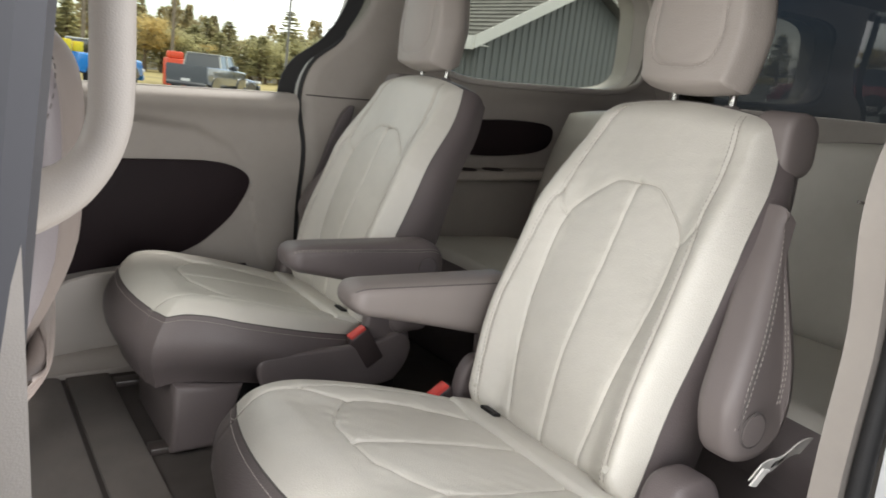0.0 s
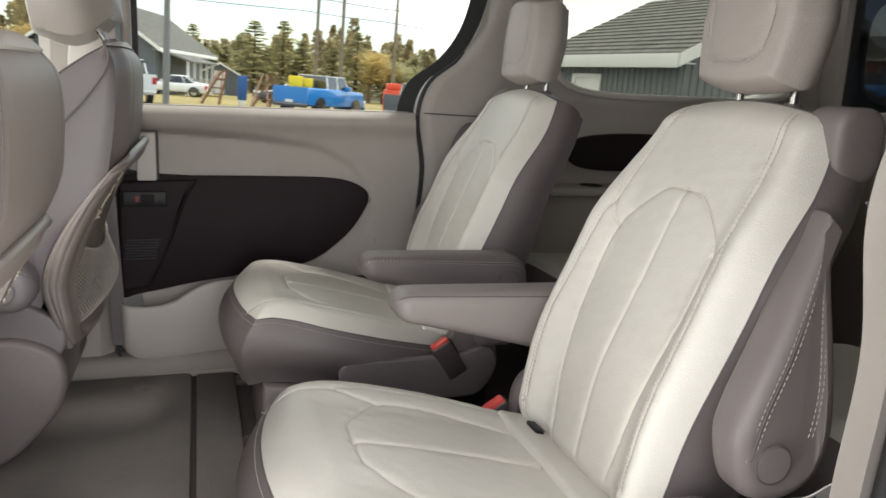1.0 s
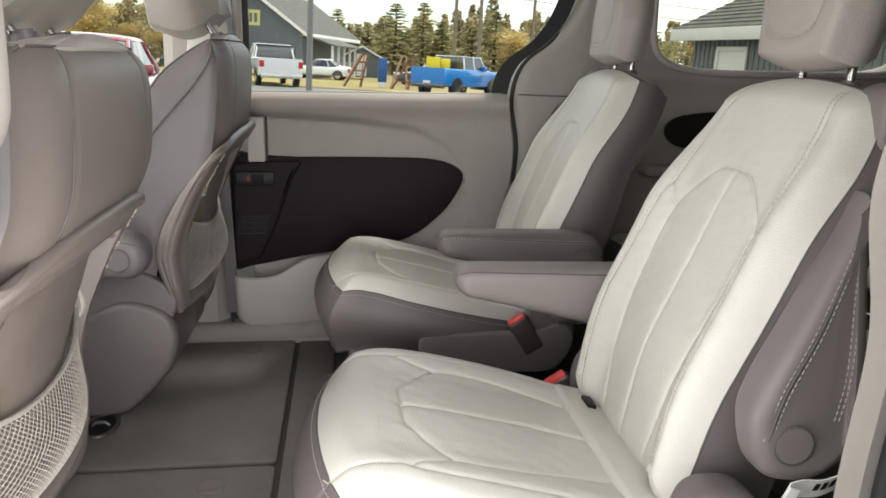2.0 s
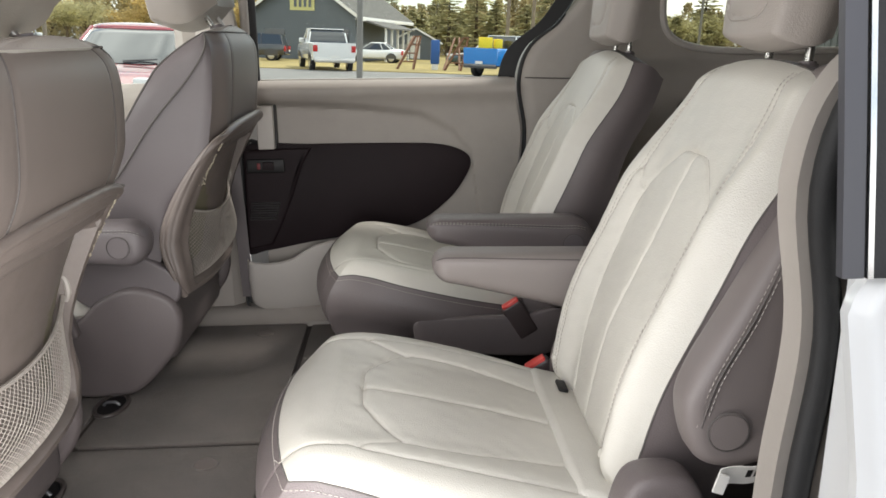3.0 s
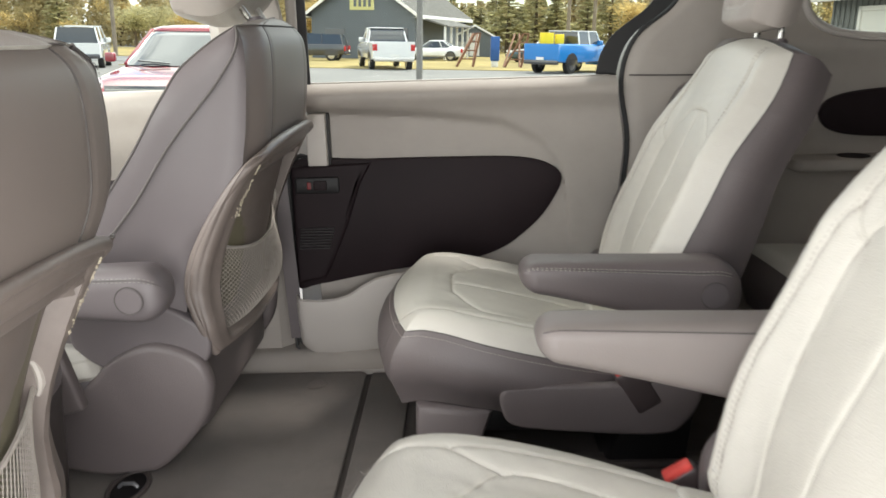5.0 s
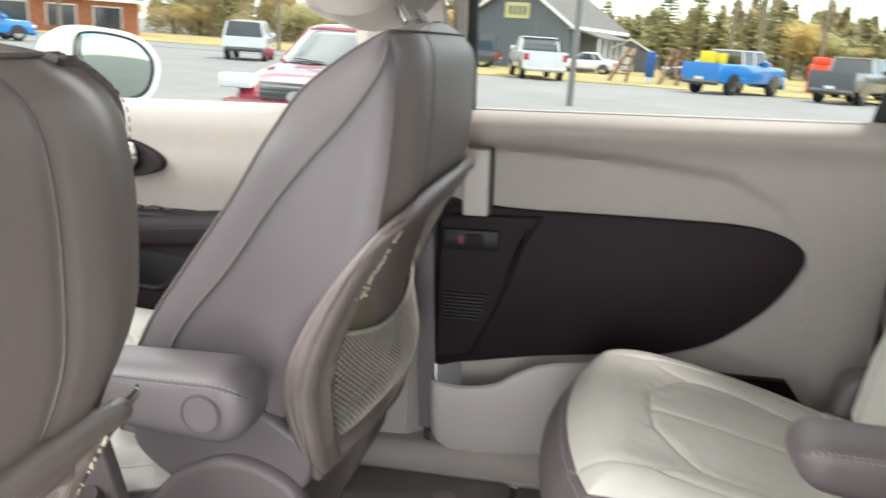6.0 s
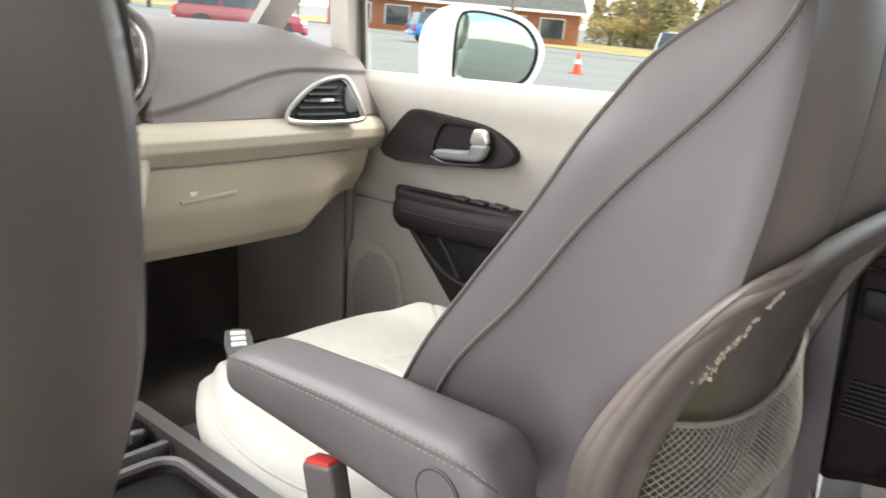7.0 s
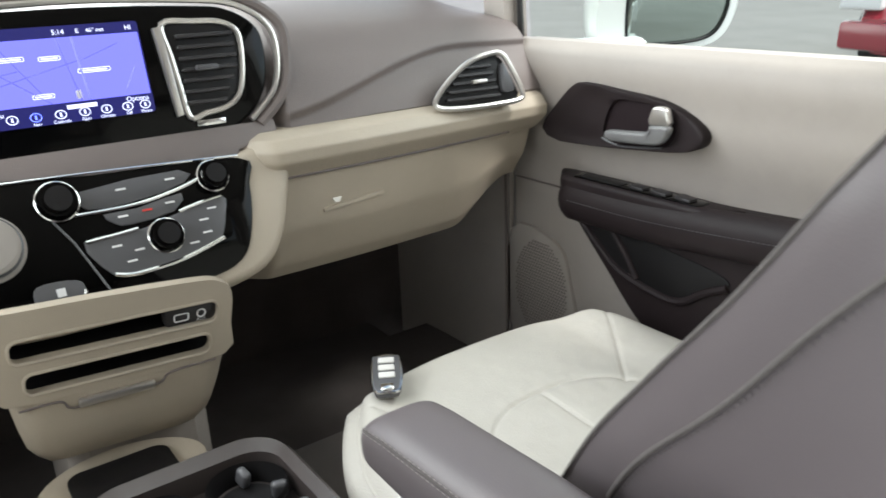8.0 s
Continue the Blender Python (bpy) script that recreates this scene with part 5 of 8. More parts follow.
    for a in (0.60, 0.44):
        part("stitching", stitches(pa.row(-s, a, X(-0.340), X(0.024))), THREAD_DK, arm)
    part("seam", tube(pa.row(-s, 0.52, X(-0.345), X(0.028), 0.0), 0.0011, 6), SEAM, arm)
    part("pivot_cap", disc((X(-0.022), ya - s * 0.0418, 0.799 + dz), (0, -s, 0), 0.0235, 0.0035, 30, 0.0015), TAUPE, arm)
    part("cap_ring", tube([(X(-0.022) + 0.0240 * math.cos(a), ya - s * 0.0446, 0.799 + dz + 0.0240 * math.sin(a)) for a in np.linspace(0, 2 * math.pi, 32, endpoint=False)], 0.0011, 5, True), SEAM, arm)
    part("pivot_arm", box(X(-0.075), X(-0.040), min(ya, s * 0.25), max(ya, s * 0.25), 0.766 + dz, 0.800 + dz, 0.012, 3), TAUPE, arm)
    # side covers down to the floor
    for side in (-1, 1):
        ys = yc + side * 0.248
        part("side_shield", moved(prism(line2([(-0.60, 0.60), (-0.40, 0.585), (-0.20, 0.59), (-0.13, 0.640), (-0.05, 0.672), (0.03, 0.648), (0.058, 0.60), (0.050, 0.54), (0.020, 0.49), (-0.05, 0.42), (-0.10, 0.405), (-0.20, 0.405), (-0.40, 0.46), (-0.58, 0.53)], 5, True), "y", min(ys, ys + side * 0.036), max(ys, ys + side * 0.036), 0.014, 3), pose(dx, 0, 0)), TAUPE_DK, t, "dark taupe plastic seat base cover")
        part("recliner_cover", moved(prism(line2([(-0.20, 0.66), (-0.19, 0.73), (-0.12, 0.76), (-0.03, 0.745), (0.045, 0.70), (0.060, 0.66), (0.03, 0.62), (-0.10, 0.60)], 5, True), "y", min(ys - side * 0.02, ys + side * 0.018), max(ys - side * 0.02, ys + side * 0.018), 0.008, 3), pose(dx, 0, dz)), TAUPE, t)
    part("base_rear", box(X(-0.20), X(0.030), yc - 0.245, yc + 0.245, 0.47, 0.64, 0.03, 3), TAUPE_DK, t)
    for side in (-1, 1):
        part("floor_rail", box(X(-0.55), X(-0.12), yc + side * 0.19 - 0.025, yc + side * 0.19 + 0.025, 0.39, 0.48, 0.008), BLACK, t)
    bu = part("buckle", moved(box(-0.024, 0.024, -0.013, 0.013, -0.12, 0.045, 0.007, 3), pose(X(-0.185), s * 0.122, 0.705, 0, -14, 0)), TAUPE_DK, t, "belt buckle")
    part("release_button", moved(box(-0.020, 0.020, -0.0105, 0.0105, 0.032, 0.0480, 0.004), pose(X(-0.185), s * 0.122, 0.705, 0, -14, 0)), RED, bu, "red release button")
    return t


front_seat(1, 0.0, 0.0, "taupe and ivory passenger seat with scuffed shell and net pocket")
front_seat(-1, -0.062, -0.025, "taupe and ivory driver seat with scuffed shell and net pocket")


# ---- passenger front door ----
fd = thing("front_door", (-0.5, 0.80, 0.43), "closed front passenger door with greige trim and dark armrest", "car door")


def fdoor_y(x, z):
    y = 0.815 - 0.035 * ramp(z, 0.86, 1.0) + 0.012 * ramp(z, 1.085, 1.10)
    y -= 0.012 * math.exp(-((z - 1.06) / 0.04) ** 2)
    y += 0.006 * (1 - ramp(abs(z - 0.826), 0.0, 0.006))
    return y


part("trim_panel", sheet(lambda x, z: (x, fdoor_y(x, z), z), np.linspace(-0.93, -0.06, 90), np.linspace(0.43, 1.100, 90), 0.03), TRIM, fd)
BEZEL = line2([(-0.800, 0.955), (-0.765, 0.995), (-0.728, 1.029), (-0.696, 1.038), (-0.61, 1.032), (-0.531, 1.023), (-0.476, 1.0), (-0.456, 0.977), (-0.484, 0.953), (-0.588, 0.941), (-0.69, 0.933), (-0.764, 0.930), (-0.792, 0.938)], 6, True)
CUP = line2([(-0.652, 0.958), (-0.646, 0.990), (-0.626, 1.015), (-0.58, 1.018), (-0.53, 1.012), (-0.512, 0.998), (-0.508, 0.975), (-0.526, 0.955), (-0.585, 0.948), (-0.640, 0.945)], 6, True)


def round_by(poly, c, n=96):
    """The outline met by n even rays from c, so that two outlines can be joined."""
    out = []
    for a in np.linspace(0, 2 * math.pi, n, endpoint=False):
        d, best = (math.cos(a), math.sin(a)), 0.0
        for (x0, z0), (x1, z1) in zip(poly, poly[1:] + poly[:1]):
            ex, ez = x1 - x0, z1 - z0
            det = ex * d[1] - ez * d[0]
            if abs(det) > 1e-12:
                u = (d[0] * (z0 - c[1]) - d[1] * (x0 - c[0])) / det
                if 0 <= u <= 1:
                    best = max(best, (x0 + u * ex - c[0]) * d[0] + (z0 + u * ez - c[1]) * d[1])
        out.append((c[0] + best * d[0], c[1] + best * d[1]))
    return out


hc = (-0.575, 0.978)
rim_out, rim_cup = round_by(BEZEL, hc), round_by(CUP, hc)
bezel_rings = [[(a, 0.785, b) for a, b in rim_out], [(a, 0.767, b) for a, b in rim_out]]
for q, y in ((0.03, 0.7625), (0.08, 0.7612), (0.25, 0.7608), (0.5, 0.7612), (0.75, 0.7616), (0.94, 0.762), (1.0, 0.7645)):
    bezel_rings.append([(a + (c - a) * q, y + 0.0085 * math.sin(math.pi * q) ** 0.8 * ramp(-a, 0.64, 0.76), b + (d - b) * q) for (a, b), (c, d) in zip(rim_out, rim_cup)])
bezel_rings += [[(a, 0.772, b) for a, b in rim_cup]]
bez = part("handle_bezel", loft(bezel_rings, cap=False), DOORBROWN, fd, "dark scooped door handle bezel")
part("handle_cup", prism([(hc[0] + (a - hc[0]) * 1.01, hc[1] + (b - hc[1]) * 1.01) for a, b in rim_cup], "y", 0.7705, 0.7735), BROWN, bez)
# Paler tube drawn in for the reflection along the bezel's lower edge.
part("cup_edge_glint", tube([(a, 0.7612, b) for a, b in line2([(-0.652, 0.952), (-0.62, 0.9445), (-0.585, 0.946), (-0.53, 0.953)], 6)], 0.0017, 6), GREYKEY, bez)
part("pull_handle", prism(line2([(-0.632, 0.962), (-0.624, 0.971), (-0.58, 0.975), (-0.546, 0.979), (-0.539, 0.990), (-0.506, 0.992), (-0.506, 0.978), (-0.523, 0.961), (-0.57, 0.956), (-0.622, 0.954)], 4, True), "y", 0.740, 0.757, 0.007, 4), HANDLE, bez, "satin grey pull handle")
part("lock_tab", prism(line2([(-0.542, 0.990), (-0.538, 1.014), (-0.528, 1.019), (-0.513, 1.018), (-0.507, 1.008), (-0.506, 0.992)], 3, True), "y", 0.742, 0.755, 0.004, 3), SATIN, bez, "silver lock tab")
part("trim_seam", tube([(x, fdoor_y(x, 0.827) - 0.0065, 0.827) for x in np.linspace(-0.928, -0.70, 14)], 0.0016, 6), DASH, fd)
ARM = line2([(-0.735, 0.842), (-0.72, 0.868), (-0.68, 0.885), (-0.62, 0.890), (-0.42, 0.895), (-0.25, 0.905), (-0.08, 0.915), (-0.08, 0.70), (-0.20, 0.655), (-0.40, 0.640), (-0.52, 0.650), (-0.575, 0.68), (-0.64, 0.745), (-0.71, 0.815)], 5, True)
arm = part("lower_insert", prism(ARM, "y", 0.765, 0.82, 0.008, 3), DOORBROWN, fd, "dark brown door pocket insert")
pad_profile = []
for x in np.linspace(-0.738, -0.08, 40):
    e = math.sqrt(max(0.03, 1 - ((-0.70 - x) / 0.038) ** 2)) if x < -0.70 else 1
    zc, h, d = 0.862 + 0.03 * ramp(x, -0.6, -0.1), 0.036 * e, 0.054 * e
    pad_profile.append([(x, 0.775 - d * (0.5 + 0.5 * math.cos(a)) + 0.0, zc + h * math.sin(a)) for a in np.linspace(0, 2 * math.pi, 16, endpoint=False)])
part("arm_pad", loft(pad_profile), DOORBROWN, arm, "stitched dark brown armrest pad")
part("stitching", stitches([(x, 0.7205, 0.868 + 0.03 * ramp(x, -0.6, -0.1)) for x in np.linspace(-0.69, -0.1, 60)]), GREYKEY, arm)
part("switch_hood", prism(line2([(-0.728, 0.750), (-0.720, 0.736), (-0.68, 0.731), (-0.50, 0.732), (-0.435, 0.735), (-0.412, 0.748), (-0.405, 0.785), (-0.735, 0.785)], 4, True), "z", 0.880, 0.9055, 0.008, 4), DOORBROWN, arm, "dark brown switch housing")
sw = part("switch_plate", prism(rounded(-0.700, -0.440, 0.740, 0.774, 0.010), "z", 0.900, 0.9068, 0.002), GLOSS, arm)
part("pull_cup", prism(rounded(-0.690, -0.595, 0.744, 0.770, 0.009), "z", 0.9062, 0.9076, 0.0005), BLACK, sw)
for x in (-0.565, -0.520, -0.475):
    part("window_switch", moved(box(-0.014, 0.014, -0.010, 0.010, -0.003, 0.0035, 0.002), pose(x, 0.757, 0.9085, 0, 5, 0)), SLATGREY, sw)
POCKET = line2([(-0.705, 0.832), (-0.62, 0.828), (-0.50, 0.815), (-0.41, 0.802), (-0.395, 0.785), (-0.435, 0.765), (-0.475, 0.738), (-0.52, 0.735), (-0.60, 0.752), (-0.65, 0.785)], 5, True)
# Flat black plate takes the place of the shade in a deep pocket.
rec = part("pocket_shade_plate", prism(POCKET, "y", 0.7625, 0.767, 0.001), BLACK, arm)
part("pocket_lip", tube([(a, 0.763, b) for a, b in line2([(-0.705, 0.832), (-0.65, 0.785), (-0.60, 0.752), (-0.52, 0.735), (-0.475, 0.738), (-0.435, 0.765), (-0.395, 0.785)], 6)], 0.007, 8), DOORBROWN, rec)
part("pocket_rib", tube([(-0.625, 0.762, 0.826), (-0.59, 0.760, 0.79), (-0.565, 0.762, 0.75)], 0.006, 8), DOORBROWN, rec)
arm.location.z -= 0.024
dots = bmesh.new()
for k in range(26):
    for j in range(34):
        x, z = -0.935 + 0.0072 * k + 0.0036 * (j % 2), 0.50 + 0.0066 * j
        u, w = (x + 0.845) / 0.075, (z - 0.605) / 0.105
        if u * u + w * w < 1:
            q = 0.8050
            vs = [dots.verts.new((x + 0.0022 * math.cos(a), q, z + 0.0022 * math.sin(a))) for a in np.linspace(0, 2 * math.pi, 6, endpoint=False)]
            top = [dots.verts.new((x + 0.0022 * math.cos(a), q + 0.003, z + 0.0022 * math.sin(a))) for a in np.linspace(0, 2 * math.pi, 6, endpoint=False)]
            dots.faces.new(vs)
            for a in range(6):
                dots.faces.new((vs[a], vs[(a + 1) % 6], top[(a + 1) % 6], top[a]))
sp = part("speaker_grille", prism(line2([(-0.935, 0.715), (-0.80, 0.712), (-0.765, 0.64), (-0.745, 0.56), (-0.76, 0.49), (-0.93, 0.475)], 4, True), "y", 0.806, 0.82, 0.003), TRIM, fd)
tagged(part("grille_holes", dots, DASH, sp), kind="stuff")
part("window_pane", sheet(lambda x, z: (x, 0.835 - 0.09 * ramp(z, 1.09, 1.6), z), np.linspace(-0.905, 0.0, 10), np.linspace(1.09, 1.6, 8), 0.004), PANE, fd).visible_shadow = False
part("belt_seal", box(-0.88, 0.0, 0.808, 0.83, 1.090, 1.100, 0.003), TRIM, fd)
part("window_post", loft([[(x0, 0.775 - 0.09 * k, z), (x0 + 0.055, 0.775 - 0.09 * k, z), (x0 + 0.055, 0.83 - 0.09 * k, z), (x0, 0.83 - 0.09 * k, z)] for k, z, x0 in ((0, 1.085, -0.965), (0.4, 1.25, -0.935), (1, 1.62, -0.80))]), TRIM, fd, "greige window post")
part("post_seal", tube([(-0.900, 0.806, 1.09), (-0.872, 0.772, 1.25), (-0.74, 0.72, 1.60)], 0.006, 6), RUBBER, fd)
part("outer_skin", sheet(lambda x, z: (x, 0.93 + 0.04 * math.sin(math.pi * (z - 0.25) / 0.9), z), np.linspace(-0.98, 0.07, 20), np.linspace(0.25, 1.085, 20), 0.01), PAINT_W, fd)

# driver's front door, closed: it closes the place on that side
dd = thing("front_door", (-0.5, -0.80, 0.43), "closed front driver door with greige trim", "car door")
part("trim_panel", sheet(lambda x, z: (x, -fdoor_y(x, z), z), np.linspace(-0.93, -0.06, 20), np.linspace(0.43, 1.100, 24), -0.03), TRIM, dd)
part("window_pane", sheet(lambda x, z: (x, -0.835 + 0.09 * ramp(z, 1.09, 1.6), z), np.linspace(-0.905, 0.0, 10), np.linspace(1.09, 1.6, 8), 0.004), PANE, dd).visible_shadow = False
part("outer_skin", sheet(lambda x, z: (x, -0.93 - 0.04 * math.sin(math.pi * (z - 0.25) / 0.9), z), np.linspace(-0.98, 0.07, 20), np.linspace(0.25, 1.085, 20), 0.01), PAINT_W, dd)

# ---- passenger wing mirror ----
mr = thing("wing_mirror", (-0.90, 0.90, 1.06), "white wing mirror outside the passenger window", "mirror")
# the mirror's face looks to the rear and inwards to the driver
MM = pose(-0.743, 1.056, 1.155, 0, 5, -24)
GLASSO = line2([(-0.100, -0.072), (-0.104, 0.0), (-0.098, 0.062), (-0.07, 0.078), (0.0, 0.073), (0.06, 0.055), (0.096, 0.018), (0.100, -0.02), (0.082, -0.060), (0.045, -0.076), (-0.03, -0.080), (-0.085, -0.078)], 5, True)
HOUSE = line2([(-0.160, -0.070), (-0.165, 0.0), (-0.145, 0.058), (-0.09, 0.086), (0.0, 0.085), (0.075, 0.067), (0.120, 0.022), (0.124, -0.025), (0.100, -0.074), (0.050, -0.093), (-0.05, -0.095), (-0.14, -0.088)], 5, True)
rings = [[(0.0, a * 0.99 + 0.001, b * 0.98) for a, b in GLASSO]]
n = len(GLASSO)
rings += [[(0.006, a * 1.03, b * 1.03) for a, b in GLASSO]]
for d, g in ((0.004, 0.97), (-0.012, 1.0), (-0.05, 1.0), (-0.085, 0.90), (-0.11, 0.66), (-0.12, 0.30), (-0.122, 0.05)):
    rings.append([(d, -0.03 + (a + 0.03) * g, b * g) for a, b in HOUSE])
part("housing", moved(loft(rings), MM), PAINT_W, mr, "white painted mirror housing")
part("glass", moved(prism([(a * 0.985, b * 0.98) for a, b in GLASSO], "x", 0.0, 0.005, 0.002), MM), MIRRORM, mr, "mirror glass")
part("glass_edge", moved(tube([(0.006, a * 1.0, b * 1.0) for a, b in GLASSO], 0.003, 6, True), MM), BLACK, mr)
part("stalk", loft([[(-0.84 + q + 0.04 * math.cos(a), y, 1.080 + 0.014 * math.sin(a)) for a in np.linspace(0, 2 * math.pi, 16, endpoint=False)] for y, q in ((0.85, 0.0), (0.91, 0.02), (0.98, 0.05))]), PAINT_W, mr)

# ---- the driver's sliding door, slid open along the body ----
od = thing("sliding_door", (1.3, -1.06, 0.35), "open white sliding door with dark tinted window, slid back", "car door")
DX, DY = 0.872, -1.015


def od_y(z):
    return DY - 0.035 * math.sin(math.pi * min(1, max(0, (z - 0.28) / 0.86))) + 0.10 * ramp(z, 1.10, 1.66)


def od_front(z):
    return DX + 0.010 + min(0.016, 0.13 * max(0, 1.03 - z)) + 0.016 * ramp(z, 1.035, 1.066)


part("skin", sheet(lambda q, z: (od_front(z) + q * (1.95 - od_front(z)), od_y(z) + 0.010 * (1 - ramp(q, 0, 0.012)), z), np.concatenate([np.linspace(0, 0.03, 10), np.linspace(0.05, 1, 16)]), np.linspace(0.28, 1.072, 60), 0.010), PAINT_W, od, "white painted door skin")
part("beltline_ledge", loft([[(x, DY - 0.030 - 0.022 * q, 1.040), (x, DY - 0.036 - 0.022 * q, 1.066), (x, DY - 0.022, 1.076), (x, DY, 1.076), (x, DY, 1.040)] for x, q in ((DX + 0.040, 0.0), (DX + 0.052, 1), (1.5, 1), (1.95, 1))]), PAINT_W, od, "white ledge under the window")
part("window_pane", sheet(lambda x, z: (x, od_y(z) - 0.002, z), np.linspace(DX + 0.030, 1.95, 12), np.linspace(1.072, 1.64, 14), 0.006), PANE_DARK, od, "dark tinted window")
part("window_seal", box(DX + 0.034, 1.95, DY - 0.010, DY + 0.010, 1.072, 1.080, 0.003), RUBBER, od)


def post_strip(a, b, depth, proud):
    return loft([[(DX + a - 0.035 * (z - 1.064), od_y(z) + depth, z), (DX + a - 0.035 * (z - 1.064), od_y(z) - proud, z), (DX + b - 0.035 * (z - 1.064), od_y(z) - proud, z), (DX + b - 0.035 * (z - 1.064), od_y(z) + depth, z)] for z in (1.062, 1.15, 1.25, 1.40, 1.55, 1.66)])


part("front_post", post_strip(-0.004, 0.011, 0.004, 0.004), GREYTRIM, od, "satin grey front window post")
part("bright_strip", post_strip(0.0125, 0.0165, 0.002, 0.006), CHROME, od, "bright window strip")
part("dark_strip", post_strip(0.0165, 0.036, 0.002, 0.0045), RUBBER, od)
part("inner_panel", sheet(lambda x, z: (x, DY + 0.065, z), np.linspace(DX + 0.09, 1.95, 6), np.linspace(0.32, 1.06, 6), 0.01), TRIM, od)

# ---- dashboard ----
dash = thing("dashboard", (-1.0, 0.0, 0.60), "two-tone taupe and cream dashboard with touch screen and vents", "dashboard")


# upper dash: from the lip up and forward to the windscreen
def upper(y, q):
    a = ramp(abs(y), 0.20, 0.45)
    bulge = math.exp(-((y - 0.08) / 0.26) ** 2)
    z0 = 1.012 + 0.006 * a
    path = [(-0.800, z0), (-0.818, z0 + 0.035), (-0.845 - 0.01 * a, z0 + 0.085 + 0.02 * bulge), (-0.90, z0 + 0.132 + 0.035 * bulge), (-0.99, z0 + 0.160 + 0.025 * bulge), (-1.12, z0 + 0.165), (-1.32, z0 + 0.150)]
    k = q * (len(path) - 1)
    i = min(int(k), len(path) - 2)
    f = k - i
    p0, p1, p2, p3 = path[max(i - 1, 0)], path[i], path[i + 1], path[min(i + 2, len(path) - 1)]
    c = []
    for d in (0, 1):
        c.append(0.5 * (2 * p1[d] + (p2[d] - p0[d]) * f + (2 * p0[d] - 5 * p1[d] + 4 * p2[d] - p3[d]) * f * f + (3 * p1[d] - p0[d] - 3 * p2[d] + p3[d]) * f ** 3))
    # crease that sweeps from the end vent down to the middle
    zc = 1.020 + 0.075 * ramp(y, 0.22, 0.62)
    crease = 0.016 * (1 - ramp(c[1], zc - 0.004, zc + 0.014)) * ramp(y, 0.18, 0.30)
    bay = 0.045 * (1 - ramp(abs(y + 0.01), 0.268, 0.296)) * ramp(c[1], 1.008, 1.018) * (1 - ramp(c[1], 1.192, 1.212))
    return (c[0] - crease * 0.9 - bay, y, c[1] - 0.05 * ramp(abs(y), 0.62, 0.80) * ramp(q, 0.2, 0.9))


up = part("upper_dash", sheet(lambda y, q: upper(y, q), np.linspace(-0.80, 0.775, 200), np.linspace(0, 1, 110), 0.03, (-0.4, 0, -1)), DASH, dash, "taupe soft upper dashboard")


# cream lip and glovebox below
def lip(y, q):
    path = [(-0.806, 1.016), (-0.782, 1.008), (-0.768, 0.992), (-0.770, 0.975), (-0.790, 0.955), (-0.800, 0.945), (-0.803, 0.93), (-0.813, 0.865), (-0.840, 0.80), (-0.856, 0.778), (-0.90, 0.772)]
    k = q * (len(path) - 1)
    i = min(int(k), len(path) - 2)
    f = k - i
    x = path[i][0] + (path[i + 1][0] - path[i][0]) * f
    z = path[i][1] + (path[i + 1][1] - path[i][1]) * f
    taper = ramp(y, 0.60, 0.76)
    x -= 0.03 * taper * ramp(q, 0.3, 1.0) + 0.03 * ramp(y, 0.35, 0.76) * 0.6
    x -= 0.050 * (1 - ramp(abs(y), 0.185, 0.245))
    return (x, y, z + 0.09 * taper * ramp(q, 0.45, 1.0) * 0.8 - 0.0)


lowd = part("lower_dash", sheet(lambda y, q: lip(y, q), np.linspace(0.195, 0.765, 70), np.linspace(0, 1, 70), 0.03, (-1, 0, 0)), CREAM, dash, "cream lower dashboard with glovebox")
part("glovebox_gap", tube([Vector(lip(y, 0.47)) + Vector((0.001, 0, 0)) for y in np.linspace(0.225, 0.70, 40)], 0.0022, 6), DASH, lowd)
part("glovebox_edge", tube(smooth_line([Vector(lip(0.225, 0.47)), Vector(lip(0.212, 0.55)), Vector(lip(0.206, 0.7)), Vector(lip(0.203, 0.9))], 6), 0.0022, 6), DASH, lowd)
part("glovebox_latch", moved(box(-0.003, 0.006, -0.055, 0.055, -0.004, 0.004, 0.003), pose(-0.812, 0.375, 0.888, 4, 0, 0)), CREAM, lowd)
part("latch_lock", disc((-0.812, 0.345, 0.903), (1, 0, 0.2), 0.011, 0.004, 20, 0.002), CHROME, lowd, "chrome glovebox lock")
part("driver_lower", sheet(lambda y, q: lip(-y, q), np.linspace(0.195, 0.765, 30), np.linspace(0, 1, 30), 0.03, (-1, 0, 0)), CREAM, dash)

part("end_closure", box(-1.34, -0.875, 0.745, 0.803, 0.90, 1.085, 0.01), DASH, dash, "dark end of the dashboard beside the door")

# end vent
VENT = [(0.548, 1.024), (0.575, 1.052), (0.620, 1.082), (0.665, 1.094), (0.690, 1.092), (0.706, 1.066), (0.722, 1.026), (0.714, 1.012), (0.66, 1.008), (0.60, 1.008), (0.556, 1.012)]


def vent_m():
    return pose(-0.780, 0, 0) @ Matrix.Translation((0, 0.63, 1.05)) @ pose(0, 0, 0, 0, -14, -10) @ Matrix.Translation((0, -0.642, -1.05)) @ Matrix.Diagonal((1, 0.93, 0.96, 1)) @ Matrix.Translation((0, 0.030, 0.043))


vo = line2(VENT, 5, True)
vb = part("end_vent", moved(prism([(0.635 + (a - 0.635) * 0.94, 1.048 + (b - 1.048) * 0.93) for a, b in vo], "x", -0.03, -0.006, 0.001), vent_m()), BLACK, dash, "black slatted end air vent")
part("vent_ring", moved(tube([(0.0, a, b) for a, b in vo], 0.0050, 8, True), vent_m()), SATIN, vb, "satin silver vent surround")
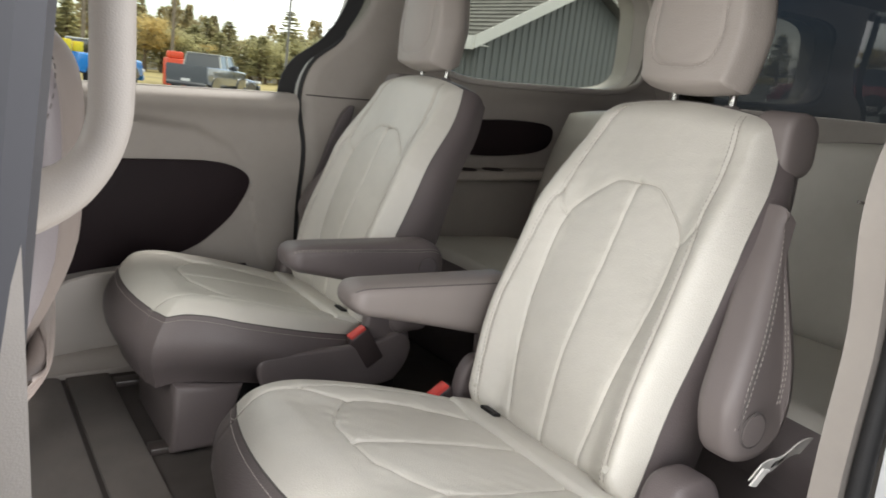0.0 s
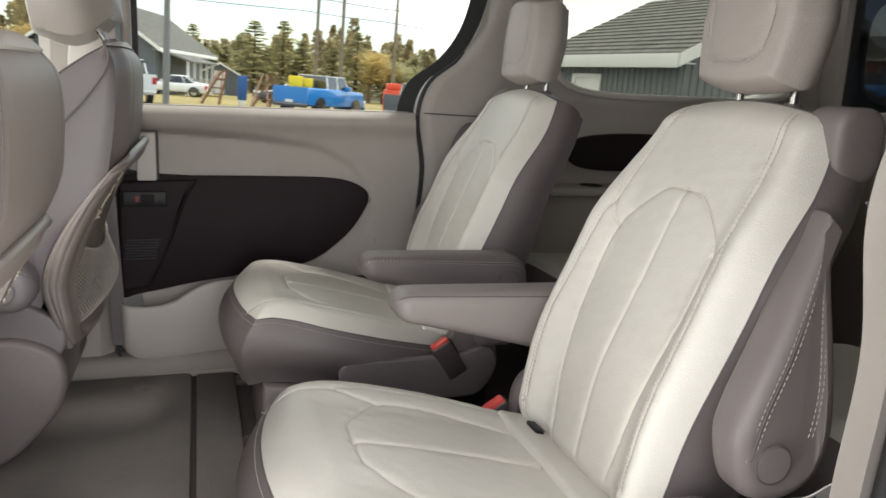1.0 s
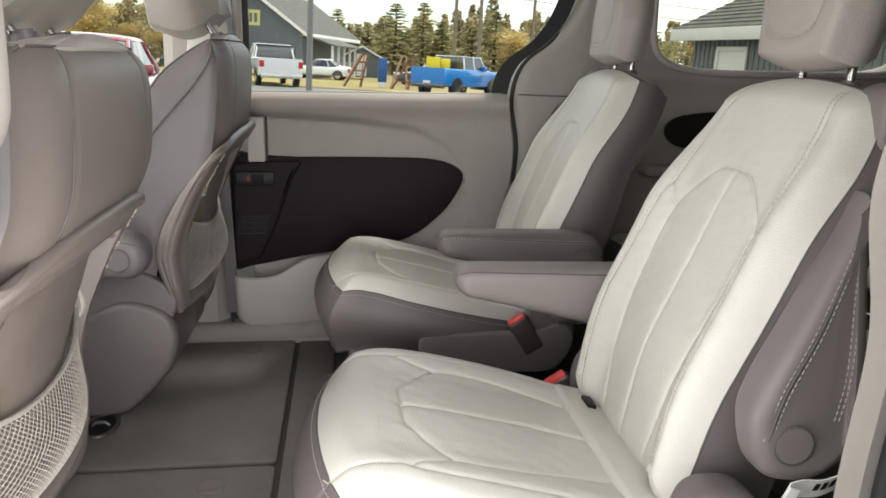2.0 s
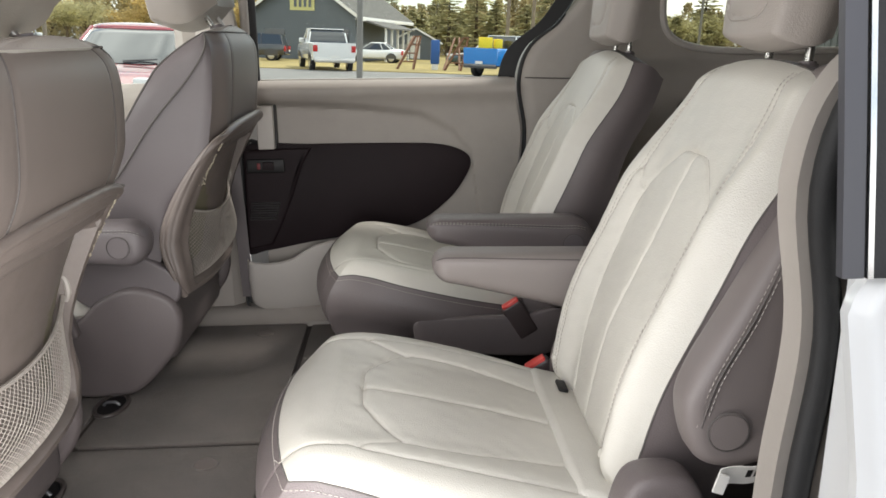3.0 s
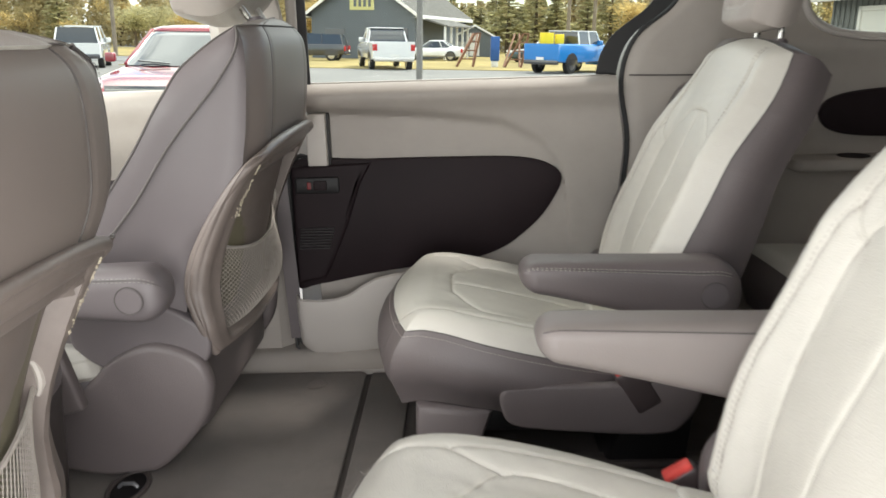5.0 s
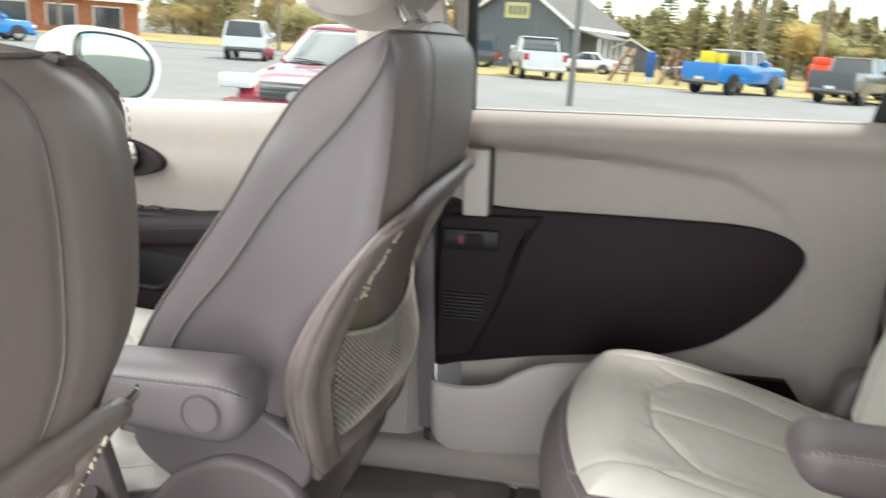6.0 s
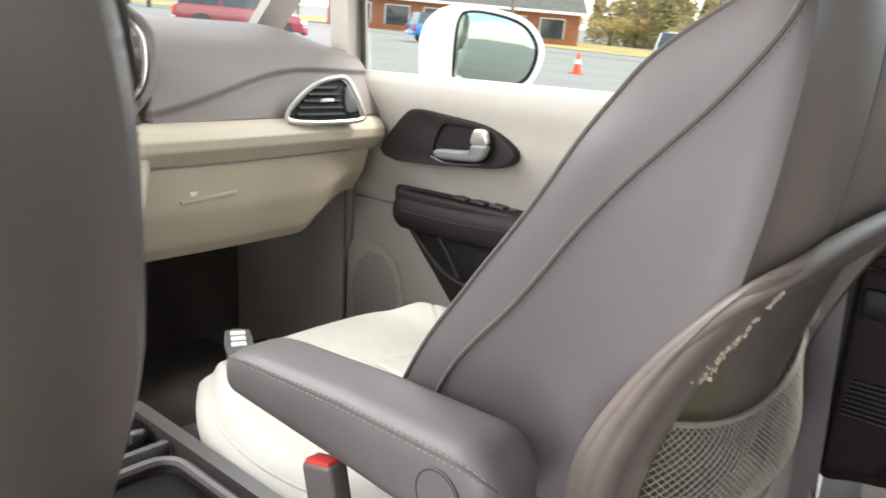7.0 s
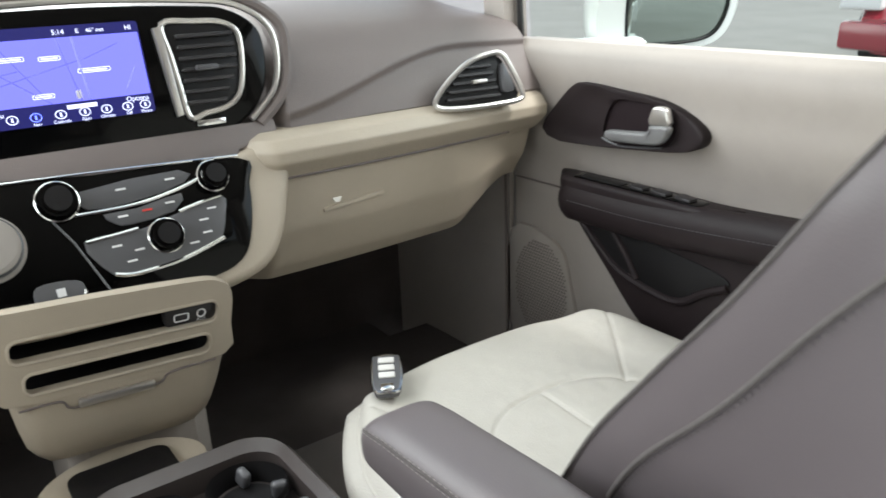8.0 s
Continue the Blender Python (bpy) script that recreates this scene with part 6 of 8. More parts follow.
for k in range(5):
    z = 1.024 + 0.0128 * k
    y0, y1 = 0.566 + max(0, 0.011 * (k - 0.5)) , 0.678 - 0.003 * k
    part("slat", moved(box(-0.010, 0.001, y0 + 0.004, y1, z - 0.0030, z + 0.0030, 0.0012, 1), vent_m()), SLATGREY, vb)
part("vent_tab", moved(box(-0.004, 0.006, 0.622, 0.652, 1.046, 1.053, 0.002), vent_m()), SATIN, vb)
part("vent_wheel", moved(prism(line2([(0.682, 1.03), (0.684, 1.07), (0.692, 1.075), (0.702, 1.05), (0.706, 1.03)], 4, True), "x", -0.012, 0.002, 0.002), vent_m()), GREYKEY, vb)

# centre: screen and upper bezel (tilted back a little)
SM = Matrix.Translation((-0.835, 0, 1.10)) @ pose(0, 0, 0, 0, -12, 0) @ Matrix.Translation((0, 0, -1.10))
bz = part("screen_bezel", moved(prism(line2([(-0.29, 1.165), (-0.26, 1.192), (0.0, 1.200), (0.17, 1.194), (0.225, 1.186), (0.262, 1.160), (0.268, 1.12), (0.255, 1.070), (0.215, 1.032), (0.15, 1.015), (0.0, 1.006), (-0.2, 1.012), (-0.27, 1.05)], 5, True), "x", -0.03, 0.0, 0.005, 3), SM), GLOSS, dash, "black gloss bezel round screen and vents")
part("bezel_trim", moved(tube([(0.0, a, b) for a, b in line2([(-0.26, 1.197), (0.0, 1.207), (0.17, 1.201), (0.238, 1.190), (0.278, 1.160), (0.284, 1.12), (0.270, 1.072), (0.228, 1.034)], 6)], 0.0045, 8), SM), SATIN, bz, "satin silver trim line")
part("screen", moved(prism(rounded(-0.105, 0.100, 1.062, 1.178, 0.004), "x", 0.0005, 0.002), SM), SCREEN_DK, bz, "dark blue screen edge")
part("map", moved(box(0.002, 0.0032, -0.103, 0.098, 1.086, 1.164), SM), SCREEN, bz, "violet-blue navigation map")
for a, b, w in (((-0.103, 1.150), (-0.02, 1.086), 0.0012), ((-0.07, 1.164), (-0.03, 1.10), 0.001), ((-0.103, 1.105), (0.02, 1.135), 0.001), ((0.0, 1.164), (0.014, 1.086), 0.0016), ((0.018, 1.164), (0.024, 1.086), 0.0022), ((0.024, 1.135), (0.070, 1.152), 0.001), ((0.070, 1.095), (0.085, 1.12), 0.001), ((-0.103, 1.12), (-0.05, 1.128), 0.001)):
    part("map_road", moved(tube([(0.0034, *a), (0.0034, *b)], w * 0.6, 4), SM), SCREEN_MID, bz)
for y, z, w in ((-0.055, 1.142, 0.03), (-0.012, 1.140, 0.024), (0.036, 1.122, 0.038), (-0.085, 1.112, 0.02), (-0.028, 1.096, 0.024)):
    lb = part("map_label", moved(tube([(0.0036, a, b) for a, b in rounded(y - w / 2, y + w / 2, z - 0.0024, z + 0.0024, 0.0012, 2)], 0.0004, 4, True), SM), SCREEN_LN, bz)
    part("label_bar", moved(box(0.0034, 0.0038, y - w * 0.40, y + w * 0.40, z - 0.0008, z + 0.0008), SM), SCREEN_LN, lb)
part("map_car", moved(box(0.0034, 0.004, 0.009, 0.015, 1.089, 1.099), SM), WHITEPRINT, bz)


def on_screen(y, z):
    return SM @ Matrix.Translation((0.004, y, z)) @ Matrix(((0, 0, 1, 0), (1, 0, 0, 0), (0, 1, 0, 0), (0, 0, 0, 1)))


for txt, y, z, h in (("5:14", 0.004, 1.170, 0.0085), ("E", 0.026, 1.170, 0.0075), ("46° out", 0.047, 1.170, 0.0070), ("HI", 0.087, 1.170, 0.0085), ("Options", 0.080, 1.081, 0.0085), ("Phone", 0.088, 1.064, 0.0055), ("Off", 0.066, 1.064, 0.0055), ("Climate", 0.040, 1.064, 0.0055), ("Apps", 0.014, 1.064, 0.0055), ("Controls", -0.014, 1.064, 0.0055), ("Nav", -0.042, 1.064, 0.0055), ("Menu", -0.085, 1.079, 0.0085)):
    lettering("screen_text", txt, on_screen(y, z), h, SCREEN_LN, bz)
part("text_bar", moved(box(0.0034, 0.0038, -0.005, 0.030, 1.0775, 1.0825), SM), SCREEN_LN, bz)
for k, y in enumerate((-0.068, -0.042, -0.014, 0.014, 0.040, 0.066, 0.088)):
    part("screen_icon", moved(tube([(0.0036, y + 0.0062 * math.cos(a), 1.0725 + 0.0050 * math.sin(a)) for a in np.linspace(0, 2 * math.pi, 20, endpoint=False)], 0.0005, 4, True), SM), ICON_BLUE if k == 1 else SCREEN_LN, bz)
    part("icon_mark", moved(box(0.0034, 0.0040, y - 0.0011, y + 0.0011, 1.0700, 1.0750), SM), ICON_BLUE if k == 1 else SCREEN_LN, bz)
# centre vent beside the screen
CV = line2([(0.130, 1.171), (0.17, 1.172), (0.208, 1.169), (0.229, 1.156), (0.231, 1.13), (0.224, 1.09), (0.212, 1.066), (0.192, 1.055), (0.165, 1.051), (0.142, 1.048), (0.137, 1.09), (0.133, 1.13)], 4, True)
cvp = part("centre_vent", moved(prism(CV, "x", -0.004, 0.003, 0.001), SM), BLACK, bz, "black slatted centre vent")
part("vent_ring", moved(tube([(0.004, a, b) for a, b in CV], 0.0042, 8, True), SM), SATIN, cvp)
part("vent_bar", moved(prism([(0.116, 1.166), (0.127, 1.168), (0.134, 1.052), (0.125, 1.050)], "x", 0.0, 0.010, 0.002), SM), SATIN, cvp, "satin silver upright vent bar")
for k in range(7):
    z = 1.066 + 0.0145 * k
    part("slat", moved(box(0.002, 0.010, 0.1425, 0.196 + 0.026 * ramp(z, 1.06, 1.12), z - 0.0028, z + 0.0028, 0.0012, 1), SM), SLATGREY, cvp)
part("vent_tab", moved(box(0.008, 0.016, 0.160, 0.192, 1.106, 1.114, 0.003), SM), GREYKEY, cvp)
part("emblem_plate", moved(box(0.0, 0.003, 0.150, 0.190, 1.034, 1.042, 0.001), SM), CHROME, bz)
part("brow", moved(tube([(-0.002, a, b) for a, b in line2([(-0.30, 1.205), (0.0, 1.216), (0.18, 1.210), (0.25, 1.198), (0.296, 1.164), (0.300, 1.12), (0.284, 1.066), (0.24, 1.026)], 6)], 0.008, 8), SM), DASH, bz)

# climate panel below the screen (gloss black, sloping)
CM = Matrix.Translation((-0.758, 0, 0.93)) @ pose(0, 0, 0, 0, -26, 0) @ Matrix.Translation((0, 0, -0.93))
cp = part("climate_panel", moved(prism(line2([(-0.21, 1.018), (0.0, 1.010), (0.19, 1.000), (0.195, 0.96), (0.180, 0.90), (0.155, 0.862), (0.10, 0.848), (0.0, 0.848), (-0.15, 0.862), (-0.22, 0.90)], 4, True), "x", -0.02, 0.0, 0.004), CM), GLOSS, dash, "black gloss climate control panel")
part("cream_surround", moved(prism(line2([(-0.27, 0.97), (-0.10, 0.985), (0.10, 0.985), (0.17, 0.990), (0.196, 1.010), (0.272, 1.020), (0.262, 0.975), (0.243, 0.925), (0.222, 0.880), (0.188, 0.846), (0.12, 0.830), (0.0, 0.826), (-0.16, 0.836), (-0.27, 0.88)], 4, True), "x", -0.05, -0.004, 0.014, 5), CM), CREAM, dash, "cream moulding round the panel")
part("dash_band", moved(prism([(-0.30, 0.98), (0.188, 0.98), (0.200, 1.012), (0.262, 1.024), (0.262, 1.050), (-0.30, 1.050)], "x", -0.045, -0.010, 0.006), CM), DASH, dash, "taupe band above the panel")
part("panel_trim", moved(tube([(0.001, a, b) for a, b in line2([(-0.21, 1.019), (0.0, 1.0115), (0.188, 1.002)], 6)], 0.0017, 6), CM), CHROME, cp)
part("silver_line", moved(tube([(0.002, a, b) for a, b in line2([(-0.03, 0.962), (0.04, 0.962), (0.10, 0.972), (0.14, 0.985)], 5)], 0.0022, 6), CM), CHROME, cp)
for poly, nm in ((line2([(-0.02, 0.990), (0.105, 0.996), (0.108, 0.978), (0.04, 0.966), (-0.015, 0.966)], 2, True), "upper_buttons"), (line2([(0.0, 0.957), (0.04, 0.957), (0.10, 0.966), (0.085, 0.944), (0.03, 0.938), (0.012, 0.942)], 2, True), "middle_buttons")):
    part(nm, moved(prism(poly, "x", 0.0, 0.003, 0.001), CM), GREYKEY, cp)
lower_keys = part("climate_buttons", moved(prism(line2([(-0.03, 0.928), (0.04, 0.930), (0.085, 0.940), (0.150, 0.952), (0.148, 0.925), (0.130, 0.893), (0.08, 0.880), (0.02, 0.876), (-0.008, 0.882)], 3, True), "x", 0.0, 0.004, 0.0015), CM), GREYKEY, cp, "grey climate buttons")
part("button_edge", moved(tube([(0.0045, a, b) for a, b in line2([(0.137, 0.896), (0.08, 0.881), (0.02, 0.876), (-0.006, 0.881)], 5)], 0.0028, 6), CM), CHROME, lower_keys)
part("button_edge", moved(tube([(0.0045, a, b) for a, b in line2([(-0.028, 0.927), (0.01, 0.929), (0.035, 0.931)], 4)], 0.0022, 6), CM), CHROME, lower_keys)
part("button_edge", moved(tube([(0.0045, a, b) for a, b in line2([(0.09, 0.942), (0.12, 0.948), (0.148, 0.952)], 4)], 0.0022, 6), CM), CHROME, lower_keys)
for y, z in ((0.005, 0.915), (0.03, 0.905), (0.018, 0.893), (0.118, 0.925), (0.118, 0.908), (0.098, 0.898), (0.132, 0.938), (0.028, 0.984), (0.09, 0.986), (0.022, 0.950), (0.052, 0.952), (0.082, 0.956)):
    part("button_mark", moved(box(0.003, 0.0046, y - 0.006, y + 0.006, z - 0.0012, z + 0.0012), CM), WHITEPRINT if z != 0.952 else RED, cp)
for y, z, r in ((-0.046, 0.983, 0.021), (0.146, 0.980, 0.018), (0.066, 0.915, 0.019)):
    k = part("knob", moved(join(disc((0.0, y, z), (1, 0, 0), r * 1.12, 0.006, 36, 0.002), disc((0.005, y, z), (1, 0, 0), r, 0.016, 36, 0.004)), CM), GLOSS, cp, "black rotary knob")
    part("knob_ring", moved(tube([(0.004, y + r * 1.14 * math.cos(a), z + r * 1.14 * math.sin(a)) for a in np.linspace(0, 2 * math.pi, 36, endpoint=False)], 0.0016, 6, True), CM), CHROME, k)
    part("knob_cap", moved(disc((0.021, y, z), (1, 0, 0), r * 0.72, 0.0012, 30), CM), BLACK, k)
# rotary shifter and parking brake switch
rs = part("rotary_shifter", moved(join(disc((0.0, -0.130, 0.942), (1, 0, 0), 0.040, 0.010, 44, 0.003), disc((0.008, -0.130, 0.942), (1, 0, 0), 0.033, 0.020, 44, 0.004)), CM), SATIN, cp, "silver rotary shifter dial")
part("dial_grip", moved(tube([(0.016, -0.130 + 0.0335 * math.cos(a), 0.942 + 0.0335 * math.sin(a)) for a in np.linspace(0, 2 * math.pi, 40, endpoint=False)], 0.003, 6, True), CM), GREYKEY, rs)
pb = part("brake_switch", moved(prism(line2([(-0.092, 0.888), (-0.05, 0.886), (-0.042, 0.872), (-0.052, 0.858), (-0.085, 0.856), (-0.098, 0.868)], 4, True), "x", 0.0, 0.005, 0.002), CM), GREYKEY, cp, "parking brake switch")
part("switch_edge", moved(tube([(0.005, a, b) for a, b in line2([(-0.096, 0.866), (-0.085, 0.857), (-0.052, 0.858), (-0.042, 0.872)], 5)], 0.0022, 6), CM), CHROME, pb)
part("switch_mark", moved(box(0.005, 0.0056, -0.074, -0.064, 0.870, 0.880), CM), WHITEPRINT, pb)
part("panel_line", moved(tube([(0.0015, -0.070, 0.985), (0.0015, -0.04, 0.93), (0.0015, -0.012, 0.855)], 0.0016, 6), CM), GREYKEY, cp)

# cream lower stack with two slots
LM = Matrix.Translation((-0.722, 0, 0.78)) @ pose(0, 0, 0, -4, 10, 0) @ Matrix.Translation((0, 0, -0.78))
stack_rings = []
for z, h, x in ((0.615, 0.08, -0.06), (0.635, 0.105, -0.02), (0.665, 0.118, -0.004), (0.70, 0.126, 0.0), (0.756, 0.136, 0.002)):
    stack_rings.append([(x - 0.10, -h, z), (x - 0.02, -h, z), (x - 0.004, -h + 0.012, z), (x, -h + 0.03, z), (x, h - 0.03, z), (x - 0.004, h - 0.012, z), (x - 0.02, h, z), (x - 0.10, h, z)])
SLM = LM @ Matrix.Translation((0, -0.015, 0))
ls = part("lower_centre_panel", moved(loft(stack_rings), SLM), CREAM, dash, "cream lower centre panel with open slots")
slots = [rounded(-0.128, 0.118, 0.807, 0.839, 0.011, 4), rounded(-0.116, 0.108, 0.761, 0.791, 0.010, 4)]
part("slot_plate", moved(pierced(line2([(-0.150, 0.868), (-0.148, 0.80), (-0.138, 0.752), (0.0, 0.750), (0.128, 0.752), (0.136, 0.80), (0.137, 0.846), (0.122, 0.864), (0.08, 0.872), (-0.10, 0.876)], 3, True), slots, -0.010, 0.003), SLM), CREAM, ls, "cream plate with two rounded slots")
for q in slots:
    part("slot_rim", moved(tube([(0.0032, a, b) for a, b in q], 0.0022, 6, True), SLM), CREAM, ls)
# Black back and floors put the shade of the slots into the colour.
part("slot_box", moved(box(-0.085, -0.062, -0.150, 0.150, 0.75, 0.86), SLM), BLACK, ls, "inside of the slots, coloured black for their shade")
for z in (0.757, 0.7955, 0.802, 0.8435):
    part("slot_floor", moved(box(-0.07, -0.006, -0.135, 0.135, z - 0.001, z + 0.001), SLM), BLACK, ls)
part("port_plate", moved(prism(rounded(0.036, 0.104, 0.8075, 0.8385, 0.006), "x", -0.02, -0.004, 0.002), LM), SLATGREY, ls)
for poly, nm in (((0.048, 0.066, 0.814, 0.824), "usb_port"),):
    part(nm, moved(tube([(-0.003, a, b) for a, b in rounded(poly[0], poly[1], poly[2], poly[3], 0.002, 2)], 0.0010, 4, True), LM), WHITEPRINT, ls)
part("aux_port", moved(tube([(-0.003, 0.083 + 0.0055 * math.cos(a), 0.820 + 0.0055 * math.sin(a)) for a in np.linspace(0, 2 * math.pi, 16, endpoint=False)], 0.0011, 4, True), LM), WHITEPRINT, ls)
lettering("port_text", "AUX", LM @ Matrix.Translation((-0.003, 0.083, 0.811)) @ Matrix(((0, 0, 1, 0), (1, 0, 0, 0), (0, 1, 0, 0), (0, 0, 0, 1))), 0.006, WHITEPRINT, ls)
part("drawer_gap", moved(tube([(0.003, a, b) for a, b in line2([(-0.14, 0.742), (-0.095, 0.742), (-0.08, 0.728), (-0.02, 0.728), (0.025, 0.732), (0.04, 0.744), (0.10, 0.747)], 5)], 0.0016, 6), LM), DASH, ls)
part("drawer_pull", moved(box(0.002, 0.010, -0.075, 0.018, 0.729, 0.741, 0.003), LM), SATIN, ls, "satin silver drawer pull")
part("centre_foot", loft([[(-0.98, -0.10, z), (-0.80 + q, -0.095, z), (-0.775 + q, -0.07, z), (-0.775 + q, 0.075, z), (-0.80 + q, 0.10, z), (-0.98, 0.105, z)] for z, q in ((0.385, 0.03), (0.45, 0.0), (0.55, -0.02), (0.66, -0.02))]), TRIM, dash, "greige foot of the stack")

# windscreen, cowl and posts
ws = structure("window_1", sheet(lambda y, q: (-1.36 + 0.72 * q - 0.05 * (1 - (y / 0.8) ** 2), y, 1.135 + 0.53 * q), np.linspace(-0.80, 0.80, 20), np.linspace(0, 1, 12), 0.005, (-0.4, 0, 1)), PANE, "clear windscreen above the dashboard", "window")
ws.visible_shadow = False
structure("trim", tube([(-1.33, -0.8, 1.145), (-1.37, -0.3, 1.155), (-1.37, 0.3, 1.155), (-1.33, 0.62, 1.150), (-1.25, 0.70, 1.160)], 0.018, 8), RUBBER, "black edge strip along the windscreen foot", "trim")
for s in (1, -1):
    structure("trim", loft([[(x - 0.03, s * (y - 0.035), z), (x + 0.03, s * (y - 0.045), z + 0.01), (x + 0.04, s * (y + 0.02), z), (x - 0.02, s * (y + 0.03), z)] for x, y, z in ((-1.28, 0.775, 1.10), (-1.10, 0.765, 1.26), (-0.90, 0.745, 1.42), (-0.66, 0.72, 1.62))]), TRIM, "greige windscreen pillar trim", "pillar")
    structure("trim", loft([[(x - 0.02, s * 0.79, z), (x + 0.02, s * 0.775, z), (x + 0.03, s * 0.84, z), (x - 0.02, s * 0.84, z)] for x, z in ((-1.24, 1.085), (-1.12, 1.092), (-1.0, 1.095), (-0.93, 1.095))]), TRIM, "greige corner trim below the small window", "trim")
structure("trim", box(-1.40, -0.92, 0.832, 0.93, 0.3, 1.085, 0.01), PAINT_W, "white front wing of the van", "car body")
structure("trim", sheet(lambda x, y: (x, y, 1.10 - 0.10 * ((x + 1.36) / -0.9) ** 2), np.linspace(-2.3, -1.40, 10), np.linspace(-0.9, 0.9, 10), 0.02, (0, 0, -1)), PAINT_W, "white bonnet of the van", "car body")

# ---- centre console between the front seats ----
con = thing("centre_console", (-0.35, 0, FLOOR), "taupe centre console with cup holders and open tray", "console")
CO = rounded(-0.622, -0.15, -0.128, 0.128, 0.055, 8)
body = []
for z, g in ((0.40, 0.90), (0.50, 0.95), (0.62, 0.98), (0.655, 1.0), (0.668, 0.985)):
    body.append([(-0.386 + (a + 0.386) * g, b * g, z) for a, b in CO])
part("body", loft(body, cap=False), CONSOLE, con)
rim_in = rounded(-0.592, -0.18, -0.104, 0.104, 0.040, 8)
part("top_rim", loft([[(-0.386 + (a + 0.386) * 0.985, b * 0.985, 0.668) for a, b in CO], [(-0.386 + (a + 0.386) * 0.972, b * 0.92, 0.678) for a, b in CO], [(a, b, 0.672) for a, b in rim_in], [(a, b, 0.640) for a, b in rim_in]], cap=False), CONSOLE, con, "taupe console rim")
part("tray", prism(rim_in, "z", 0.600, 0.640), CONSOLE, con)
part("tray_divider", box(-0.475, -0.462, -0.10, 0.10, 0.635, 0.670, 0.006), GREYKEY, con)
part("open_bin", prism(rounded(-0.445, -0.20, -0.090, 0.090, 0.03), "z", 0.636, 0.645, 0.003), BLACK, con)
part("bin_edge", tube([(a, b, 0.655) for a, b in rounded(-0.452, -0.193, -0.095, 0.095, 0.032)], 0.007, 8, True), TAUPE, con)
for y in (-0.052, 0.052):
    cup = part("cup_holder", loft([[(-0.535 + 0.046 * g * math.cos(a), y + 0.046 * g * math.sin(a), z) for a in np.linspace(0, 2 * math.pi, 32, endpoint=False)] for z, g in ((0.662, 1.06), (0.668, 1.02), (0.655, 0.97), (0.642, 0.90))], cap=False), BLACK, con, "black cup holder")
    part("cup_floor", disc((-0.535, y, 0.6405), (0, 0, 1), 0.037, 0.002), BLACK, cup)
    part("cup_finger", moved(box(-0.010, 0.010, -0.006, 0.006, -0.012, 0.012, 0.005, 3), pose(-0.535 - 0.034, y + 0.008, 0.655, 0, 20, 12)), GREYKEY, cup)
    part("cup_finger", moved(box(-0.010, 0.010, -0.006, 0.006, -0.012, 0.012, 0.005, 3), pose(-0.535 + 0.014, y + 0.034, 0.655, 15, 0, 70)), GREYKEY, cup)
fr = part("front_pocket", loft([[(-0.712 + 0.075 * g * math.cos(a), -0.045 + 0.105 * g * math.sin(a), z) for a in np.linspace(0, 2 * math.pi, 32, endpoint=False)] for z, g in ((0.42, 1.0), (0.60, 1.05), (0.625, 1.0), (0.618, 0.85))]), CREAM, con, "cream front tray of the console")
part("tray_mat", prism(rounded(-0.755, -0.675, -0.11, 0.02, 0.02), "z", 0.619, 0.628, 0.002), BLACK, fr)

# ---- key fob on the passenger cushion ----
kf = thing("key_fob", (-0.578, 0.275, 0.705), "grey and chrome key fob lying on the seat cushion", "key")
KM = Matrix.Translation((-0.572, 0.272, 0.715)) @ pose(0, 0, 0, 0, 9, -31) @ Matrix.Scale(1.0, 4)
part("case", moved(prism(line2([(-0.040, -0.015), (-0.034, -0.019), (0.0, -0.020), (0.034, -0.016), (0.038, 0.0), (0.034, 0.016), (0.0, 0.020), (-0.034, 0.019), (-0.040, 0.015)], 4, True), "z", -0.007, 0.007, 0.004, 3), KM), GREYKEY, kf)
part("rim", moved(tube([(a, b, 0.004) for a, b in line2([(-0.037, -0.014), (0.0, -0.0195), (0.034, -0.015), (0.037, 0.0), (0.034, 0.015), (0.0, 0.0195), (-0.037, 0.014)], 4, True)], 0.0022, 6, True), KM), CHROME, kf)
for x in (-0.026, -0.010, 0.006):
    part("button", moved(box(x - 0.006, x + 0.006, -0.011, 0.011, 0.006, 0.0095, 0.002), KM), TAGWHITE, kf)
part("ring_loop", moved(box(0.022, 0.037, -0.009, 0.009, -0.002, 0.0085, 0.003), KM), CHROME, kf)


# ---- outside ----
ASPHALT = material("worn_asphalt", (0.185, 0.18, 0.172), 0.9, var=0.12, scale=0.25, grain=0.6, grain_scale=60, dirt=0.2)
GRASS = material("dry_lawn", (0.30, 0.235, 0.085), 0.95, var=0.3, scale=0.3, grain=0.6, grain_scale=30, dirt=0.3)
ROAD = material("road_asphalt", (0.17, 0.17, 0.17), 0.9, var=0.12, scale=0.3, grain=0.5, grain_scale=60)
METAL_WALL = material("grey_steel_siding", (0.155, 0.165, 0.165), 0.5, var=0.06, scale=0.6)
SHINGLE = material("grey_shingles", (0.13, 0.125, 0.115), 0.9, var=0.3, scale=3, dirt=0.3)
FASCIA = material("white_fascia_paint", (0.74, 0.73, 0.70), 0.5, var=0.03, scale=2)
SIDING = material("slate_siding", (0.10, 0.115, 0.13), 0.6, var=0.08, scale=1)
SIGNPALE = material("pale_yellow_board", (0.55, 0.52, 0.22), 0.6, var=0.05, scale=2)
SIDING_LT = material("pale_grey_siding", (0.33, 0.34, 0.34), 0.6, var=0.06, scale=1)
BRICKRED = material("reddish_brick", (0.30, 0.115, 0.06), 0.85, var=0.2, scale=2)
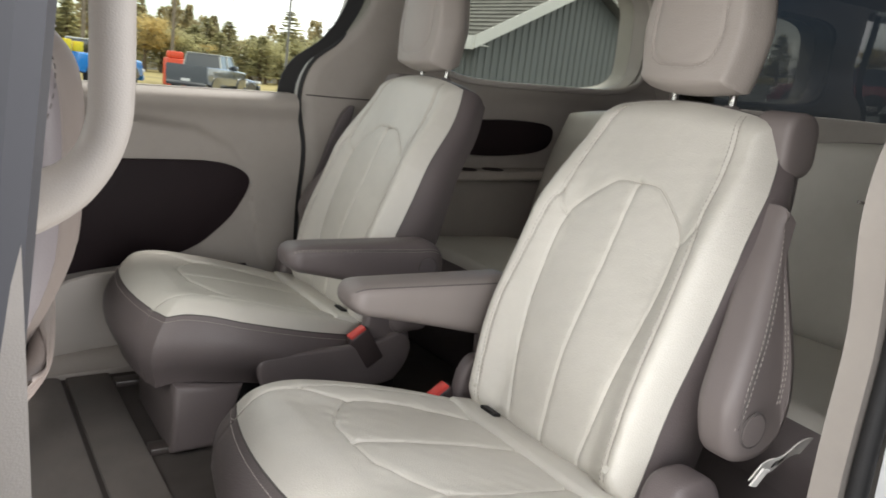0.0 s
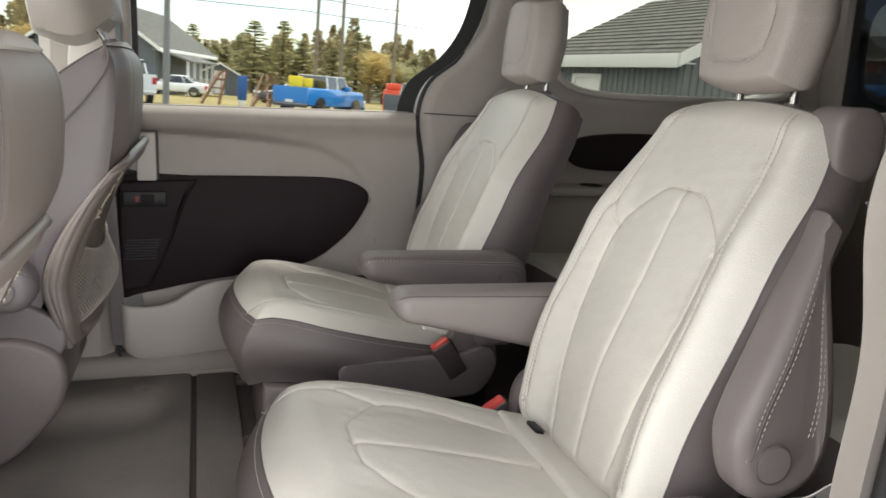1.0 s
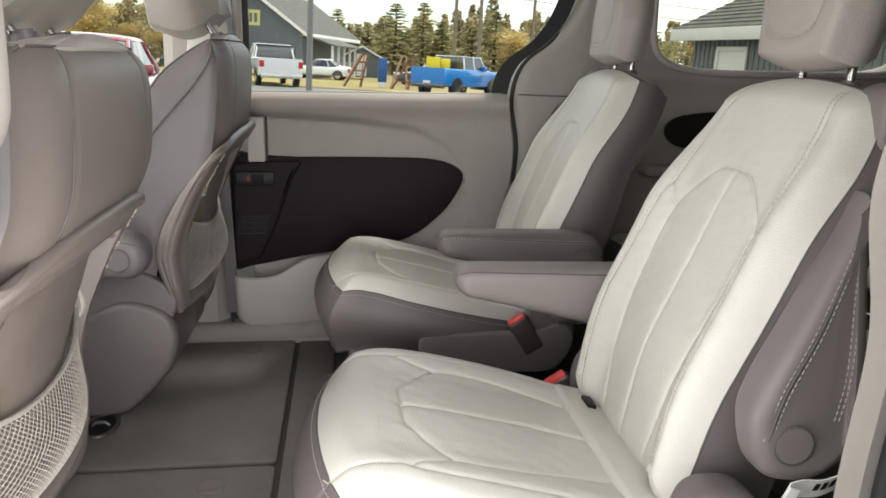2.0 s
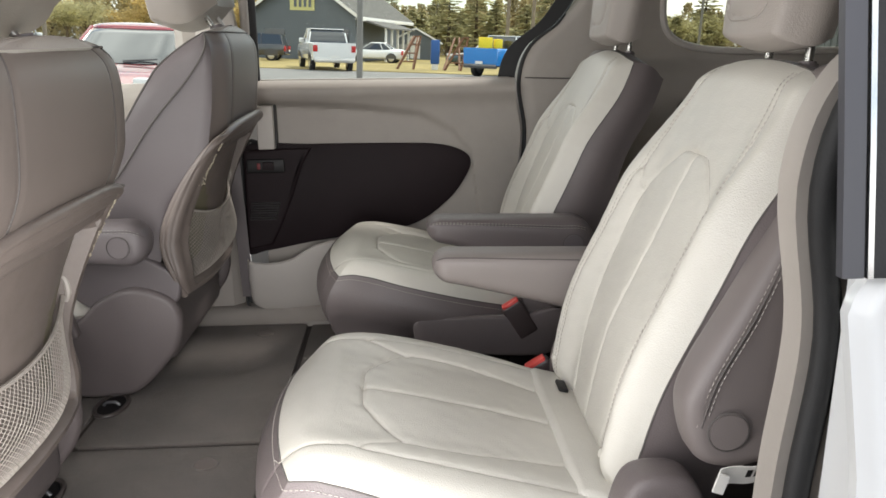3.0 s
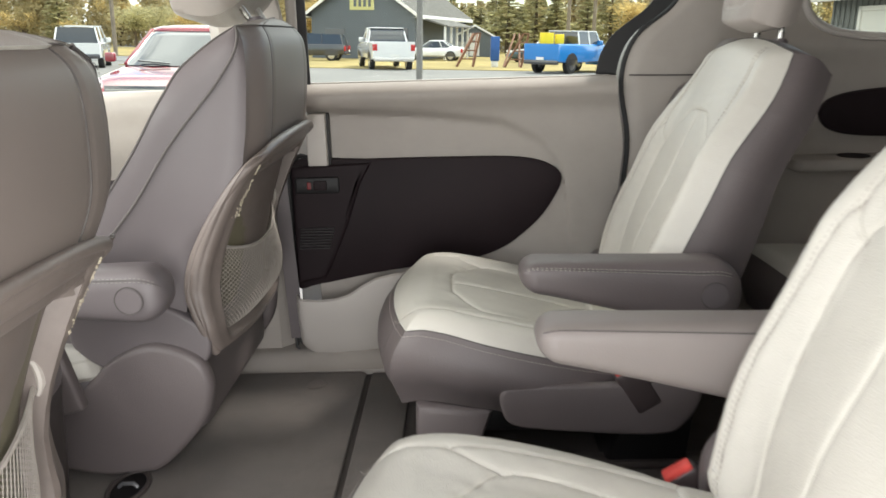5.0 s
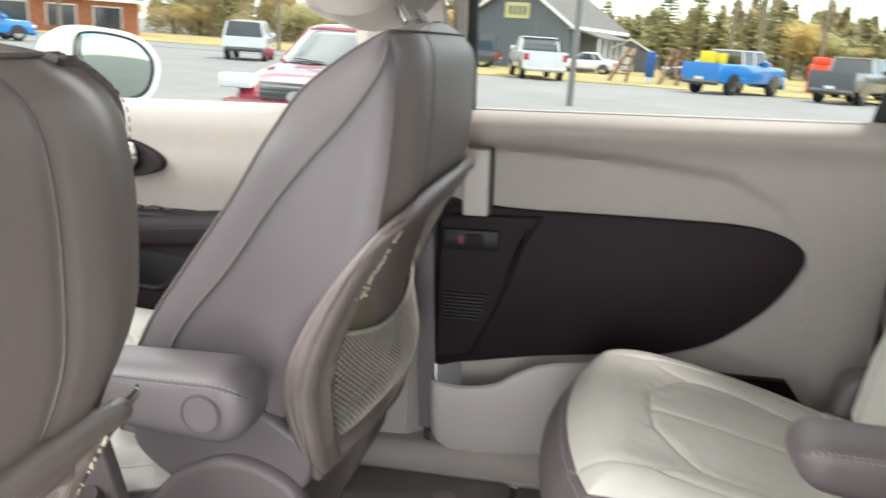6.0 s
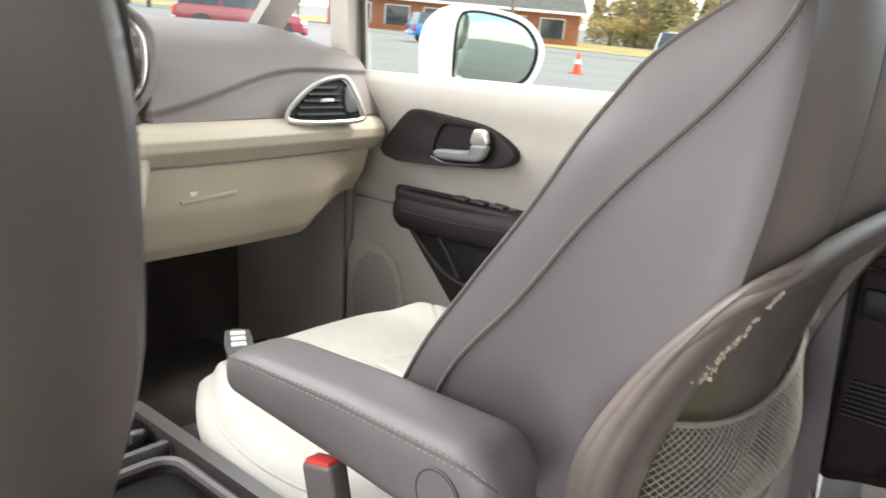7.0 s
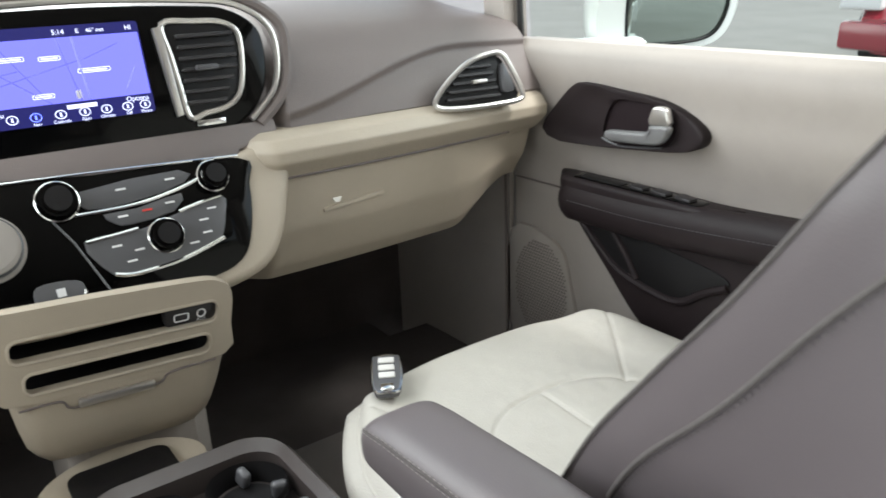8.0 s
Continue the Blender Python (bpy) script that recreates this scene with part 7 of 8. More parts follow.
WOOD = material("weathered_pole_wood", (0.20, 0.165, 0.125), 0.85, var=0.2, scale=3, grain=0.4, grain_scale=60)
STEELPOLE = material("grey_steel_pole", (0.17, 0.165, 0.155), 0.55, var=0.08, scale=3)
BARK = material("bark", (0.12, 0.09, 0.06), 0.9, var=0.3, scale=5, grain=0.5, grain_scale=50)


def foliage(name, base):
    """Thin leaves: part of the light passes through them."""
    m = material(name, base, 0.8, var=0.45, scale=0.5)
    nt = m.node_tree
    b, o = nt.nodes["Principled BSDF"], nt.nodes["Material Output"]
    tr = nt.nodes.new("ShaderNodeBsdfTranslucent")
    nt.links.new(b.inputs["Base Color"].links[0].from_socket, tr.inputs["Color"])
    mx = nt.nodes.new("ShaderNodeMixShader")
    mx.inputs["Fac"].default_value = 0.58
    nt.links.new(b.outputs["BSDF"], mx.inputs[1])
    nt.links.new(tr.outputs["BSDF"], mx.inputs[2])
    nt.links.new(mx.outputs["Shader"], o.inputs["Surface"])
    return m


PINE = foliage("pine_needles", (0.46, 0.43, 0.24))
TANLEAF = foliage("autumn_foliage", (0.50, 0.38, 0.16))
WOODS = foliage("far_woods", (0.44, 0.37, 0.20))
RUST = material("rusty_steel", (0.16, 0.075, 0.04), 0.8, var=0.3, scale=8)
YELLOW = material("yellow_plastic_crate", (0.80, 0.60, 0.02), 0.5, var=0.05, scale=3)
BLUEBOX = material("blue_plastic", (0.02, 0.09, 0.30), 0.5, var=0.08, scale=3)
ORANGE = material("orange_red_plastic", (0.70, 0.08, 0.03), 0.5, var=0.08, scale=3)
TYRE = material("tyre_rubber", (0.02, 0.02, 0.02), 0.8, var=0.1, scale=10)
CARGLASS = material("dark_car_glass", (0.03, 0.035, 0.04), 0.05, var=0.05, coat=0.6, spec=0.7)


def paint(name, c):
    return material(name, c, 0.2, var=0.02, scale=1, coat=1.0, spec=0.7)


P_WHITE, P_BLUE, P_GREY, P_RED, P_TEAL, P_BLACK = (paint("white_vehicle_paint", (0.72, 0.73, 0.73)), paint("blue_vehicle_paint", (0.008, 0.19, 0.55)), paint("gunmetal_vehicle_paint", (0.075, 0.085, 0.095)), paint("maroon_vehicle_paint", (0.24, 0.02, 0.032)), paint("dark_teal_vehicle_paint", (0.03, 0.07, 0.09)), paint("charcoal_vehicle_paint", (0.03, 0.03, 0.035)))
P_SILVER = paint("silver_beige_vehicle_paint", (0.42, 0.41, 0.36))
LAMPRED = material("red_tail_lamp", (0.45, 0.02, 0.02), 0.2, var=0.05)
LAMPCLR = material("clear_head_lamp", (0.7, 0.7, 0.7), 0.15, var=0.05)


def ground_z(x, y):
    """The lot falls away gently from the van and levels off far out."""
    d = min(60, max(-10, y))
    return -0.06 - 0.0085 * d


ys = [-3000, -300, -60, -10, 0, 10, 20, 30, 40, 50, 60, 80, 150, 400, 3000]
xs = [-3000, -300, -80, -40, -20, 0, 20, 40, 80, 300, 3000]
structure("ground", sheet(lambda x, y: (x, y, ground_z(x, y)), xs, ys), ASPHALT, "pale worn asphalt car lot", "ground", van=False)
structure("ground_lawn", sheet(lambda x, y: (x, y, ground_z(x, y) + 0.03), np.linspace(-16, 60, 12), [37.5, 39, 42, 46, 50, 55, 60, 75, 95], 0.2, (0, 0, -1)), GRASS, "dry yellow lawn behind the parked trucks", "grass", van=False)
structure("road", sheet(lambda x, y: (x, y, ground_z(x, y) + 0.02), [-200, -100, -50, -18], [44, 48, 52, 56], 0.1, (0, 0, -1)), ROAD, "asphalt road beyond the lot", "road", van=False)
structure("ground_verge", sheet(lambda x, y: (x, y, ground_z(x, y) + 0.05), [-200, -100, -50, -18], [57, 60, 75, 90], 0.1, (0, 0, -1)), GRASS, "dry grass verge across the road", "grass", van=False)


def wheel(x, y, r, w, parent, rimmat):
    wl = part("wheel", moved(prism([(r * math.cos(a), r * math.sin(a)) for a in np.linspace(0, 2 * math.pi, 28, endpoint=False)], "y", -w / 2, w / 2, 0.03), Matrix.Translation((x, y, r))), TYRE, parent)
    for s in (-1, 1):
        part("rim", moved(prism([(r * 0.6 * math.cos(a), r * 0.6 * math.sin(a)) for a in np.linspace(0, 2 * math.pi, 24, endpoint=False)], "y", -0.01, 0.01, 0.006), Matrix.Translation((x, y + s * (w / 2), r))), rimmat, wl)
    return wl


def car_shell(t, body, roofmat, length, w, profile, cabin):
    """Rounded saloon body: a nose and tail that narrow in plan, and a glasshouse with curved corners."""
    L = length / 2
    high = sorted(p for p in profile if p[1] > 0.5)
    rings = []
    for x in np.linspace(-L, L, 41):
        e = abs(x) / L
        half = w * (1 - 0.16 * ramp(e, 0.55, 1.0) - 0.10 * ramp(e, 0.90, 1.0))
        zt = lerp_table(x, high) - 0.10 * ramp(e, 0.965, 1.0)
        ring = []
        for a in np.linspace(-math.pi / 2, 3 * math.pi / 2, 36, endpoint=False):
            c, q = math.cos(a), math.sin(a)
            zm = 0.62
            y = half * math.copysign(abs(c) ** (0.42 if q > 0 else 0.3), c)
            z = zm + (zt - zm) * max(0, q) ** 0.62 if q > 0 else zm - (zm - 0.27) * abs(q) ** 0.4
            ring.append((x, y, z))
        rings.append(ring)
    part("body", loft(rings), body, t)
    z0, top = cabin[0][1] - 0.03, max(p[1] for p in cabin)
    rear = sorted([(z, x) for x, z in cabin[:2]])
    front = sorted([(z, x) for x, z in cabin[-2:]])

    def plan(z):
        xa, xb = lerp_table(z, rear), lerp_table(z, front)
        k = (z - z0) / (top - z0)
        half, mid, long = w * 0.90 - 0.20 * k, (xa + xb) / 2, (xb - xa) / 2
        return [(mid + long * math.copysign(abs(math.cos(a)) ** 0.55, math.cos(a)), half * math.copysign(abs(math.sin(a)) ** 0.5, math.sin(a)), z) for a in np.linspace(0, 2 * math.pi, 48, endpoint=False)]
    zs = np.linspace(z0, top - 0.05, 7)
    part("glasshouse", loft([plan(z) for z in zs]), CARGLASS, t, "dark window glass")
    rim = [Vector(p) for p in plan(top - 0.05)]
    c = sum(rim, Vector()) / len(rim)
    part("roof", loft([[c + (p - c) * q + Vector((0, 0, h)) for p in rim] for q, h in ((1.0, -0.03), (1.01, 0.0), (0.97, 0.03), (0.85, 0.055), (0.55, 0.075), (0.15, 0.085))]), roofmat, t)
    for k in (7, 17, 31, 41, 13, 35):
        part("window_post", tube([plan(z)[k] for z in zs], 0.034 if k not in (13, 35) else 0.026, 6), roofmat, t)
    for s in (-1, 1):
        part("wiper", tube([(front[0][1] - 0.02, s * 0.08, z0 + 0.03), (front[0][1] - 0.09, s * 0.50, z0 + 0.06)], 0.012, 5), P_BLACK, t)


def vehicle(name, label, category, body, length, width, profile, cabin, wheels, wr, pose_m, roof=None, bed=None, rimmat=None, front_lamp=True):
    """A parked vehicle; local x forward from its middle, profile = side outline of the lower body,
    cabin = side outline of the glasshouse."""
    t = new(name)
    BASES[t] = Vector((0, 0, 0))
    t.empty_display_size = 0.3
    tagged(t, label, category, "parked vehicles")
    w = width / 2
    lean_in = 0.40 if category == "car" else 0.2
    top = max(p[1] for p in cabin)
    zin = (top - cabin[0][1]) * lean_in
    if category == "car":
        car_shell(t, body, roof or body, length, w, profile, cabin)
    else:
        part("body", prism(profile, "y", -w, w, 0.075, 3), body, t)
        part("glasshouse", loft([[(x, -w * 0.94 + (z - cabin[0][1]) * lean_in, z) for x, z in cabin], [(x, w * 0.94 - (z - cabin[0][1]) * lean_in, z) for x, z in cabin]]), CARGLASS, t, "dark window glass")
        tx = [p[0] for p in cabin if p[1] > top - 0.06]
        part("roof", box(min(tx) - 0.06, max(tx) + 0.06, -w * 0.94 + zin - 0.01, w * 0.94 - zin + 0.01, top - 0.012, top + 0.028, 0.012, 3), roof or body, t)
    for s in (-1, 1):
        for (x0, z0), (x1, z1) in zip(cabin, cabin[1:]):
            if abs(z1 - z0) > 0.2 and category != "car":
                y0, y1 = s * (w * 0.94 - (z0 - cabin[0][1]) * lean_in), s * (w * 0.94 - (z1 - cabin[0][1]) * lean_in)
                part("window_post", tube([(x0, y0, z0), (x1, y1, z1)], 0.036, 6), roof or body, t)
        mx = sum(p[0] for p in cabin) / len(cabin)
        zc = cabin[0][1]
        if category != "car":
            part("door_post", tube([(mx, s * w * 0.945, zc), (mx, s * (w * 0.945 - zin), top)], 0.04, 6), roof or body, t)
        r = 0.55 if category == "car" else 1.0
        mf = max(p[0] for p in cabin) - (0.42 if category == "car" else 0.25)
        part("wing_mirror", box(mf - 0.10 * r, mf + 0.10 * r, s * (w + 0.04) - 0.12 * r, s * (w + 0.04) + 0.12 * r, zc, zc + 0.22 * r, 0.045 * r, 3), body, t)
        for x in wheels:
            part("wheel_arch", moved(prism([(wr * 1.2 * math.cos(a), wr * 1.2 * math.sin(a)) for a in np.linspace(0, math.pi, 16)], "y", s * (w + 0.012) - 0.02, s * (w + 0.012) + 0.02), Matrix.Translation((x, 0, wr))), P_BLACK, t)
            wheel(x, s * (w - 0.10), wr, 0.24, t, rimmat or SATIN)
    L = length / 2
    zr = sorted(p[1] for p in profile if p[0] < -L * 0.7)[-1]
    for s in (-1, 1):
        part("tail_lamp", box(-L - 0.01, -L + 0.12, s * (w - 0.11) - 0.10, s * (w - 0.11) + 0.115, zr - 0.42, zr - 0.12, 0.02), LAMPRED, t)
        part("head_lamp", box(L - 0.22, L + 0.01, s * (w - 0.2) - 0.2, s * (w - 0.2) + 0.2, 0.68, 0.84, 0.03), LAMPCLR, t)
    part("rear_bumper", box(-L - 0.08, -L + 0.1, -w + 0.05, w - 0.05, 0.42, 0.62, 0.04), bed or body, t)
    part("front_bumper", box(L - 0.12, L + 0.07, -w + 0.05, w - 0.05, 0.30, 0.58, 0.05), body, t)
    part("number_plate", box(-L - 0.095, -L - 0.08, -0.2, 0.2, 0.62, 0.74), TAGWHITE, t)
    t.matrix_world = pose_m
    return t


def at(x, y, heading):
    return pose(x, y, ground_z(x, y), 0, 0, heading)


PICKUP = [(-2.86, 0.52), (-2.92, 0.80), (-2.92, 1.32), (-1.0, 1.32), (1.25, 1.27), (2.55, 1.20), (2.86, 1.08), (2.92, 0.60), (2.80, 0.46), (-2.2, 0.46)]
PICK_CAB = [(-0.98, 1.26), (-0.84, 1.78), (-0.70, 1.90), (0.48, 1.93), (1.28, 1.24)]
JEEP = [(-2.70, 0.56), (-2.75, 0.80), (-2.75, 1.32), (-1.0, 1.32), (0.95, 1.30), (2.35, 1.22), (2.48, 1.10), (2.50, 0.68), (2.62, 0.62), (2.60, 0.50), (-2.2, 0.50)]
JEEP_CAB = [(-0.98, 1.26), (-0.93, 1.84), (0.62, 1.87), (0.95, 1.26)]
SEDAN = [(-2.4, 0.35), (-2.45, 0.95), (-1.9, 1.03), (0.8, 0.98), (1.9, 0.86), (2.38, 0.70), (2.42, 0.32), (0, 0.26)]
SEDAN_CAB = [(-1.75, 0.98), (-0.95, 1.42), (0.15, 1.44), (1.15, 0.96)]
SUV = [(-2.2, 0.45), (-2.24, 1.05), (-1.9, 1.10), (0.9, 1.08), (2.0, 1.02), (2.2, 0.8), (2.2, 0.4), (0, 0.35)]
SUV_CAB = [(-2.12, 1.06), (-1.95, 1.70), (0.25, 1.76), (1.0, 1.08)]
vehicle("pickup_truck", "white crew-cab pickup truck parked on the lot", "pickup truck", P_WHITE, 5.85, 2.0, PICKUP, PICK_CAB, (-1.75, 1.85), 0.40, at(-3.1, 38.8, 104), bed=SATIN)
bt = vehicle("pickup_truck", "bright blue open-bed pickup with a pale hardtop", "pickup truck", P_BLUE, 5.4, 1.88, JEEP, JEEP_CAB, (-1.65, 1.65), 0.42, at(6.0, 36.6, 50), roof=P_WHITE, bed=P_BLACK, rimmat=P_BLACK)
vehicle("pickup_truck", "gunmetal grey pickup with a beige cab", "pickup truck", P_GREY, 5.4, 1.88, JEEP, JEEP_CAB, (-1.65, 1.65), 0.42, at(10.9, 36.0, 53), roof=P_SILVER, bed=P_BLACK, rimmat=P_BLACK)
cr = thing("crate", (4.6, 35.2, 1.0), "yellow plastic crates standing in the truck bed", "crate", van=False)
part("box", box(4.25, 4.85, 34.95, 35.45, 0.90, 1.42, 0.03), YELLOW, cr)
part("lid", box(4.95, 5.35, 35.25, 35.65, 0.95, 1.36, 0.03), YELLOW, cr)
vehicle("suv", "white compact suv seen from behind across the lot", "suv", P_WHITE, 4.3, 1.85, SUV, SUV_CAB, (-1.3, 1.35), 0.36, at(-16.2, 34.5, 108), bed=P_BLACK)
vehicle("suv", "dark teal suv parked by the road", "suv", P_TEAL, 4.6, 1.9, SUV, SUV_CAB, (-1.35, 1.4), 0.37, at(-14.3, 44.0, 175), bed=P_BLACK)
red = vehicle("car", "maroon sedan parked with its grille towards the van", "car", P_RED, 4.85, 1.86, SEDAN, SEDAN_CAB, (-1.45, 1.5), 0.34, at(-3.18, 10.2, 273))
for k in range(6):
    bm = box(2.425, 2.45, -0.42, 0.42, 0.50 + 0.045 * k, 0.52 + 0.045 * k)
    me = part("grille_bar", bm, CHROME if k in (0, 5) else P_BLACK, red)
part("grille", box(2.41, 2.435, -0.44, 0.44, 0.46, 0.78, 0.01), P_BLACK, red, "black grille")
part("badge", prism([(0.10 * math.cos(a), 0.62 + 0.07 * math.sin(a)) for a in np.linspace(0, 2 * math.pi, 20, endpoint=False)], "x", 2.445, 2.46), CHROME, red)
vehicle("suv", "charcoal suv parked by the grey house", "suv", P_BLACK, 4.6, 1.9, SUV, SUV_CAB, (-1.35, 1.4), 0.37, at(-9.0, 52.0, 178), bed=P_BLACK)
vehicle("car", "dark sedan parked behind the trestles", "car", P_TEAL, 4.6, 1.85, SEDAN, SEDAN_CAB, (-1.45, 1.45), 0.33, at(6.4, 55.0, 185))
vehicle("car", "white car parked behind the pole", "car", P_WHITE, 4.6, 1.85, SEDAN, SEDAN_CAB, (-1.45, 1.45), 0.33, at(-1.2, 57.0, 170))
vehicle("car", "dark sedan beside the orange booth", "car", P_GREY, 4.6, 1.85, SEDAN, SEDAN_CAB, (-1.45, 1.45), 0.33, at(13.6, 43.0, 30))
vehicle("suv", "red suv ahead of the van", "suv", P_RED, 4.6, 1.9, SUV, SUV_CAB, (-1.35, 1.4), 0.37, at(-25.0, 16.6, 60))
for x, y, hd, nm in ((-24.0, 3.0, 10, "white pickup parked ahead of the van"), (-27.0, 7.5, 12, "white pickup parked ahead of the van"), (-29.0, 11.5, 8, "white pickup parked ahead of the van"), (-26.0, -2.0, 5, "white pickup parked ahead of the van")):
    vehicle("pickup_truck", nm, "pickup truck", P_WHITE, 5.85, 2.0, PICKUP, PICK_CAB, (-1.75, 1.85), 0.40, at(x, y, hd), bed=SATIN)
vehicle("suv", "dark blue suv far across the road", "suv", P_BLUE, 4.6, 1.9, SUV, SUV_CAB, (-1.35, 1.4), 0.37, at(-31.1, 34.9, 60))


def gable_house(name, label, m, lx, ly, eave, ridge, wallmat, roofmat, over=0.4, along="x", ribs=0.0):
    """A house with gable roof; its ridge runs along x or y of its own axes."""
    t = new(name)
    BASES[t] = Vector((0, 0, 0))
    tagged(t, label, "house")
    ax, ay = lx / 2, ly / 2
    part("wall", box(-ax, ax, -ay, ay, 0, eave), wallmat, t, smooth=False)
    if along == "x":
        part("gable_wall", loft([[(-ax, -ay, eave), (-ax, ay, eave), (-ax, 0, ridge - 0.05)], [(ax, -ay, eave), (ax, ay, eave), (ax, 0, ridge - 0.05)]]), wallmat, t, smooth=False)
        slope = (ridge - eave) / ay
        for s in (-1, 1):
            y1 = s * (ay + over)
            z1 = eave - slope * over
            part("roof", loft([[(-ax - over, 0, ridge), (-ax - over, y1, z1), (-ax - over, y1, z1 + 0.15), (-ax - over, 0, ridge + 0.15)], [(ax + over, 0, ridge), (ax + over, y1, z1), (ax + over, y1, z1 + 0.15), (ax + over, 0, ridge + 0.15)]]), roofmat, t, smooth=False)
            part("fascia", box(-ax - over, ax + over, min(y1, y1 + s * 0.04), max(y1, y1 + s * 0.04), z1 - 0.12, z1 + 0.16, 0.01), FASCIA, t)
            part("soffit", box(-ax - over, ax + over, min(s * ay, y1), max(s * ay, y1), z1 - 0.02, z1 + 0.0), FASCIA, t)
            for e in (-1, 1):
                xx = e * (ax + over)
                part("barge_board", loft([[(xx - 0.03, 0, ridge - 0.08), (xx + 0.03, 0, ridge - 0.08), (xx + 0.03, 0, ridge + 0.18), (xx - 0.03, 0, ridge + 0.18)], [(xx - 0.03, y1, z1 - 0.10), (xx + 0.03, y1, z1 - 0.10), (xx + 0.03, y1, z1 + 0.16), (xx - 0.03, y1, z1 + 0.16)]]), FASCIA, t, smooth=False)
            # courses of shingles as real steps
            n = max(6, int(math.hypot(ay + over, ridge - z1) / 0.24))
            for k in range(n):
                a, b = k / n, (k + 1) / n
                pa, pb = Vector((0, y1 * (1 - a) * 1.0, z1 + (ridge - z1) * a + 0.155)), Vector((0, y1 * (1 - b), z1 + (ridge - z1) * b + 0.155))
                part("shingle_course", loft([[(-ax - over, pa.y, pa.z + 0.035), (-ax - over, pb.y, pb.z + 0.006), (-ax - over, pb.y, pb.z - 0.02), (-ax - over, pa.y, pa.z - 0.02)], [(ax + over, pa.y, pa.z + 0.035), (ax + over, pb.y, pb.z + 0.006), (ax + over, pb.y, pb.z - 0.02), (ax + over, pa.y, pa.z - 0.02)]]), roofmat, t, smooth=False)
    if ribs:
        for s in (-1, 1):
            for x in np.arange(-ax + 0.1, ax, ribs):
                part("rib", box(x - 0.02, x + 0.02, min(s * ay, s * (ay + 0.025)), max(s * ay, s * (ay + 0.025)), 0, eave, 0.006, 1), wallmat, t)
        for s in (-1, 1):
            for y in np.arange(-ay + 0.1, ay, ribs):
                part("rib", box(min(s * ax, s * (ax + 0.025)), max(s * ax, s * (ax + 0.025)), y - 0.02, y + 0.02, 0, eave + (ridge - eave) * (1 - abs(y) / ay) - 0.1, 0.006, 1), wallmat, t)
    t.matrix_world = m
    return t


def opening(house, x0, x1, y, z0, z1, side, frame, fill, name="window"):
    """A framed window or door on a wall that faces along y."""
    w = part(name, box(x0, x1, min(y, y + side * 0.03), max(y, y + side * 0.03), z0, z1), fill, house)
    for a, b, c, d in ((x0 - 0.1, x0, z0, z1 + 0.1), (x1, x1 + 0.1, z0, z1 + 0.1), (x0, x1, z1, z1 + 0.1)):
        part("frame", box(a, b, min(y, y + side * 0.07), max(y, y + side * 0.07), c, d, 0.01), frame, w)
    return w


# the steel-sided building close behind the van
barn = gable_house("building", "grey steel-sided building with shingle roof and white fascia", pose(0, 0, 0), 5.0, 6.4, 2.6, 4.2, METAL_WALL, SHINGLE, 0.42, ribs=0.20)
opening(barn, 0.3, 1.3, 3.2, 0.0, 2.05, 1, FASCIA, FASCIA, "door")
vp = part("roof_vent", box(-1.3, -1.1, 0.8, 1.0, 3.8, 4.2, 0.05), P_BLACK, barn)
barn.matrix_world = pose(12.5, 15.4, ground_z(12, 15), 0, 0, 96)

gh = gable_house("house", "slate grey gabled house with a pale sign board", pose(0, 0, 0), 15.0, 8.2, 3.4, 6.2, SIDING, SHINGLE, 0.5)
gh.matrix_world = at(-4.6, 66, 75)
wn = part("sign", box(-7.56, -7.50, -0.95, 0.95, 3.55, 4.65), SIGNPALE, gh, "pale yellow sign board")
for k in range(4):
    part("sign_bar", box(-7.60, -7.56, -0.72 + 0.38 * k, -0.52 + 0.38 * k, 3.78, 4.42), SIDING, wn)
dw = part("door", box(-7.55, -7.5, -3.6, -1.9, 0.1, 2.3), P_BLACK, gh)
part("window", box(-7.55, -7.5, 1.4, 3.0, 0.9, 2.2), CARGLASS, gh)
for k in range(5):
    part("porch_post", box(-6.2 + 1.7 * k, -6.05 + 1.7 * k, -6.1, -5.95, 0, 2.5), FASCIA, gh)
part("porch_roof", loft([[(-6.6, -4.1, 3.0), (-6.6, -6.4, 2.4), (-6.6, -6.4, 2.5), (-6.6, -4.1, 3.15)], [(1.2, -4.1, 3.0), (1.2, -6.4, 2.4), (1.2, -6.4, 2.5), (1.2, -4.1, 3.15)]]), SHINGLE, gh, smooth=False)
sh = gable_house("house", "small slate house with white-edged gable", pose(0, 0, 0), 8.0, 7.0, 2.5, 4.3, SIDING, SHINGLE, 0.35)
part("window", box(-4.06, -4.0, -0.75, 0.75, 2.3, 3.3), FASCIA, sh)
part("door", box(-4.06, -4.0, -0.7, 0.7, 0.2, 2.0), FASCIA, sh)
part("garage_door", box(-4.06, -4.0, 1.0, 3.2, 0.1, 2.1), SIDING_LT, sh)
sh.matrix_world = at(2.0, 72, 92) @ Matrix.Diagonal((0.62, 0.62, 0.62, 1))
rb = gable_house("building", "low reddish brick shop across the road", pose(0, 0, 0), 26.0, 10.0, 3.4, 5.4, BRICKRED, SHINGLE, 0.6)
for k in range(6):
    opening(rb, -11 + 4 * k, -8.6 + 4 * k, -5.0, 0.6, 2.5, -1, FASCIA, CARGLASS)
rb.matrix_world = at(-58, 66, 40)


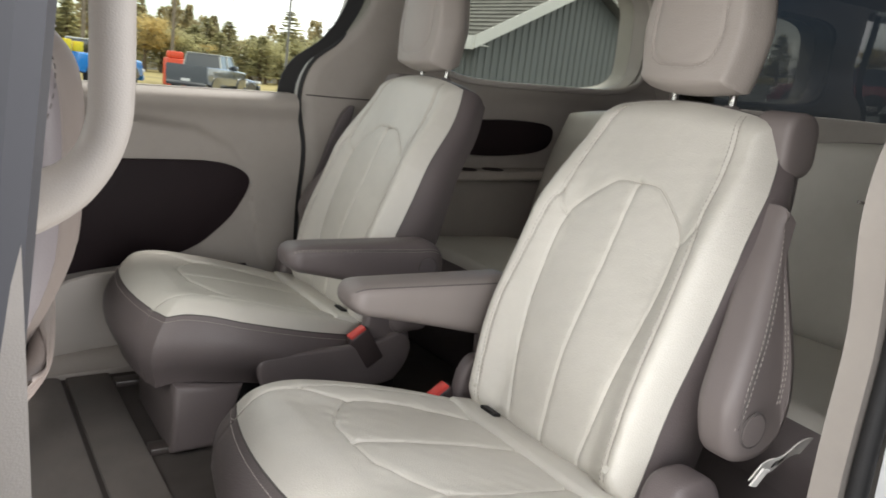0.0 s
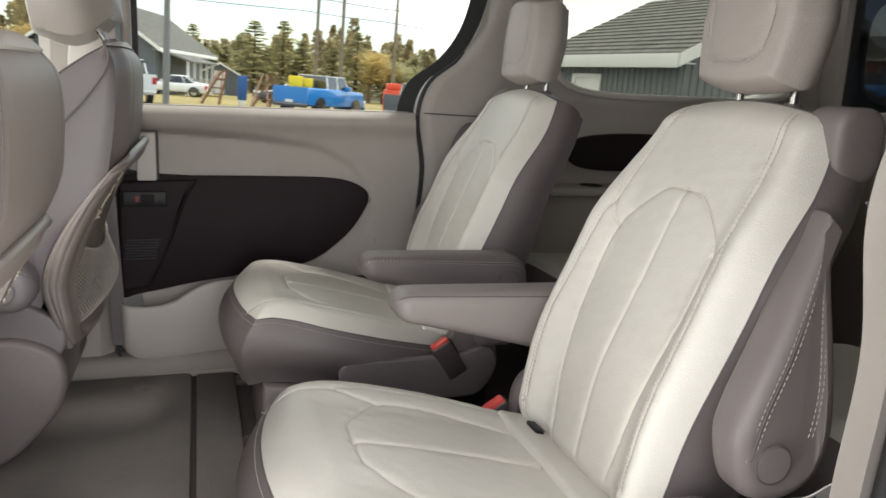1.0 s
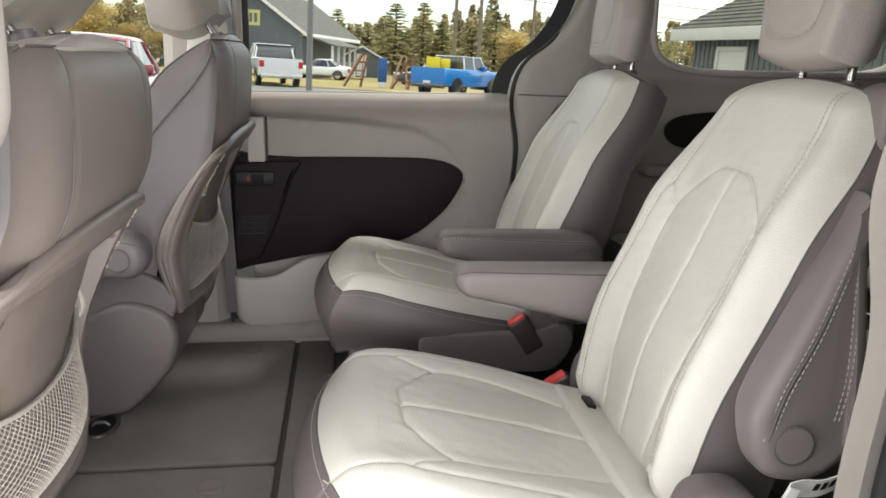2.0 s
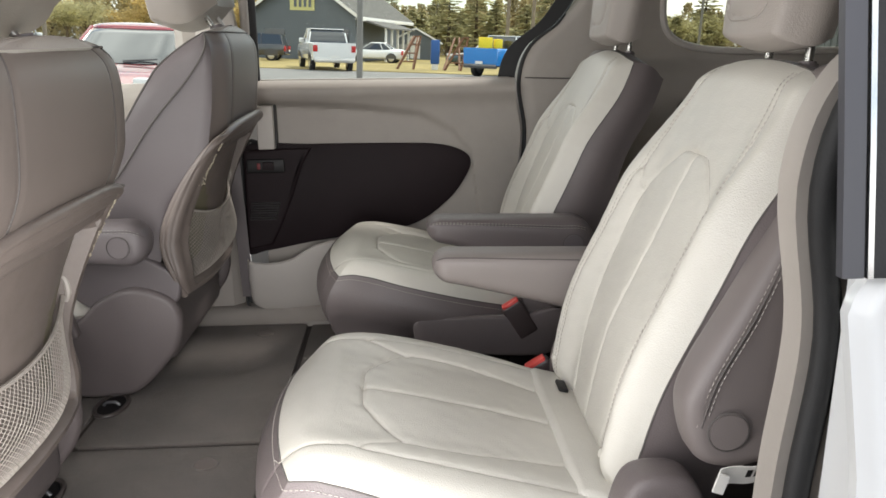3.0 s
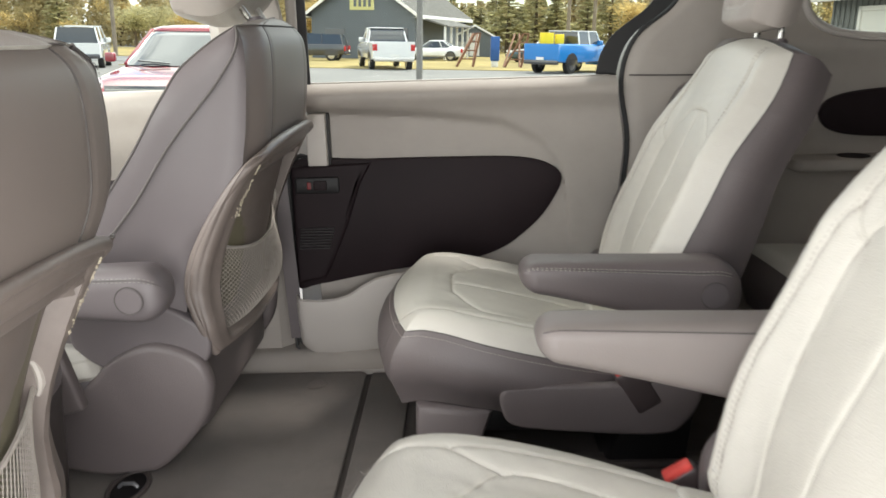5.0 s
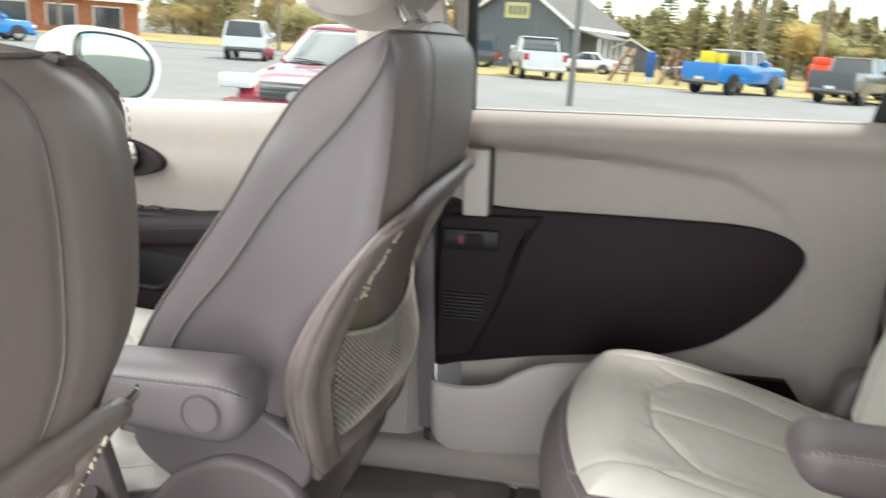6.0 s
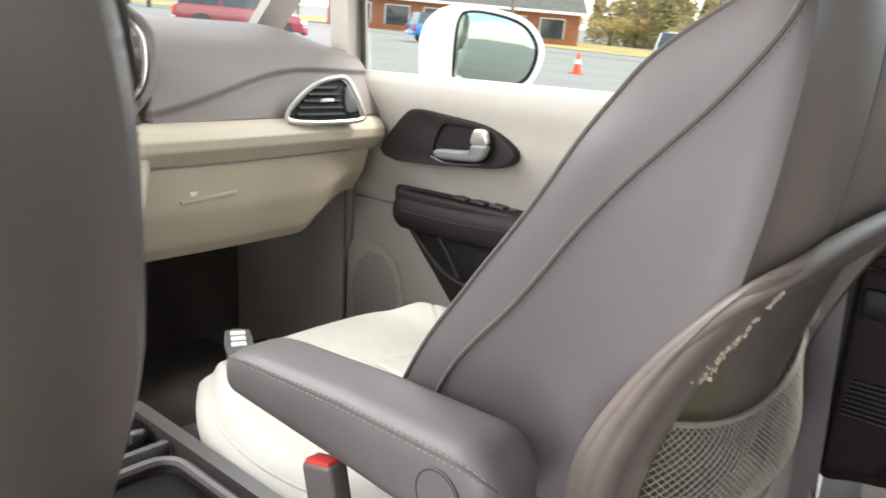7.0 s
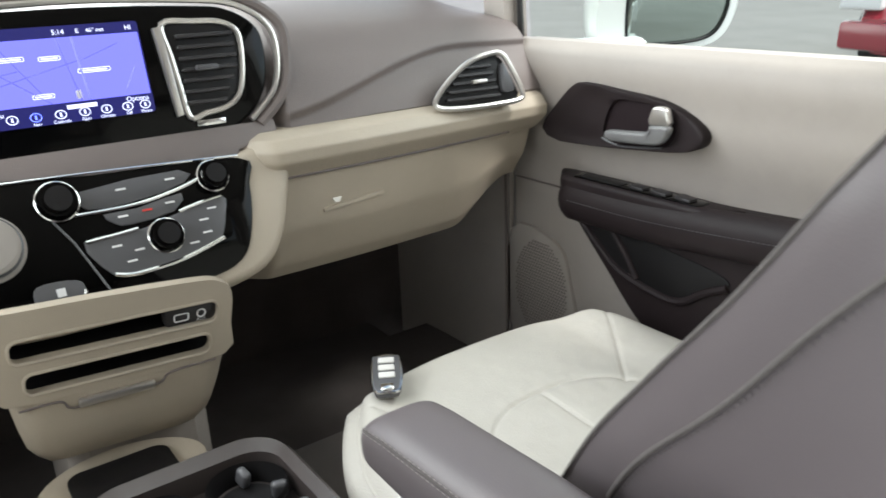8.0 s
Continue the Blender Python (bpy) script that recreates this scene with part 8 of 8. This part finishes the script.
# poles and lines
def pole(x, y, h, r, mat, label, arms=0):
    t = new("utility_pole")
    BASES[t] = Vector((0, 0, 0))
    tagged(t, label, "pole")
    part("shaft", tube([(0, 0, 0), (0, 0, h)], [r, r * 0.75], 14), mat, t)
    for k in range(arms):
        part("crossarm", box(-1.2, 1.2, -0.06, 0.06, h - 0.6 - 0.8 * k, h - 0.48 - 0.8 * k, 0.01), WOOD, t)
        for q in (-1.0, 1.0):
            part("insulator", disc((q, 0, h - 0.48 - 0.8 * k), (0, 0, 1), 0.06, 0.16, 12, 0.02), SATIN, t)
    t.matrix_world = pose(x, y, ground_z(x, y))
    return t


pole(-0.47, 19.6, 7.0, 0.085, STEELPOLE, "grey steel sign pole standing in the lot")
pole(9.2, 62, 11, 0.16, WOOD, "weathered wooden utility pole", 1)
pole(11.2, 62, 12, 0.16, WOOD, "weathered wooden utility pole", 0)
pole(16.0, 64, 11, 0.15, WOOD, "weathered wooden utility pole", 1)
pole(24.0, 60, 10, 0.12, STEELPOLE, "tall lamp pole behind the trucks", 0)
pole(-24.0, 56, 10, 0.15, WOOD, "weathered wooden utility pole by the road", 1)
pole(-38.0, 50, 10, 0.15, WOOD, "weathered wooden utility pole by the road", 1)
pole(-7.0, 62, 9, 0.10, STEELPOLE, "thin pole before the grey house", 0)
ends = [(-38.0, 50.0), (-24.0, 56.0), (9.2, 62.0), (16.0, 64.0), (60.0, 74.0)]
pole(60.0, 74.0, 11, 0.15, WOOD, "weathered wooden utility pole beyond the trees", 1)
for off in (-1.0, 1.0):
    for (x0, y0), (x1, y1) in zip(ends, ends[1:]):
        h0, h1 = (7.6 + 0.5 * off, 7.6 + 0.5 * off)
        a, b = Vector((x0 + off, y0, ground_z(x0, y0) + h0 + 0.06)), Vector((x1 + off, y1, ground_z(x1, y1) + h1 + 0.06))
        wr = thing("power_line", a, "black power line sagging between wooden poles", "cable", "power lines", van=False)
        part("wire", tube([a.lerp(b, q) - Vector((0, 0, 4 * 0.010 * (b - a).length * q * (1 - q))) for q in np.linspace(0, 1, 20)], 0.03, 5), P_BLACK, wr)

# trestles with a blue bin, the orange booth, a cone
for k, x in enumerate((1.1, 3.7)):
    tr = thing("trestle", (x, 42.4, ground_z(x, 42.4)), "rusty steel ramp trestle standing on the lot", "trestle", "rusty trestles", van=False)
    z0 = ground_z(x, 42.4)
    for dx in (0.0, 0.9):
        part("leg", tube([(x - 0.6 + dx, 42.0, z0), (x + 0.4 + dx * 0.3, 42.4, z0 + 1.8)], 0.06, 6), RUST, tr)
        part("leg", tube([(x - 0.6 + dx, 43.0, z0), (x + 0.4 + dx * 0.3, 48.8, z0 + 1.8)], 0.06, 6), RUST, tr)
    for q in (0.25, 0.5, 0.75, 1.0):
        part("rung", tube([(x - 0.6 + q, 42.1, z0 + 1.8 * q), (x + 0.3 + q * 0.4, 42.2, z0 + 1.8 * q)], 0.04, 6), RUST, tr)
zb = ground_z(2.6, 42.7)
bb = thing("bin", (2.6, 42.7, zb), "tall blue plastic bin between the trestles", "bin", van=False)
part("tank", box(2.36, 2.84, 42.45, 42.95, zb + 0.35, zb + 1.65, 0.05), BLUEBOX, bb)
part("foot", box(2.42, 2.78, 42.5, 42.9, zb, zb + 0.36, 0.02), FASCIA, bb)
ob = thing("booth", (12.2, 47, ground_z(12, 47)), "small orange-red booth on the lawn", "booth", van=False)
part("case", box(11.5, 12.9, 46.4, 47.6, ground_z(12, 47), ground_z(12, 47) + 1.6, 0.08), ORANGE, ob)
part("cap", box(11.6, 12.4, 46.5, 47.4, ground_z(12, 47) + 1.6, ground_z(12, 47) + 2.0, 0.08), ORANGE, ob)
cn = thing("traffic_cone", (-14.0, 22.3, ground_z(-14, 22.3)), "orange traffic cone with a white band on the lot", "traffic cone", van=False)
zc = ground_z(-14.0, 22.3)
part("cone", loft([[(-14.0 + r * math.cos(a), 22.3 + r * math.sin(a), zc + z) for a in np.linspace(0, 2 * math.pi, 20, endpoint=False)] for z, r in ((0.03, 0.15), (0.7, 0.03))]), ORANGE, cn)
part("base", box(-14.2, -13.8, 22.1, 22.5, zc, zc + 0.04, 0.01), ORANGE, cn)
part("band", loft([[(-14.0 + r * math.cos(a), 22.3 + r * math.sin(a), zc + z) for a in np.linspace(0, 2 * math.pi, 20, endpoint=False)] for z, r in ((0.33, 0.104), (0.48, 0.078))], cap=False), FASCIA, cn)


# trees: a few built in full and copied
def conifer(seed, h):
    rnd = random.Random(seed)
    t = new("pine_tree")
    BASES[t] = Vector((0, 0, 0))
    tagged(t, "tall dark green pine with an uneven crown", "tree", "trees behind the lot")
    part("trunk", tube([(0, 0, 0), (0.1, 0, h * 0.5), (0, 0.05, h * 0.97)], [0.26, 0.17, 0.03], 8), BARK, t)
    verts, faces = [], []
    z = h * 0.16
    while z < h:
        k = (z - h * 0.16) / (h * 0.84)
        reach = (0.27 * h) * (1 - k) ** 0.75 * rnd.uniform(0.6, 1.1) + 0.25
        for b in range(rnd.randint(7, 10)):
            a = rnd.uniform(0, 2 * math.pi)
            L = reach * rnd.uniform(0.6, 1.1)
            d = Vector((math.cos(a), math.sin(a), rnd.uniform(-0.18, 0.16)))
            side = Vector((-math.sin(a), math.cos(a), 0))
            for q in range(rnd.randint(12, 17)):
                c = Vector((0, 0, z)) + d * L * rnd.uniform(0.2, 1.0)
                s = rnd.uniform(0.13, 0.34) * (0.5 + h / 20)
                u = (d * rnd.uniform(0.5, 1) + side * rnd.uniform(-1, 1) + Vector((0, 0, rnd.uniform(-0.4, 0.5)))).normalized() * s
                w = (side * rnd.uniform(0.3, 1) + Vector((0, 0, rnd.uniform(-0.9, 0.9)))).normalized() * s * 0.55
                i = len(verts)
                verts += [c - u - w * 0.4, c + u * 0.2 - w, c + u, c + w]
                faces.append((i, i + 1, i + 2, i + 3))
        z += h * rnd.uniform(0.026, 0.045)
    me = bpy.data.meshes.new("crown")
    me.from_pydata([v[:] for v in verts], [], faces)
    me.materials.append(PINE)
    c = new("crown", me)
    c.parent = t
    return t


def broadleaf(seed, h, mat, label, sparse=1.0):
    rnd = random.Random(seed)
    t = new("broadleaf_tree")
    BASES[t] = Vector((0, 0, 0))
    tagged(t, label, "tree", "trees behind the lot")
    part("trunk", tube([(0, 0, 0), (0.05, 0.1, h * 0.35), (0.1, 0, h * 0.6)], [0.22, 0.15, 0.08], 8), BARK, t)
    tips = []
    for b in range(9):
        a = rnd.uniform(0, 2 * math.pi)
        p0 = Vector((0.05, 0.05, h * rnd.uniform(0.25, 0.55)))
        p2 = Vector((math.cos(a) * h * rnd.uniform(0.12, 0.26), math.sin(a) * h * rnd.uniform(0.12, 0.26), h * rnd.uniform(0.55, 0.98)))
        p1 = p0.lerp(p2, 0.5) + Vector((0, 0, 0.3))
        part("limb", tube([p0, p1, p2], [0.07, 0.045, 0.015], 6), BARK, t)
        tips += [p1, p2, p1.lerp(p2, 0.5)]
        for q in range(3):
            e = p2 + Vector((rnd.uniform(-1, 1), rnd.uniform(-1, 1), rnd.uniform(0, 1))) * h * 0.09
            tips.append(e)
    verts, faces = [], []
    for p in tips:
        for q in range(int(52 * sparse)):
            c = p + Vector((rnd.gauss(0, 1), rnd.gauss(0, 1), rnd.gauss(0, 0.8))) * h * 0.075
            s = rnd.uniform(0.07, 0.17) * (0.6 + h / 16)
            u = Vector((rnd.uniform(-1, 1), rnd.uniform(-1, 1), rnd.uniform(-1, 1))).normalized() * s
            w = u.orthogonal().normalized() * s * 0.7
            i = len(verts)
            verts += [c - u, c - w, c + u, c + w]
            faces.append((i, i + 1, i + 2, i + 3))
    me = bpy.data.meshes.new("crown")
    me.from_pydata([v[:] for v in verts], [], faces)
    me.materials.append(mat)
    c = new("crown", me)
    c.parent = t
    return t


stock = [conifer(1, 10.5), conifer(2, 12.0), conifer(3, 9.0), broadleaf(4, 8.0, TANLEAF, "yellow-brown autumn tree behind the lot"), broadleaf(5, 7.0, TANLEAF, "thin half-bare autumn tree behind the lot", 0.35), broadleaf(6, 8.5, PINE, "dull green broadleaf tree behind the lot")]
rnd = random.Random(11)
spots = []
for k in range(64):
    x = -10 + 1.35 * k + rnd.uniform(-0.7, 0.7)
    spots.append((x, 92 + rnd.uniform(-7, 9) - 0.10 * max(0, x), rnd.choice((0, 1, 2, 0, 1, 2, 3, 5))))
for k in range(30):
    spots.append((-80 + 2.6 * k + rnd.uniform(-1, 1), 92 + rnd.uniform(-6, 8), rnd.choice((3, 4, 4, 5, 0, 3))))
for k in range(16):
    spots.append((36 + 2.0 * k + rnd.uniform(-1, 1), 70 + rnd.uniform(-6, 8), rnd.choice((0, 1, 2, 3, 5))))
for k in range(12):
    spots.append((-90 + rnd.uniform(-12, 12), -30 + 9 * k, rnd.choice((3, 4, 5, 0))))
used = set()
for x, y, i in spots:
    m = at(x, y, rnd.uniform(0, 360)) @ Matrix.Diagonal((1, 1, 1, 1))
    src = stock[i]
    if i in used:
        src = copy_thing(src, m)
    else:
        used.add(i)
        src.matrix_world = m
    f = rnd.uniform(0.42, 0.66) if y > 80 else rnd.uniform(0.45, 0.62)
    src.scale = (f * 1.75, f * 1.75, f * rnd.uniform(0.9, 1.1))


# the mixed woods behind them, one uneven mass of small leaf clumps on thin trunks
rnd = random.Random(23)
verts, faces = [], []
for k in range(300):
    x = -60 + 0.62 * k + rnd.uniform(-0.4, 0.4)
    y = 99 + rnd.uniform(-3, 7)
    h = rnd.uniform(5.0, 8.0) + 1.2 * math.sin(k * 0.11) + (1.5 if rnd.random() < 0.12 else 0)
    wdt = rnd.uniform(1.2, 2.4)
    g = ground_z(x, y)
    for q in range(int(h * 60)):
        t = rnd.random() ** 0.8
        rad = wdt * (1.15 - t) * math.sqrt(rnd.random()) + 0.1
        a = rnd.uniform(0, 2 * math.pi)
        c = Vector((x + rad * math.cos(a), y + rad * math.sin(a), g + h * t))
        s = rnd.uniform(0.16, 0.34)
        u = Vector((rnd.uniform(-1, 1), rnd.uniform(-1, 1), rnd.uniform(-1, 1))).normalized() * s
        w = u.orthogonal().normalized() * s * 0.7
        i = len(verts)
        verts += [c - u, c - w, c + u, c + w]
        faces.append((i, i + 1, i + 2, i + 3))
me = bpy.data.meshes.new("far_woods")
me.from_pydata([v[:] for v in verts], [], faces)
me.materials.append(WOODS)
tagged(new("far_woods", me), "hazy olive mixed woods far behind the lot", "woods", kind="stuff")
